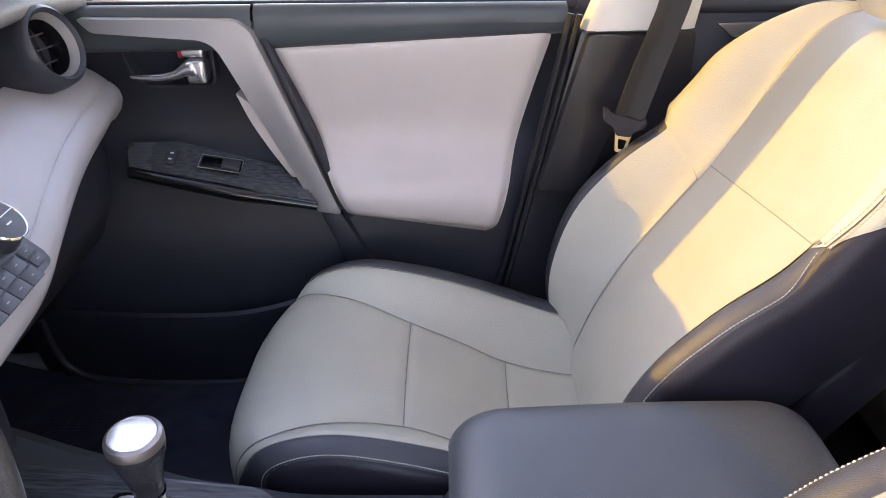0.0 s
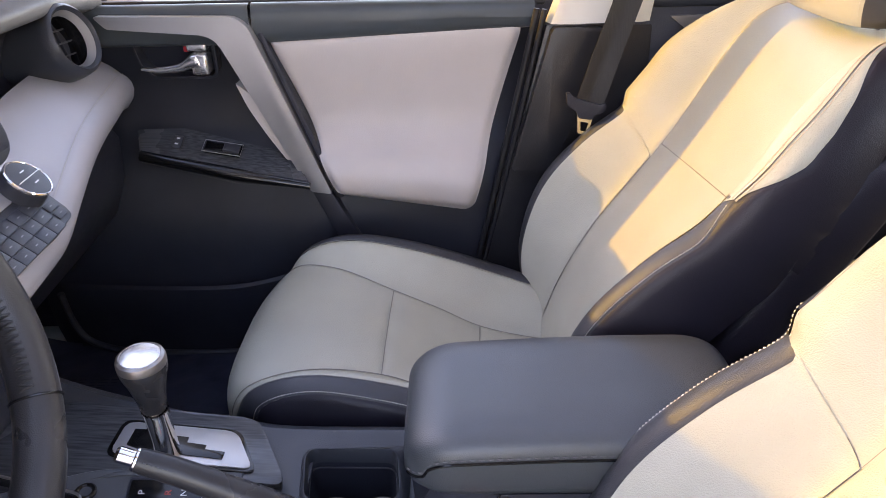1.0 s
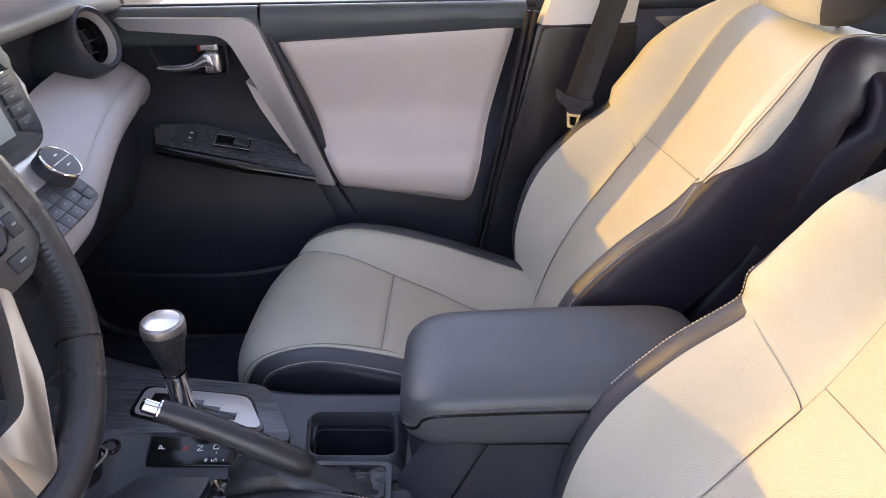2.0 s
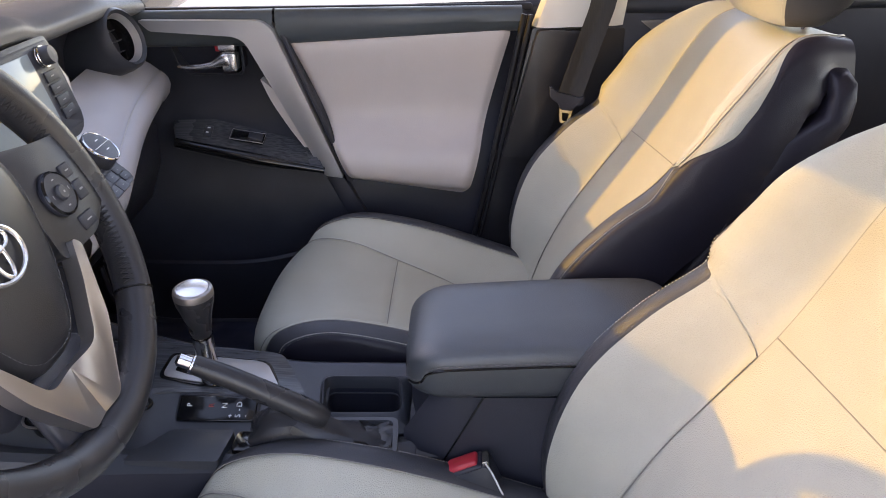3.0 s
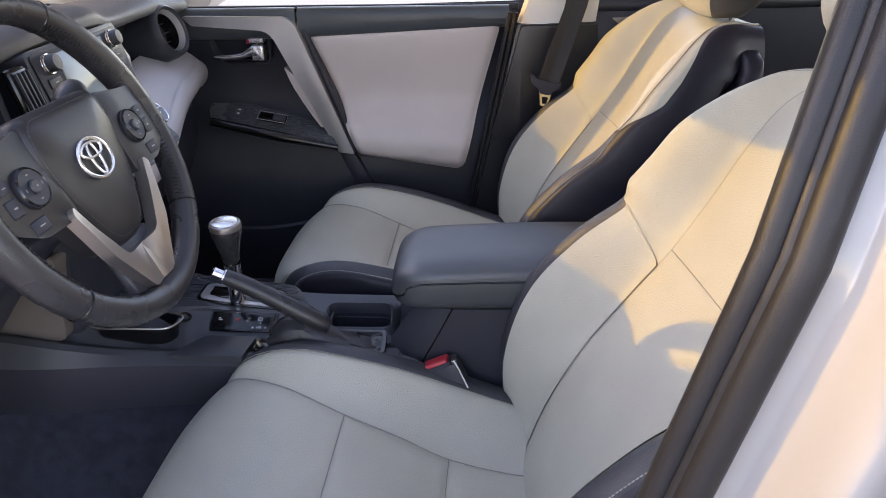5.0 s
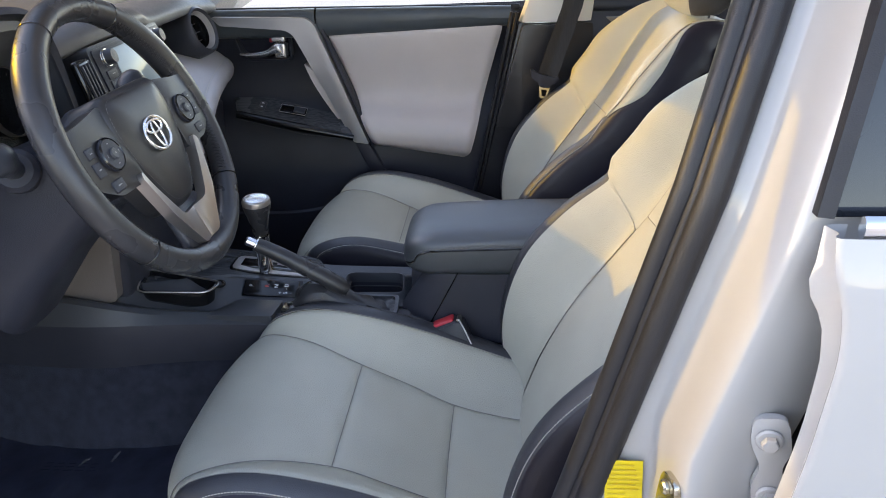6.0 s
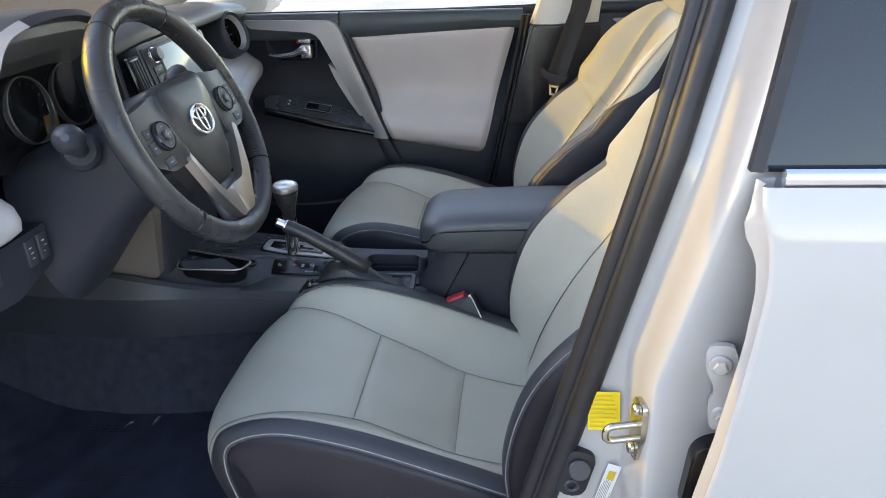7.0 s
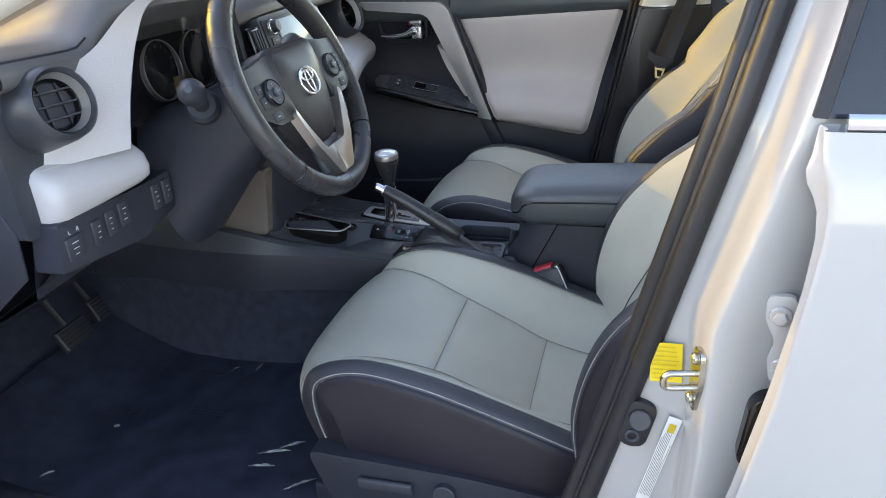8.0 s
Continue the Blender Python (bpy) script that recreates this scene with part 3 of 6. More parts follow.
            rows.append(row)
        first = [tuple(np.mean(rows[0], axis=0))] * 25
        last = [tuple(np.mean(rows[-1], axis=0))] * 25
        part(name, grid([first] + rows + [last]), mat, rest, lab, sharp=70)
    for s in (-1, 1):
        path = []
        for i in range(1, 14):
            cx, cy, q = head(0.305, i / 14)
            path.append((Vector((0.632 + cx + 0.035 * q, s * cy, 1.152 + 0.20 * q)), Vector((-0.2, s, 0))))
        part("stitching", dashes(path, 0.0009), THREAD, rest, "pale stitching")
        part("headrest_post", sweep([(0.652, s * 0.06, 1.08), (0.660, s * 0.06, 1.20)], 0.0065, 10), CHROME, rest, "steel post")
    # plastic skirts, rails and pan below the cushion
    for s in (-1, 1):
        pts = rounded([(-0.175, 0.580), (0.10, 0.566), (0.24, 0.545), (0.40, 0.575), (0.41, 0.50), (0.34, 0.455), (-0.13, 0.455)], [0.02, 0.05, 0.08, 0.03, 0.03, 0.03, 0.05])
        skirt = part("seat_skirt", prism(pts, s * 0.225, s * 0.262, "y", 0.010, 3), PLASTIC, root, "dark grained plastic side cover")
        if s < 0:
            part("power_switch", box(-0.09, 0.0, -0.272, -0.262, 0.525, 0.545, 0.004), SOFT, skirt, "dark seat adjuster switch")
            part("power_switch", disc((0.05, -0.267, 0.535), (0, -1, 0), 0.018, 0.012, 20), SOFT, skirt, "dark round seat adjuster switch")
        part("seat_rail", box(-0.2, 0.36, s * 0.19 - 0.02, s * 0.19 + 0.02, FLOOR, 0.462, 0.005), PLASTIC, root, "dark steel rail")
    part("seat_pan", box(-0.17, 0.38, -0.222, 0.222, 0.46, 0.53, 0.012), PLASTIC, root)
    for o in root.children:
        o.location = (-0.05, 0, -FLOOR)
    root.matrix_basis = pose(0.05 + x, y, FLOOR)
    return root


def thing_part(name, parent, label=""):
    ob = new(name)
    ob.parent = parent
    if label:
        ob["label"] = label
    return ob


driver = front_seat(0.0, -0.36, "pale grey leather front seat with black edges, before the steering wheel")
passenger = copy_thing(driver, pose(0.05, 0.36, FLOOR))
for child in driver.children:
    if child.name.startswith("headrest"):
        child.location.z += 0.036      # the driver's headrest is pulled up
tagged(passenger, "pale grey leather front passenger seat with black edges, beside the door")

# rear bench
def rear_bench():
    root = thing("rear_bench", "pale grey leather rear bench seat with black sides", "car seat", at=(1.15, 0, FLOOR))
    for y0, y1 in ((-0.64, -0.215), (-0.205, 0.205), (0.215, 0.64)):
        rows = []
        for i in range(21):
            x, z = spline([(0.80, 0.44), (0.755, 0.54), (0.78, 0.615), (0.87, 0.645), (1.10, 0.63), (1.30, 0.605)], 21)[i]
            rows.append([(x, y0 + (y1 - y0) * t, z - 0.02 * (2 * t - 1) ** 6) for t in np.linspace(0, 1, 9)])
        part("rear_cushion", grid(rows), LEATHER, root)
        rows = []
        for i in range(21):
            x, z = spline([(1.26, 0.56), (1.29, 0.68), (1.36, 0.9), (1.44, 1.10), (1.50, 1.14), (1.56, 1.10)], 21)[i]
            rows.append([(x + 0.02 * (2 * t - 1) ** 6, y0 + (y1 - y0) * t, z) for t in np.linspace(0, 1, 9)])
        part("rear_backrest", grid(rows), LEATHER, root)
    part("bench_frame", box(0.83, 1.6, -0.63, 0.63, FLOOR, 0.53, 0.02), PLASTIC, root)
    for o in root.children:
        o.location = (-1.15, 0, -FLOOR)


rear_bench()


# ---- passenger door ----
def passenger_door():
    at = (0.0, 0.72, 0.45)
    root = thing("car_door", "closed passenger door, beige vinyl pad and silver trim on black plastic", "car door", at=at)

    def put(name, bm, mat, parent=None, label="", sharp=38):
        bm.transform(Matrix.Translation((-at[0], -at[1], -at[2])))
        if name in ("door_carrier", "upper_band", "door_pad", "window_seal", "outer_skin", "window_pane"):
            bm.transform(CAR)
        return part(name, bm, mat, parent or root, label, sharp)
    # black carrier with a bulging lower half
    prof = [(1.128, 0.745), (1.10, 0.735), (1.0, 0.764), (0.9, 0.764), (0.84, 0.730), (0.72, 0.696), (0.60, 0.694), (0.5, 0.70), (0.42, 0.72)]
    ends = [(-0.66, -0.2), (0.268, 0.24), (0.16, 0.11)]
    rows = []
    for z, y in spline(prof, 30):
        xr = np.interp(z, (0.42, 0.61, 1.07, 1.13), (0.16, 0.195, 0.305, 0.315))
        rows.append([(-0.75 + (xr + 0.75) * t, y + (0.02 if t > 0.985 else 0), z) for t in np.linspace(0, 1, 26)])
    put("door_carrier", grid(rows), PLASTIC, label="black plastic door lining")
    # upper band along the window
    prof = spline([(0.735, 1.128), (0.716, 1.134), (0.700, 1.124), (0.697, 1.095), (0.703, 1.068), (0.72, 1.060)], 14)
    put("upper_band", grid([[(x, y, z - 0.011 * (x + 0.45) / 0.72 + 0.022 * max((x + 0.245) / 0.507, 0) * smoothstep((1.105 - z) / 0.02)) for y, z in prof] for x in np.linspace(-0.245, 0.262, 16)]), BAND, label="soft black band below the window")
    put("upper_band", grid([[(x, y - 0.004, z - 0.011 * (x + 0.45) / 0.72) for y, z in prof] for x in np.linspace(-0.70, -0.249, 16)]), BAND)
    # beige pad
    left = [(1.072, -0.226), (0.98, -0.194), (0.90, -0.166), (0.84, -0.144), (0.80, -0.128), (0.745, -0.106)]
    pro = np.array(spline([(1.073, 0.706), (1.045, 0.706), (0.99, 0.717), (0.93, 0.722), (0.895, 0.714), (0.868, 0.692), (0.850, 0.670), (0.822, 0.655), (0.79, 0.656), (0.762, 0.672)], 80))[::-1]
    H = 0.303
    ks = [0.5 - 0.5 * math.cos(math.pi * k / 47) for k in range(48)]
    corner = lambda d, r: r - math.sqrt(max(r * r - max(r - d, 0) ** 2, 0))
    rows = []
    for k in ks:
        z = 1.073 - H * k
        y = float(np.interp(z, pro[:, 0], pro[:, 1]))
        xl = float(np.interp(-z, [-a for a, _ in left], [b for _, b in left])) + corner(k * H, 0.006) + corner((1 - k) * H, 0.010)
        xr = 0.246 + (0.146 - 0.246) * k - corner(k * H, 0.024) - corner((1 - k) * H, 0.018)
        row = []
        for i in range(34):
            t = 0.5 - 0.5 * math.cos(math.pi * i / 33)
            edge = max(math.exp(-(t * (xr - xl) / 0.008) ** 2), math.exp(-((1 - t) * (xr - xl) / 0.010) ** 2), math.exp(-(k * H / 0.007) ** 2), math.exp(-((1 - k) * H / 0.007) ** 2))
            row.append((xl + (xr - xl) * t, y + 0.010 * edge, z - 0.042 * t * k + 0.020 * (1 - k) * t - 0.004 * (1 - k)))
        rows.append(row)
    put("door_pad", grid(rows), DOOR_PAD, label="beige vinyl pad with a bulged elbow rest")
    # silver boomerang trim
    pts = rounded([(-0.510, 1.121), (-0.268, 1.113), (-0.246, 1.096), (-0.127, 0.772), (-0.168, 0.779), (-0.308, 1.082), (-0.490, 1.099)], [0.006, 0.018, 0.014, 0.006, 0.006, 0.024, 0.006])
    bm = prism(pts, 0.668, 0.72, "y", 0.003, 3)
    for v in bm.verts:
        v.co.y += 0.061 * (v.co.x + 0.13)
    put("silver_trim", bm, SILVER, label="satin silver angled trim strip")
    pts = [(-0.127, 0.770), (-0.070, 0.66), (-0.118, 0.66), (-0.168, 0.776)]
    put("trim_tail", prism(pts, 0.674, 0.72, "y", 0.004), PLASTIC)
    pts = [(-0.238, 1.082), (-0.227, 1.082), (-0.106, 0.764), (-0.120, 0.764)]
    bm = prism(pts, 0.684, 0.73, "y", 0.002)
    for v in bm.verts:
        if v.co.y < 0.70:
            v.co.y -= 0.014 * smoothstep((0.90 - v.co.z) / 0.1)
    put("trim_gap_strip", bm, PLASTIC, label="black strip between trim and pad")
    # release handle in its recess
    rim = rounded([(-0.475, 1.074), (-0.322, 1.068), (-0.322, 1.0), (-0.44, 1.0), (-0.462, 1.02)], 0.014)
    inner = [(-0.40 + (x + 0.40) * 0.95, 1.036 + (z - 1.036) * 0.90) for x, z in rim]
    rows = [[(x, 0.698, z) for x, z in rim], [(x, 0.693, z) for x, z in inner], [(x, 0.735, z) for x, z in inner]]
    put("handle_recess", loft(rows, cap=False), SOFT, label="black recess of the release handle")
    put("recess_rim", sweep([(x, 0.697, z) for x, z in rim], 0.0020, 8, True), PLASTIC)
    put("recess_back", prism(inner, 0.7355, 0.738, "y", 0), GLOSS)
    path = spline([(-0.460, 0.686, 1.020), (-0.42, 0.680, 1.019), (-0.385, 0.678, 1.023), (-0.366, 0.678, 1.031), (-0.350, 0.680, 1.036)], 16)
    handle = put("release_handle", sweep(path, [0.003, 0.0045, 0.005, 0.0055, 0.006, 0.006, 0.0065, 0.007, 0.0075, 0.008, 0.009, 0.010, 0.012, 0.014, 0.015, 0.014], 12, squash=0.6), BRIGHT, label="polished chrome release lever")
    put("handle_bracket", box(-0.364, -0.332, 0.676, 0.72, 1.008, 1.048, 0.006), BRIGHT, handle)
    put("lock_button", box(-0.370, -0.333, 0.684, 0.72, 1.050, 1.068, 0.004), BRIGHT, label="chrome lock button")
    put("lock_mark", box(-0.378, -0.3685, 0.692, 0.72, 1.048, 1.064, 0.002), RED, label="red lock mark")
    # pull cup and the switch shelf
    pts = rounded([(x + 0.002, z) for x, z in ((-0.288, 0.994), (-0.248, 0.960), (-0.218, 0.900), (-0.188, 0.845), (-0.210, 0.843), (-0.240, 0.890), (-0.270, 0.945))], [0.003, 0.02, 0.02, 0.004, 0.004, 0.02, 0.02])
    put("pull_cup_pad", prism(pts, 0.672, 0.70, "y", 0.006, 3), DOOR_PAD, label="beige lining of the pull cup")
    top = [(-0.500, 0.700, 0.904), (-0.405, 0.700, 0.906), (-0.198, 0.700, 0.848), (-0.165, 0.646, 0.806), (-0.30, 0.630, 0.842), (-0.475, 0.634, 0.880)]
    low = [(p[0] + (0.006 if i in (0, 5) else 0), p[1] + (0.004 if i > 2 else 0), p[2] - (0.022 if i in (0, 1, 5) else 0.028 if i == 4 else 0.012)) for i, p in enumerate(top)]
    bm = loft([low, top])
    bmesh.ops.bevel(bm, geom=bm.edges[:], offset=0.004, segments=3, affect="EDGES", clamp_overlap=True)
    shelf = put("switch_shelf", bm, WOOD, label="dark brushed trim of the armrest shelf")
    bm = sweep([(p[0], p[1] + 0.002, p[2] - d) for p, d in ((top[5], 0.0225), (top[4], 0.0285))] + [(top[3][0], top[3][1] - 0.0005, top[3][2] - 0.0125)], 0.0011, 8)
    put("shelf_edge", bm, SOFT)
    put("shelf_edge", sweep([(p[0], p[1] - 0.0005, p[2] - 0.001) for p in (top[5], top[4], top[3])], 0.0016, 8), GLOSS)
    put("shelf_lip", sweep([(p[0], p[1] + 0.004, p[2] - d) for p, d in ((top[5], 0.010), (top[4], 0.012), (top[3], 0.009))], [0.0105, 0.0125, 0.007], 12), GLOSS, shelf, "glossy black lip of the shelf")
    q = Matrix.Translation((-0.328, 0.668, 0.8690)) @ Matrix.Rotation(radians(10.5), 4, "Y") @ Matrix.Rotation(radians(26), 4, "X")
    put("window_switch", box(-0.034, 0.034, -0.013, 0.013, -0.004, 0.004, 0.002, m=q), GLOSS, label="black window switch")
    put("switch_bezel", sweep([q @ Vector((a, b, 0.004)) for a, b in ((-0.036, -0.015), (0.036, -0.015), (0.036, 0.015), (-0.036, 0.015))], 0.0006, 6, True), SILVER)
    q2 = q @ Matrix.Translation((0.016, 0, 0.005)) @ Matrix.Rotation(radians(8), 4, "Y")
    put("switch_rocker", box(-0.014, 0.016, -0.010, 0.010, -0.003, 0.004, 0.002, m=q2), SOFT)
    q3 = Matrix.Translation((-0.412, 0.668, 0.8840)) @ Matrix.Rotation(radians(10.5), 4, "Y") @ Matrix.Rotation(radians(26), 4, "X")
    put("lock_switch", box(-0.009, 0.009, -0.016, 0.016, -0.004, 0.004, 0.003, m=q3), SOFT, label="small door lock switch")
    bm = bar(q3 @ Vector((0, 0.007, 0.0042)), q3.to_3x3() @ Vector((1, 0, 0)), q3.to_3x3() @ Vector((0, 0, 1)), 0.006, 0.004)
    bar(q3 @ Vector((0, -0.007, 0.0042)), q3.to_3x3() @ Vector((1, 0, 0)), q3.to_3x3() @ Vector((0, 0, 1)), 0.006, 0.004, bm=bm)
    put("lock_marks", bm, MARK)
    # map pocket and speaker arch in the lower half
    path = spline([(-0.70, 0.645, 0.592), (-0.5, 0.632, 0.590), (-0.345, 0.630, 0.592), (-0.24, 0.640, 0.607), (-0.14, 0.665, 0.63)], 24)
    put("map_pocket", grid([[(p[0], p[1], p[2]), (p[0], p[1] - 0.006, p[2] - 0.006), (p[0], p[1] - 0.004, p[2] - 0.03), (p[0], p[1] + 0.004, 0.43)] for p in path]), PLASTIC, label="black map pocket")
    arc = [(-0.47 + 0.15 * math.cos(a), 0.684, 0.60 + 0.14 * math.sin(a)) for a in np.linspace(-0.3, 2.3, 24)]
    put("speaker_arch", sweep(arc, 0.008, 8), PLASTIC)
    path = spline([(-0.704, 0.632, 0.576), (-0.694, 0.630, 0.508), (-0.669, 0.628, 0.462), (-0.607, 0.626, 0.438), (-0.513, 0.625, 0.430), (-0.349, 0.628, 0.429), (-0.22, 0.64, 0.432)], 36)
    put("pocket_rim", sweep(path, 0.007, 10), SOFT, label="rounded black lower rim of the map pocket")
    # window frame and glass
    put("window_seal", box(-0.72, 0.27, 0.735, 0.752, 1.112, 1.128, 0.004, m=Matrix.Rotation(radians(0.9), 4, "Y")), RUBBER)
    put("outer_skin", prism([(-0.85, 0.40), (0.14, 0.40), (0.27, 1.09), (-0.80, 1.12)], 0.80, 0.83, "y", 0.01), PAINT, label="white painted outer skin")
    g = put("window_pane", grid([[(x, 0.757 - 0.12 * k ** 1.5, 1.12 + 0.36 * k) for x in np.linspace(-0.78 + 0.4 * k, 0.28 + 0.05 * k, 8)] for k in np.linspace(0, 1, 6)]), GLASS, label="clear side window")
    g.visible_shadow = False


passenger_door()


# ---- pillar trim and belts ----
def pillar(s):
    at = (0.35, s * 0.72, 0.45)
    root = thing("pillar_trim", "centre pillar trim, black below and cream above", "pillar trim", kind="structure", at=at)

    def put(name, bm, mat, label="", sharp=38):
        bm.transform(Matrix.Translation((-at[0], -at[1], -at[2])))
        return part(name, bm, mat, root, label, sharp)
    ys = sorted((s * 0.690, s * 0.735))
    pts = rounded([(0.280, 1.084), (0.470, 1.078), (0.47, 0.45), (0.14, 0.45), (0.185, 0.70), (0.205, 0.800), (0.222, 0.820)], [0.006, 0.006, 0.01, 0.01, 0.08, 0.02, 0.02])
    put("lower_trim", prism(pts, ys[0], ys[1], "y", 0.010, 3), PILLAR, "black grained plastic lower trim")
    ys2 = sorted((s * 0.668, s * 0.72))
    pts = rounded([(0.218, 0.818), (0.296, 0.815), (0.40, 1.078), (0.288, 1.082)], 0.010)
    put("trim_ridge", prism(pts, ys2[0], ys2[1], "y", 0.014, 4), PILLAR)
    rows = []
    for z, x0, x1, y in ((1.086, 0.280, 0.468, 0.675), (1.2, 0.318, 0.478, 0.658), (1.34, 0.362, 0.492, 0.63), (1.48, 0.40, 0.51, 0.59)):
        rows.append([(x0, s * (y + 0.035), z), (x0 + 0.006, s * (y + 0.008), z), (x0 + 0.022, s * y, z), (x1 - 0.022, s * y, z), (x1 - 0.006, s * (y + 0.008), z), (x1, s * (y + 0.035), z)])
    put("upper_trim", loft(rows), CREAM, "cream upper trim")
    if s > 0:
        for dx, dy, r, mat in ((-0.012, 0.692, 0.005, RUBBER), (-0.024, 0.702, 0.006, RUBBER)):
            path = [(0.14 + dx + (0.288 - 0.14) * k ** 0.9, dy, 0.45 + 0.66 * k) for k in np.linspace(0, 1, 14)]
            put("door_seal", sweep(path, r, 10), mat, "black rubber door seal")
    settle_side(root, s, at)
    if s < 0:
        root.location.x += 0.045
    return root


pillar(1)
pillar(-1)


def seat_belt(s):
    at = (0.37, s * 0.62, 0.92)
    root = thing("seat_belt", "black seat belt hanging on the centre pillar, steel tongue", "seat belt", "seat belts", at=at)

    def put(name, bm, mat, label=""):
        bm.transform(Matrix.Translation((-at[0], -at[1], -at[2])))
        return part(name, bm, mat, root, label)
    rows = []
    for z, x, y, w in ((0.958, 0.350, 0.609, 0.052), (1.04, 0.380, 0.626, 0.052), (1.124, 0.412, 0.642, 0.051), (1.25, 0.438, 0.64, 0.05), (1.42, 0.462, 0.60, 0.05)):
        rows.append([(x + w * t, s * (y + 0.004 * math.cos(t * 6.28)), z) for t in np.linspace(-0.5, 0.5, 7)])
    back = [[(p[0], p[1] + s * 0.0014, p[2]) for p in r][::-1] for r in rows]
    put("webbing", loft([a + b for a, b in zip(rows, back)]), WEBBING, "black webbing")
    pts = rounded([(0.309, 0.984), (0.316, 0.983), (0.324, 0.974), (0.370, 0.960), (0.378, 0.964), (0.382, 0.958), (0.378, 0.946), (0.361, 0.944), (0.357, 0.934), (0.333, 0.938), (0.329, 0.950), (0.312, 0.962)], 0.004)
    put("tongue_cover", prism(pts, s * 0.606 - 0.005, s * 0.606 + 0.005, "y", 0.0015), PLASTIC, "black plastic tongue cover")
    ring = rounded([(0.331, 0.944), (0.359, 0.938), (0.351, 0.907), (0.333, 0.910)], 0.004)
    hole = [(0.3435 + (x - 0.3435) * 0.52, 0.922 + (z - 0.925) * 0.50) for x, z in ring]
    y0, y1 = s * 0.6035, s * 0.6065
    put("tongue", grid([[(x, y, z) for x, z in o] for o, y in ((ring, y0), (hole, y0), (hole, y1), (ring, y1))], True, True), STEEL, "steel belt tongue")
    settle_side(root, s, at)
    if s < 0:
        root.location.x += 0.10


seat_belt(1)
seat_belt(-1)


# ---- driver's centre pillar and rear door ----
SEAL_X = ((0.38, 0.20), (0.5, 0.235), (0.74, 0.300), (0.89, 0.341), (1.12, 0.400), (1.29, 0.446), (1.52, 0.498))
STEP_X = ((0.38, 0.360), (0.8, 0.374), (0.95, 0.376), (1.11, 0.394), (1.2, 0.422), (1.3, 0.462), (1.52, 0.50))


def along(rows, z):
    return float(np.interp(z, [r[0] for r in rows], [r[1] for r in rows]))


def door_pillar():
    at = (0.38, -0.75, 0.4)
    root = thing("door_pillar", "white painted centre pillar of the open driver's doorway, lock striker and stickers", "car pillar", at=at)

    def put(name, bm, mat, parent=None, label="", sharp=38):
        bm.transform(Matrix.Translation((-at[0], -at[1], -at[2])))
        return part(name, bm, mat, parent or root, label, sharp)
    rows = []
    for z in np.linspace(0.36, 1.52, 60):
        s, t = along(SEAL_X, z), along(STEP_X, z)
        t = max(t, s + 0.02)
        lean = 0.24 * max(z - 1.15, 0)
        sec = spline([(s - 0.03, -0.690), (s - 0.02, -0.705), (s, -0.722), (s + (t - s) * 0.6, -0.728), (t - 0.004, -0.733), (t + 0.001, -0.748), (t + 0.005, -0.775), (t + 0.010, -0.788), (t + 0.017, -0.791), (t + 0.030, -0.790), (t + 0.050, -0.786), (t + 0.070, -0.780), (t + 0.09, -0.773)], 60)
        rows.append([(x, y + lean, z) for x, y in sec])
    put("pillar_skin", grid(rows), PAINT, label="white painted pillar skin", sharp=60)
    # rubber door seal: a double lip
    for dx, dy, r, mat in ((-0.010, -0.722, 0.0120, RUBBER), (-0.028, -0.708, 0.0100, RUBBER), (-0.019, -0.716, 0.007, RUBBER)):
        path = [(along(SEAL_X, z) + dx, dy + 0.24 * max(z - 1.15, 0), z) for z in np.linspace(0.38, 1.5, 40)]
        put("door_seal", sweep(path, r, 12), mat, label="black rubber door seal")
    # striker: plate, loop and two screws
    m = Matrix.Translation((0.381, -0.772, 0.885)) @ Matrix.Rotation(radians(12), 4, "Z") @ Matrix.Rotation(radians(6), 4, "X")
    pts = rounded([(-0.013, 0.040), (0.012, 0.036), (0.015, 0.0), (0.010, -0.036), (-0.010, -0.040), (-0.016, 0.0)], 0.010)
    striker = put("striker_plate", prism(pts, -0.006, 0.0, "x", 0.0015, m=m), STEEL, label="zinc plated lock striker plate")
    path = rounded([(-0.004, 0.010), (-0.038, 0.010), (-0.038, -0.009), (-0.004, -0.009)], 0.010)
    loop = [m @ Vector((a, -0.004, b)) for a, b in path[6:18]]
    loop = [m @ Vector((-0.002, -0.004, 0.010))] + loop + [m @ Vector((-0.002, -0.004, -0.009))]
    put("striker_loop", sweep(loop, 0.0037, 10), STEEL, striker, "steel striker loop")
    for dz in (0.026, -0.026):
        put("screw", disc(m @ Vector((-0.008, 0.0, dz)), m.to_3x3() @ Vector((-1, 0, 0)), 0.0065, 0.006, 14), STEEL, striker)
    # yellow sticker with printed lines
    def sticker(name, x0, z0, w, h, mat, label, lines, ink, lean=0.0, yy=-0.7305):
        c = Vector((x0, yy, z0))
        a = Vector((math.cos(lean), -0.05, math.sin(lean))).normalized()
        n = Vector((-0.06, -1, 0)).normalized()
        up = a.cross(n).normalized() * (-1 if a.cross(n).z < 0 else 1)
        bm = bmesh.new()
        q = [bm.verts.new(c + n * 0.0012 + a * (i * w / 2) + up * (j * h / 2)) for i, j in ((-1, -1), (1, -1), (1, 1), (-1, 1))]
        bm.faces.new(q)
        sheet = put(name, bm, mat, label=label)
        bm = bmesh.new()
        rng = random.Random(5)
        for k in range(lines):
            L = w * rng.uniform(0.45, 0.85)
            bar(c + n * 0.0016 + up * (h * (0.40 - 0.8 * k / max(lines - 1, 1))) + a * (L - w * 0.86) / 2, a, n, L, h / lines * 0.30, bm=bm)
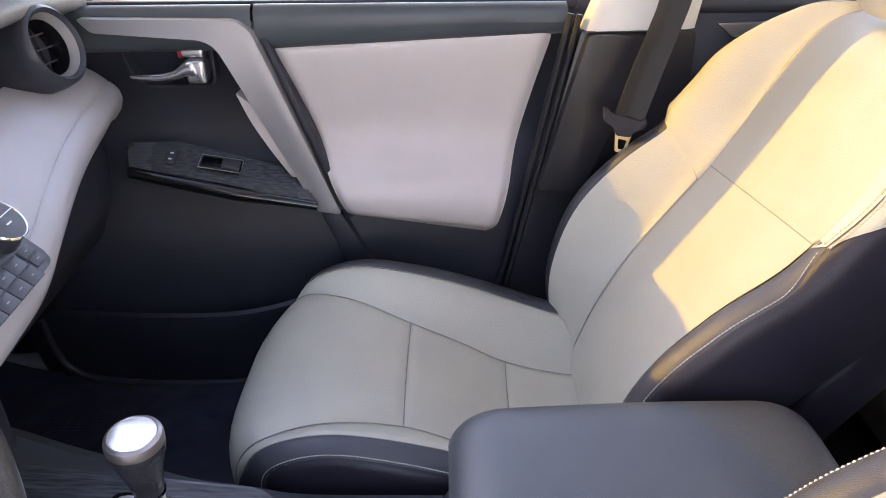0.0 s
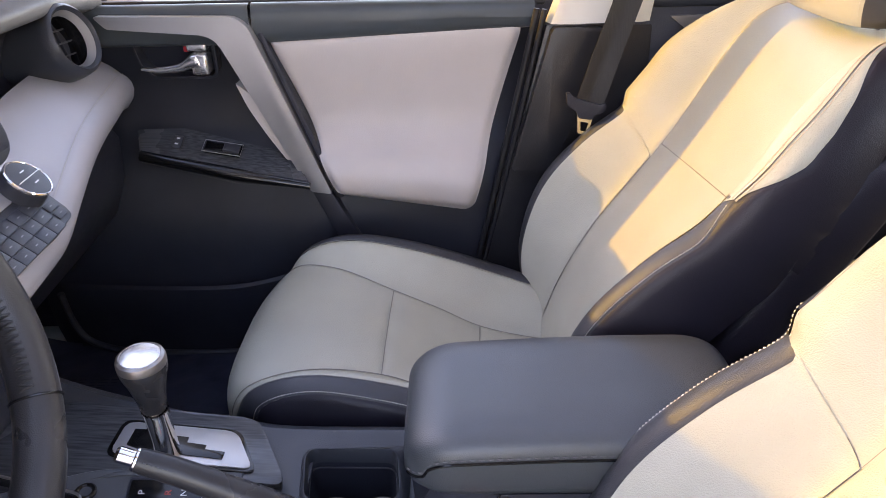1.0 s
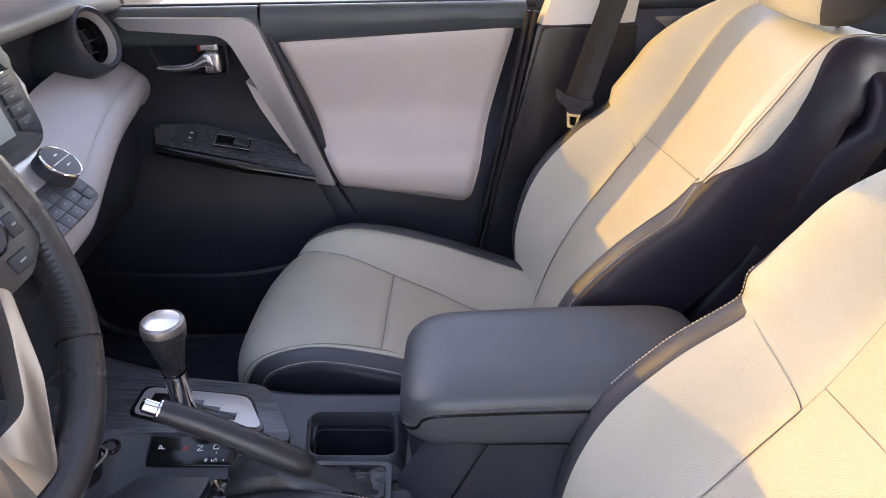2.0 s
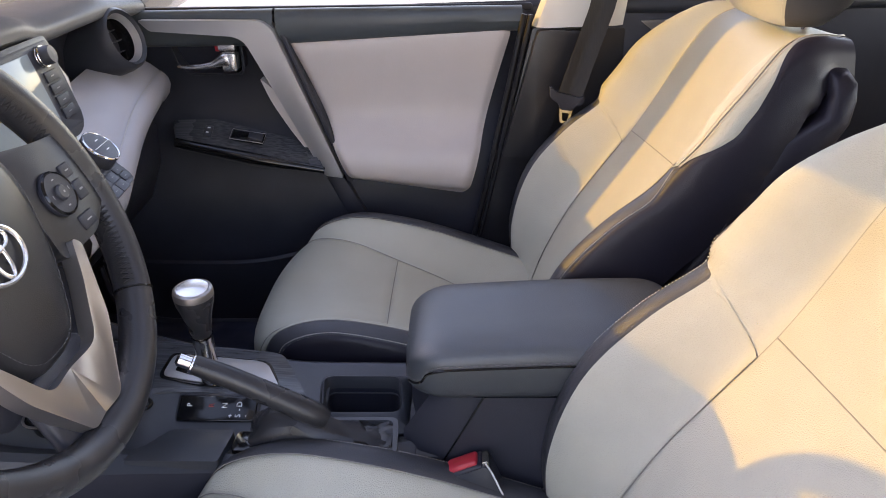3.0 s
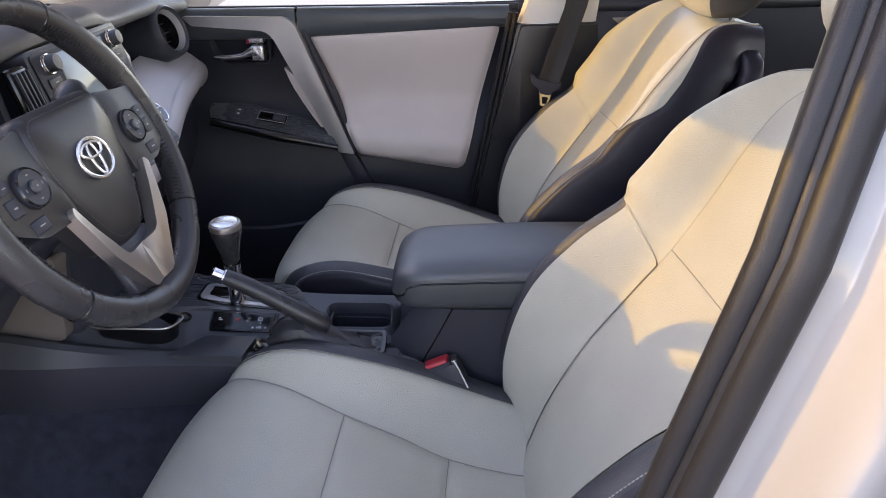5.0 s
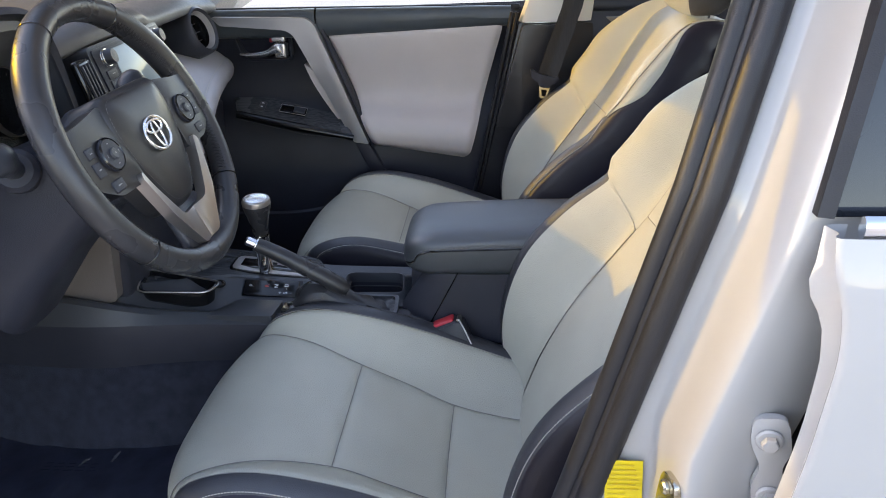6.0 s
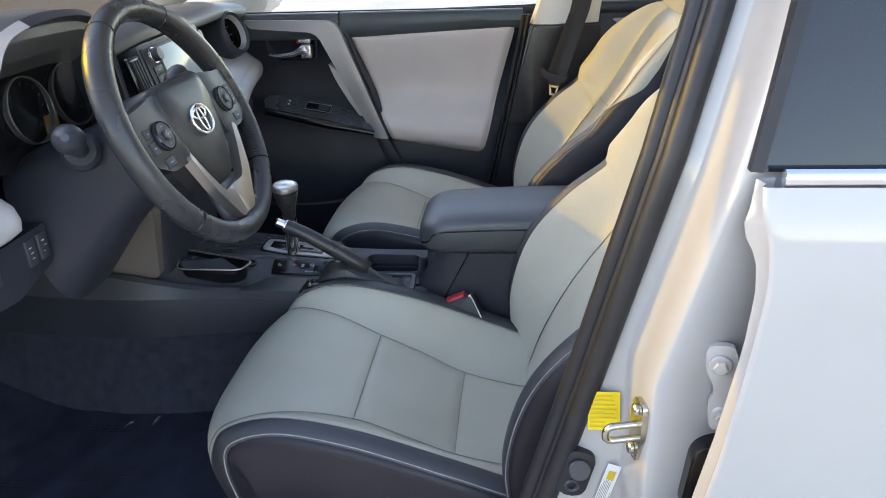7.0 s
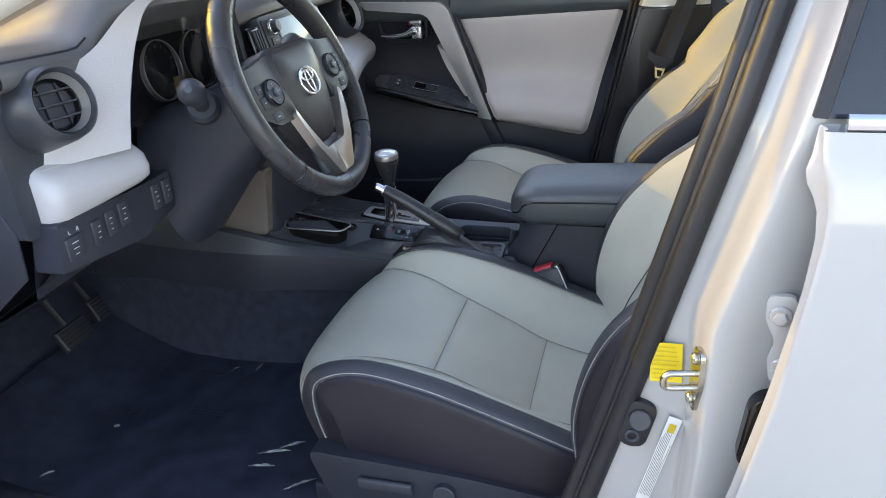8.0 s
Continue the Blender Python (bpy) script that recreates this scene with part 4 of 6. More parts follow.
        put("printed_lines", bm, ink, sheet)
        return c, a, up, n, sheet
    sticker("yellow_sticker", 0.349, 0.874, 0.034, 0.050, YELLOW, "yellow warning sticker with small print", 8, YELLOW_PRINT, 0.05)
    c, a, up, n, sheet = sticker("white_sticker", 0.349, 0.738, 0.135, 0.015, PAPER, "narrow white sticker with dense print", 8, PRINT, 1.34)
    put("sticker_patch", bar(c + n * 0.0018 + a * 0.052, a, n, 0.013, 0.008), YELLOW_PRINT, sheet)
    # courtesy switch in its rubber boot
    m = Matrix.Translation((0.322, -0.727, 0.787)) @ Matrix.Rotation(radians(14), 4, "Y")
    pts = rounded([(-0.017, 0.032), (0.017, 0.032), (0.017, -0.032), (-0.017, -0.032)], 0.017, 8)
    boot = put("door_switch", prism(pts, -0.006, 0.004, "y", 0.003, m=m), RUBBER, label="black rubber courtesy light switch")
    put("switch_button", disc(m @ Vector((0.001, -0.008, 0.010)), m.to_3x3() @ Vector((0, -1, 0.3)), 0.0125, 0.012, 20), SOFT, boot)
    put("switch_screw", disc(m @ Vector((0.0, -0.007, -0.016)), m.to_3x3() @ Vector((0, -1, 0)), 0.009, 0.005, 18, inner=0.005), SOFT, boot)
    # hinge plate of the rear door with two bolts
    m = Matrix.Translation((0.449, -0.790, 0.947)) @ Matrix.Rotation(radians(-8), 4, "Y") @ Matrix.Rotation(radians(-12), 4, "Z")
    pts = [(a * 0.70, b * 0.86) for a, b in rounded([(-0.016, 0.058), (0.02, 0.058), (0.024, 0.02), (0.012, 0.0), (0.022, -0.03), (0.018, -0.055), (-0.018, -0.055), (-0.020, -0.02), (-0.008, 0.0), (-0.020, 0.03)], 0.010)]
    hinge = put("hinge_plate", prism(pts, -0.003, 0.004, "y", 0.0015, m=m), PAINT, label="white painted hinge plate")
    for dz in (0.030, -0.027):
        c0, n0 = m @ Vector((0, -0.005, dz)), m.to_3x3() @ Vector((0, -1, 0))
        put("bolt", disc(c0, n0, 0.0105, 0.004, 20), PAINT, hinge)
        put("bolt", disc(m @ Vector((0, -0.0095, dz)), n0, 0.0068, 0.006, 6, bevel=0.001), PAINT, hinge)
    pts = rounded([(0.428, 0.886), (0.48, 0.886), (0.48, 0.80), (0.419, 0.80)], 0.018)
    put("door_check", prism(pts, -0.802, -0.775, "y", 0.005), GLOSS, label="black rubber door check cover")


door_pillar()
EDGE_X = ((0.36, 0.330), (0.80, 0.418), (0.91, 0.438), (1.02, 0.453), (1.07, 0.459), (1.095, 0.460), (1.115, 0.458), (1.14, 0.451), (1.172, 0.451))
FLANGE_X = ((0.36, 0.328), (0.80, 0.415), (0.92, 0.437), (1.02, 0.452), (1.065, 0.456), (1.096, 0.454), (1.110, 0.446), (1.121, 0.441), (1.136, 0.446), (1.172, 0.452))


def rear_door(s):
    at = (0.9, s * 0.80, 0.4)
    root = thing("rear_door", "closed white rear door with a dark window and chrome belt strip", "car door", at=at)

    def put(name, bm, mat, label="", sharp=38):
        bm.transform(Matrix.Translation((-at[0], -at[1], -at[2])))
        return part(name, bm, mat, root, label, sharp)
    k = 0.0 if s < 0 else -0.09
    rows = []
    for z in np.linspace(0.36, 1.160, 70):
        e, f = along(EDGE_X, z) + k, along(FLANGE_X, z) + k
        y = float(np.interp(z, (0.36, 0.5, 0.8, 1.0, 1.08, 1.13, 1.172), (0.820, 0.838, 0.850, 0.846, 0.839, 0.829, 0.816)))
        row = [(f + 0.016, s * (y - 0.024), z), (f + 0.001, s * (y - 0.023), z), (f, s * (y - 0.0215), z), (f + 0.001, s * (y - 0.020), z), (e + 0.003, s * (y - 0.012), z), (e + 0.003, s * (y - 0.008), z), (e, s * (y - 0.005), z), (e - 0.001, s * (y - 0.002), z), (e + 0.001, s * y, z), (e + 0.004, s * (y + 0.0005), z), (e + 0.014, s * (y + 0.001), z)]
        row += [(e + 0.006 + (1.52 - e) * t, s * (y + 0.012 * math.sin(math.pi * t)), z) for t in (0.06, 0.14, 0.25, 0.4, 0.6, 0.8, 1.0)]
        rows.append(row)
    put("door_skin", grid(rows), PAINT, "white painted door skin", 60)
    put("belt_strip", sweep([(x, s * (0.815 + 0.012 * (x - 0.48)), 1.165) for x in np.linspace(0.466 + k, 1.5, 12)], 0.0085, 12, squash=0.6), CHROME, "bright belt strip")
    rows = [[(0.442 + k + 0.22 * (z - 1.15), s * (0.80 - 0.26 * (z - 1.15)), z), (0.452 + k + 0.22 * (z - 1.15), s * (0.803 - 0.26 * (z - 1.15)), z), (0.452 + k + 0.22 * (z - 1.15), s * (0.775 - 0.26 * (z - 1.15)), z), (0.442 + k + 0.22 * (z - 1.15), s * (0.765 - 0.26 * (z - 1.15)), z)] for z in np.linspace(1.165, 1.5, 8)]
    put("window_frame", loft(rows), RUBBER, "black window frame")
    rows = [[(0.454 + k + 0.22 * (z - 1.15) + 0.10 * t, s * (0.797 - 0.26 * (z - 1.15)), z) for t in np.linspace(0, 1, 6)] for z in np.linspace(1.164, 1.5, 8)]
    put("pillar_cover", grid(rows), DARK_GLASS, "glossy dark pillar cover")
    rows = [[(0.556 + k + 0.22 * (z - 1.15) + 0.75 * t, s * (0.790 - 0.26 * (z - 1.15)), z) for t in np.linspace(0, 1, 6)] for z in np.linspace(1.164, 1.5, 8)]
    put("window_pane", grid(rows), DARK_GLASS if s < 0 else GLASS, "tinted window pane")
    put("inner_panel", prism([(0.47 + k, 1.12), (1.45, 1.12), (1.45, 0.42), (0.40 + k, 0.42)], min(s * 0.70, s * 0.735), max(s * 0.70, s * 0.735), "y", 0.015, 3), PLASTIC, "black inner door panel")
    put("inner_band", sweep([(x, s * 0.705, 1.122) for x in np.linspace(0.48 + k, 1.45, 8)], 0.016, 10), SOFT)
    if s > 0:
        pts = rounded([(0.50, 1.093), (0.68, 1.094), (0.66, 1.076), (0.53, 1.070)], 0.006)
        put("silver_trim", prism(pts, 0.690, 0.702, "y", 0.003), SPOKE, "dull satin trim strip")


rear_door(-1)
rear_door(1)


# ---- steering wheel ----
WC, WT = Vector((-0.2244, -0.3739, 1.1042)), 0.4034
WN = Vector((math.cos(WT), 0, math.sin(WT)))
WU = Vector((-math.sin(WT), 0, math.cos(WT)))
WS = Vector((0, 1, 0))
WHEEL = Matrix((( *WS, 0), (*WU, 0), (*WN, 0), (0, 0, 0, 1))).transposed()
WHEEL.translation = WC


def steering_wheel():
    """Built flat: x to the passenger side, y up the wheel, z towards the driver."""
    root = thing("steering_wheel", "black leather steering wheel with silver spoke trim and round emblem", "steering wheel")
    R, r = 0.1727, 0.0165
    rings = []
    for k in range(96):
        a = 2 * math.pi * k / 96
        d = Vector((math.cos(a), math.sin(a), 0))
        grip = 1 + 0.10 * math.exp(-((math.degrees(a) - 35) / 22) ** 2) + 0.10 * math.exp(-((math.degrees(a) - 145) / 22) ** 2)
        rings.append([d * (R + r * grip * math.cos(q)) + Vector((0, 0, r * 1.06 * grip * math.sin(q))) for q in (2 * math.pi * j / 16 for j in range(16))])
    rim = part("rim", grid(rings, True, True), RIM_LEATHER, root, "worn black leather rim")
    for a0, a1 in ((-40, 62), (118, 220)):
        bm = bmesh.new()
        for k, a in enumerate(np.arange(a0 + 2, a1 - 1, 0.95)):
            lace = []
            for q in np.linspace(0.75, 0.93, 4):
                e = radians(a + (0.6 if k % 2 else -0.6) * (q - 0.84) / 0.09)
                d = Vector((math.cos(e), math.sin(e), 0))
                w = r * 1.075 * (1 + 0.03 * math.sin(math.pi * (q - 0.75) / 0.18))
                lace.append(d * (R + w * math.cos(q * math.pi)) + Vector((0, 0, w * math.sin(q * math.pi))))
            sweep(lace, 0.0009, 5, bm=bm)
        part("rim_stitching", bm, THREAD_BLACK, rim, "black cross stitching on the inner rim")
        for a in (a0, a1):
            d = Vector((math.cos(radians(a)), math.sin(radians(a)), 0))
            part("rim_seam", sweep([d * (R + r * 1.015 * math.cos(q)) + Vector((0, 0, r * 1.08 * math.sin(q))) for q in np.linspace(0, 2 * math.pi, 22)], 0.0011, 6), GLOSS, rim)
    # hub cover
    out = rounded([(-0.074, 0.066), (0.074, 0.066), (0.082, 0.030), (0.070, -0.030), (0.032, -0.100), (-0.032, -0.100), (-0.070, -0.030), (-0.082, 0.030)], [0.03, 0.03, 0.03, 0.03, 0.025, 0.025, 0.03, 0.03], 6)
    rows = []
    for f, z in ((1.0, -0.020), (1.0, 0.010), (0.985, 0.018), (0.94, 0.024), (0.8, 0.029), (0.55, 0.032), (0.25, 0.0335), (0.02, 0.034)):
        rows.append([(x * f, -0.012 + (y + 0.012) * f, z + 0.004 * (y * f) / 0.06) for x, y in out])
    hub = part("hub_cover", grid(rows, False, True), HUB, root, "black leather-grained hub cover", 50)
    path = [(Vector((x * 0.90, -0.012 + (y + 0.012) * 0.90, 0.0262 + 0.004 * y / 0.06)), Vector((0, 0, 1))) for x, y in out]
    part("stitching", dashes(path + path[:1], 0.0006, 0.0006, 0.0035, 0.0015), DARK_THREAD, hub)
    hub.location.z = -0.013

    def oval(a, b, cx, cy, rad, seg=40, dz=0.0):
        return sweep([(cx + a * math.cos(q), cy + b * math.sin(q), 0.0365 + dz) for q in (2 * math.pi * k / seg for k in range(seg))], rad, 8, True)
    part("emblem", oval(0.029, 0.0215, -0.006, -0.003, 0.0021), BRIGHT, hub, "chrome oval emblem")
    part("emblem_inner", oval(0.0078, 0.0178, -0.006, -0.004, 0.0017), BRIGHT, hub)
    part("emblem_inner", oval(0.0195, 0.0078, -0.006, 0.006, 0.0017), BRIGHT, hub)
    # side spokes with switch pads
    for s in (-1, 1):
        pts = rounded([(s * 0.070, 0.058), (s * 0.120, 0.050), (s * 0.170, 0.046), (s * 0.170, -0.018), (s * 0.128, -0.042), (s * 0.066, -0.044)], 0.010)
        spoke = part("spoke", prism(pts, -0.014, 0.012, "z", 0.004), HUB, root, "black spoke with switches")
        part("switch_pad", disc((s * 0.107, 0.004, 0.0145), (0, 0, 1), 0.021, 0.006, 32), PLASTIC, spoke, "round switch pad")
        part("switch_ring", disc((s * 0.107, 0.004, 0.0165), (0, 0, 1), 0.0205, 0.004, 32, inner=0.0175), GLOSS, spoke)
        part("switch_centre", disc((s * 0.107, 0.004, 0.0180), (0, 0, 1), 0.0072, 0.006, 20), SOFT, spoke)
        bm = bmesh.new()
        for dx, dy, ax in ((0, 0.0125, (1, 0, 0)), (0, -0.0125, (1, 0, 0)), (0.0125, 0, (0, 1, 0)), (-0.0125, 0, (0, 1, 0))):
            bar((s * 0.107 + dx, 0.004 + dy, 0.0177), ax, (0, 0, 1), 0.0035, 0.0012, bm=bm)
        bar((s * 0.107, 0.004, 0.0213), (1, 0, 0), (0, 0, 1), 0.002, 0.002, bm=bm)
        part("switch_marks", bm, SYMBOL, spoke)
        for (x, y, w, h) in ((0.138, 0.016, 0.016, 0.013), (0.140, -0.004, 0.016, 0.018), (0.124, -0.029, 0.024, 0.014)):
            b = part("switch_key", box(s * x - w / 2, s * x + w / 2, y - h / 2, y + h / 2, 0.008, 0.0138, 0.0015), PLASTIC, spoke)
            part("key_mark", bar((s * x, y, 0.0139), (1, 0, 0), (0, 0, 1), w * 0.35, h * 0.10), SYMBOL, b)
    trim = bmesh.new()
    for s in (-1, 1):
        pts = [(0.080, -0.030), (0.087, -0.038), (0.064, -0.098), (0.024, -0.156), (0.0, -0.156), (0.0, -0.108), (0.036, -0.108), (0.066, -0.060)]
        bm = prism(rounded([(s * x, y) for x, y in pts], [0.006, 0.006, 0.008, 0.008, 0.0005, 0.0005, 0.012, 0.008]), -0.002, 0.014, "z", 0.0025)
        for v in bm.verts:
            v.co.z += 0.16 * (abs(v.co.x) - 0.05)
        merge(trim, bm)
    part("spoke_trim", trim, SPOKE, root, "satin silver V-shaped lower spoke trim")
    part("lower_spoke", box(-0.045, 0.045, -0.165, -0.095, -0.016, -0.002, 0.006), SOFT, root)
    root.matrix_basis = WHEEL
    return root


steering_wheel()


def steering_column():
    root = thing("steering_column", "dark plastic steering column shroud with two stalks", "steering column", at=tuple(WC))
    put = lambda name, bm, mat, parent=None, label="": part(name, (bm.transform(Matrix.Translation(-WC)), bm)[1], mat, parent or root, label)
    rings = []
    for d, w, h, drop in ((0.035, 0.056, 0.050, 0.0), (0.055, 0.066, 0.060, -0.004), (0.10, 0.074, 0.070, -0.012), (0.17, 0.082, 0.086, -0.030), (0.26, 0.095, 0.12, -0.055)):
        c = WC - WN * d + Vector((0, 0, drop))
        rings.append([c + WS * w * math.copysign(abs(math.cos(q)) ** 0.6, math.cos(q)) + Vector((-0.25, 0, 1)).normalized() * h * math.copysign(abs(math.sin(q)) ** 0.6, math.sin(q)) for q in (2 * math.pi * k / 32 for k in range(32))])
    shroud = put("shroud", loft(rings), PLASTIC, None, "dark grained plastic shroud")
    put("collar", revolve([(0.052, 0.0), (0.060, 0.004), (0.066, 0.016), (0.068, 0.034)], WC - WN * 0.036, -WN, 36), SOFT)
    for s, tip in ((-1, Vector((-0.296, -0.566, 1.137))), (1, Vector((-0.292, -0.225, 1.158)))):
        base = Vector((-0.350, -0.458, 1.086)) if s < 0 else WC - WN * 0.085 + WS * s * 0.070 + Vector((0, 0, 0.006))
        st = put("stalk", sweep(spline([base, base.lerp(tip, 0.5) + Vector((0, 0, 0.004)), tip], 24), [0.012] * 8 + [0.0125, 0.013, 0.0135, 0.014, 0.015, 0.0165, 0.018, 0.019, 0.0195, 0.0198, 0.0196, 0.019, 0.0178, 0.0155, 0.012, 0.005], 18), SOFT, None, "black control stalk")
        put("stalk_collar", disc(base, (tip - base), 0.027, 0.030, 28, bevel=0.006), PLASTIC)
        d = (tip - base).normalized()
        put("stalk_ring", disc(tip - d * 0.03, d, 0.0150, 0.003, 20), GREY_PLASTIC, st)


steering_column()


# ---- centre console ----
def console():
    at = (-0.05, 0.0, FLOOR)
    root = thing("centre_console", "dark centre console with gear lever, handbrake, cup holder and padded armrest", "centre console", at=at)

    def put(name, bm, mat, parent=None, label="", sharp=38):
        bm.transform(Matrix.Translation((-at[0], -at[1], -at[2])))
        return part(name, bm, mat, parent or root, label, sharp)
    # tunnel body: sections along x (near wall, near edge, far edge, far wall)
    rows = []
    for x, zt, yn, yf, zl in ((-1.06, 0.86, -0.17, 0.19, 0.72), (-0.78, 0.80, -0.17, 0.19, 0.70), (-0.64, 0.765, -0.185, 0.185, 0.70), (-0.50, 0.742, -0.190, 0.175, 0.70), (-0.40, 0.716, -0.172, 0.160, 0.694), (-0.31, 0.704, -0.160, 0.140, 0.690), (-0.24, 0.700, -0.156, 0.12, 0.688), (-0.17, 0.697, -0.152, 0.11, 0.685), (-0.10, 0.694, -0.146, 0.10, 0.680), (0.06, 0.690, -0.122, 0.10, 0.675), (0.10, 0.69, -0.112, 0.09, 0.675), (0.42, 0.69, -0.108, 0.09, 0.67)):
        rows.append([(x, yn + 0.030, 0.605), (x, yn + 0.002, 0.612), (x, yn - 0.002, zl - 0.03), (x, yn + 0.002, zl), (x, yn + 0.014, zt - 0.006), (x, yn + 0.026, zt - 0.002), (x, yn + 0.05, zt - 0.012), (x, yf - 0.05, zt - 0.012), (x, yf - 0.02, zt - 0.002), (x, yf, zt - 0.014), (x, yf + 0.005, 0.55), (x, yf, FLOOR)])
    fine = []
    for k in range(49):
        u = k / 48 * (len(rows) - 1)
        fine.append([tuple(table([r[j] for r in rows], u)) for j in range(12)])
    bm = grid([r[3:10] for r in fine])
    gap = [f for f in bm.faces if -0.078 < f.calc_center_median().x < 0.055 and -0.06 < f.calc_center_median().y < 0.03]
    hx0, hx1 = min(v.co.x for f in gap for v in f.verts), max(v.co.x for f in gap for v in f.verts)
    hy0, hy1 = max(min(v.co.y for v in f.verts) for f in gap), min(max(v.co.y for v in f.verts) for f in gap)
    bmesh.ops.delete(bm, geom=gap, context="FACES")
    put("tunnel_body", bm, CONSOLE, label="dark grained plastic body", sharp=28)
    put("tunnel_side", grid([r[:4] for r in fine]), PLASTIC, label="black tunnel side panel", sharp=28)
    put("tunnel_side", grid([r[9:] for r in fine]), PLASTIC)
    carpet = [[(r[0][0], r[0][1] + 0.006 - 0.05 * k ** 2, 0.64 + (FLOOR - 0.64) * k) for k in np.linspace(0, 1, 8)] for r in fine]
    put("tunnel_carpet", grid(carpet), CARPET, label="black carpet on the tunnel side")
    # side pocket step near the driver
    pts = rounded([(-0.300, -0.146), (-0.176, -0.148), (-0.170, -0.088), (-0.256, -0.086)], 0.006)
    put("side_tray", prism(pts, 0.672, 0.7025, "z", 0.0015), CONSOLE, label="shallow dark side tray")
    rows = []
    for x, ya, za, yb, zb in ((-0.47, -0.112, 0.742, -0.165, 0.700), (-0.40, -0.085, 0.736, -0.150, 0.697), (-0.34, -0.050, 0.728, -0.125, 0.695), (-0.30, -0.030, 0.722, -0.102, 0.694), (-0.265, -0.023, 0.717, -0.084, 0.693), (-0.20, -0.022, 0.713, -0.078, 0.691), (-0.135, -0.022, 0.709, -0.076, 0.690)):
        rows.append([(x, ya + 0.016, za - 0.006), (x, ya + 0.006, za + 0.001), (x, ya - 0.002, za - 0.001), (x, ya + (yb - ya) * 0.2, za + (zb - za) * 0.25), (x, ya + (yb - ya) * 0.8, za + (zb - za) * 0.85), (x, yb, zb), (x, yb - 0.010, zb - 0.003)])
    flank = [[tuple(table([q[j] for q in rows], k / 28 * 6)) for j in range(7)] for k in range(29)]
    flank.append([(p[0] + 0.004, p[1], p[2] - 0.02) for p in flank[-1]])
    put("console_flank", grid(flank), CONSOLE, label="slanted dark flank of the gear console", sharp=35)
    # black slab stands in for the slot's shaded inside; no hole is cut
    pts = rounded([(-0.166, -0.126), (-0.134, -0.126), (-0.138, -0.088), (-0.166, -0.088)], 0.006)
    put("coin_slot", prism(pts, 0.690, 0.7005, "z", 0.001), GLOSS, label="flat black slab drawn for the dark inside of the coin slot")
    # brushed panel round the gear lever
    pts = rounded([(-0.50, 0.105), (-0.140, 0.082), (-0.082, -0.030), (-0.200, -0.022), (-0.285, -0.026), (-0.42, -0.09), (-0.50, -0.10)], [0.01, 0.02, 0.02, 0.02, 0.03, 0.02, 0.01])
    tilt = Matrix.Translation((-0.14, 0, 0.704)) @ Matrix.Rotation(radians(4.5), 4, "Y") @ Matrix.Translation((0.14, 0, 0))
    put("gear_panel", prism(pts, -0.010, 0.004, "z", 0.003, m=tilt), WOOD, label="dark brushed trim panel")
    pts = rounded([(-0.300, 0.060), (-0.160, 0.052), (-0.126, -0.010), (-0.250, -0.004), (-0.300, 0.006)], [0.012, 0.014, 0.012, 0.012, 0.010])
    plate = put("gear_plate", prism(pts, 0.002, 0.008, "z", 0.002, m=tilt), SILVER, label="satin silver gear gate plate")
    wide = [(-0.214 + (x + 0.214) * 1.07, 0.022 + (y - 0.022) * 1.16) for x, y in pts]
    put("plate_rim", prism(wide, 0.001, 0.0062, "z", 0.002, m=tilt), GLOSS, plate, "black rim of the gate plate")
    pts = [(-0.285, 0.046), (-0.245, 0.046), (-0.245, 0.038), (-0.215, 0.036), (-0.215, 0.026), (-0.190, 0.024), (-0.190, 0.016), (-0.165, 0.014), (-0.165, 0.002), (-0.262, 0.010), (-0.285, 0.018)]
    put("gear_gate", prism(pts, 0.006, 0.0095, "z", 0.0005, m=tilt), GLOSS, plate, "black stepped gear gate")
    lever = put("gear_shaft", revolve([(0.019, 0.0), (0.0150, 0.012), (0.0138, 0.05), (0.0142, 0.096), (0.0150, 0.102)], (-0.230, 0.010, 0.704), (0.08, -0.21, 1), 20), CHROME, label="chrome gear lever shaft")
    top = Vector((-0.2225, -0.011, 0.803))
    ax = Vector((0.03, -0.08, 1)).normalized()
    put("gear_knob", revolve([(0.0125, 0.0), (0.0145, 0.003), (0.0165, 0.020), (0.0205, 0.040), (0.0252, 0.056), (0.0262, 0.064), (0.0258, 0.069)], top, ax, 28), RIM_LEATHER, lever, "black leather gear knob")
    put("knob_collar", revolve([(0.0262, 0.066), (0.0264, 0.071), (0.0252, 0.0755), (0.0222, 0.0775), (0.0215, 0.0765)], top, ax, 32), SPOKE, lever, "bronze-silver knob collar")
    put("knob_cap", revolve([(0.0216, 0.0762), (0.0208, 0.0772), (0.012, 0.0785), (0.0002, 0.079)], top, ax, 32), CAP, lever, "silver knob cap")
    put("knob_ring", revolve([(0.0118, -0.002), (0.0128, 0.0), (0.0118, 0.003)], top, ax, 20), CHROME, lever)
    # gear display
    m = Matrix.Translation((-0.205, -0.047, 0.704)) @ Matrix.Rotation(radians(28), 4, "X") @ Matrix.Rotation(radians(3), 4, "Y")
    disp = put("gear_display", box(-0.054, 0.054, -0.019, 0.019, -0.006, 0.004, 0.003, m=m), GLOSS, label="glossy black gear position display")
    put("display_frame", box(-0.058, 0.058, -0.023, 0.023, -0.008, 0.001, 0.004, m=m), PLASTIC, disp)
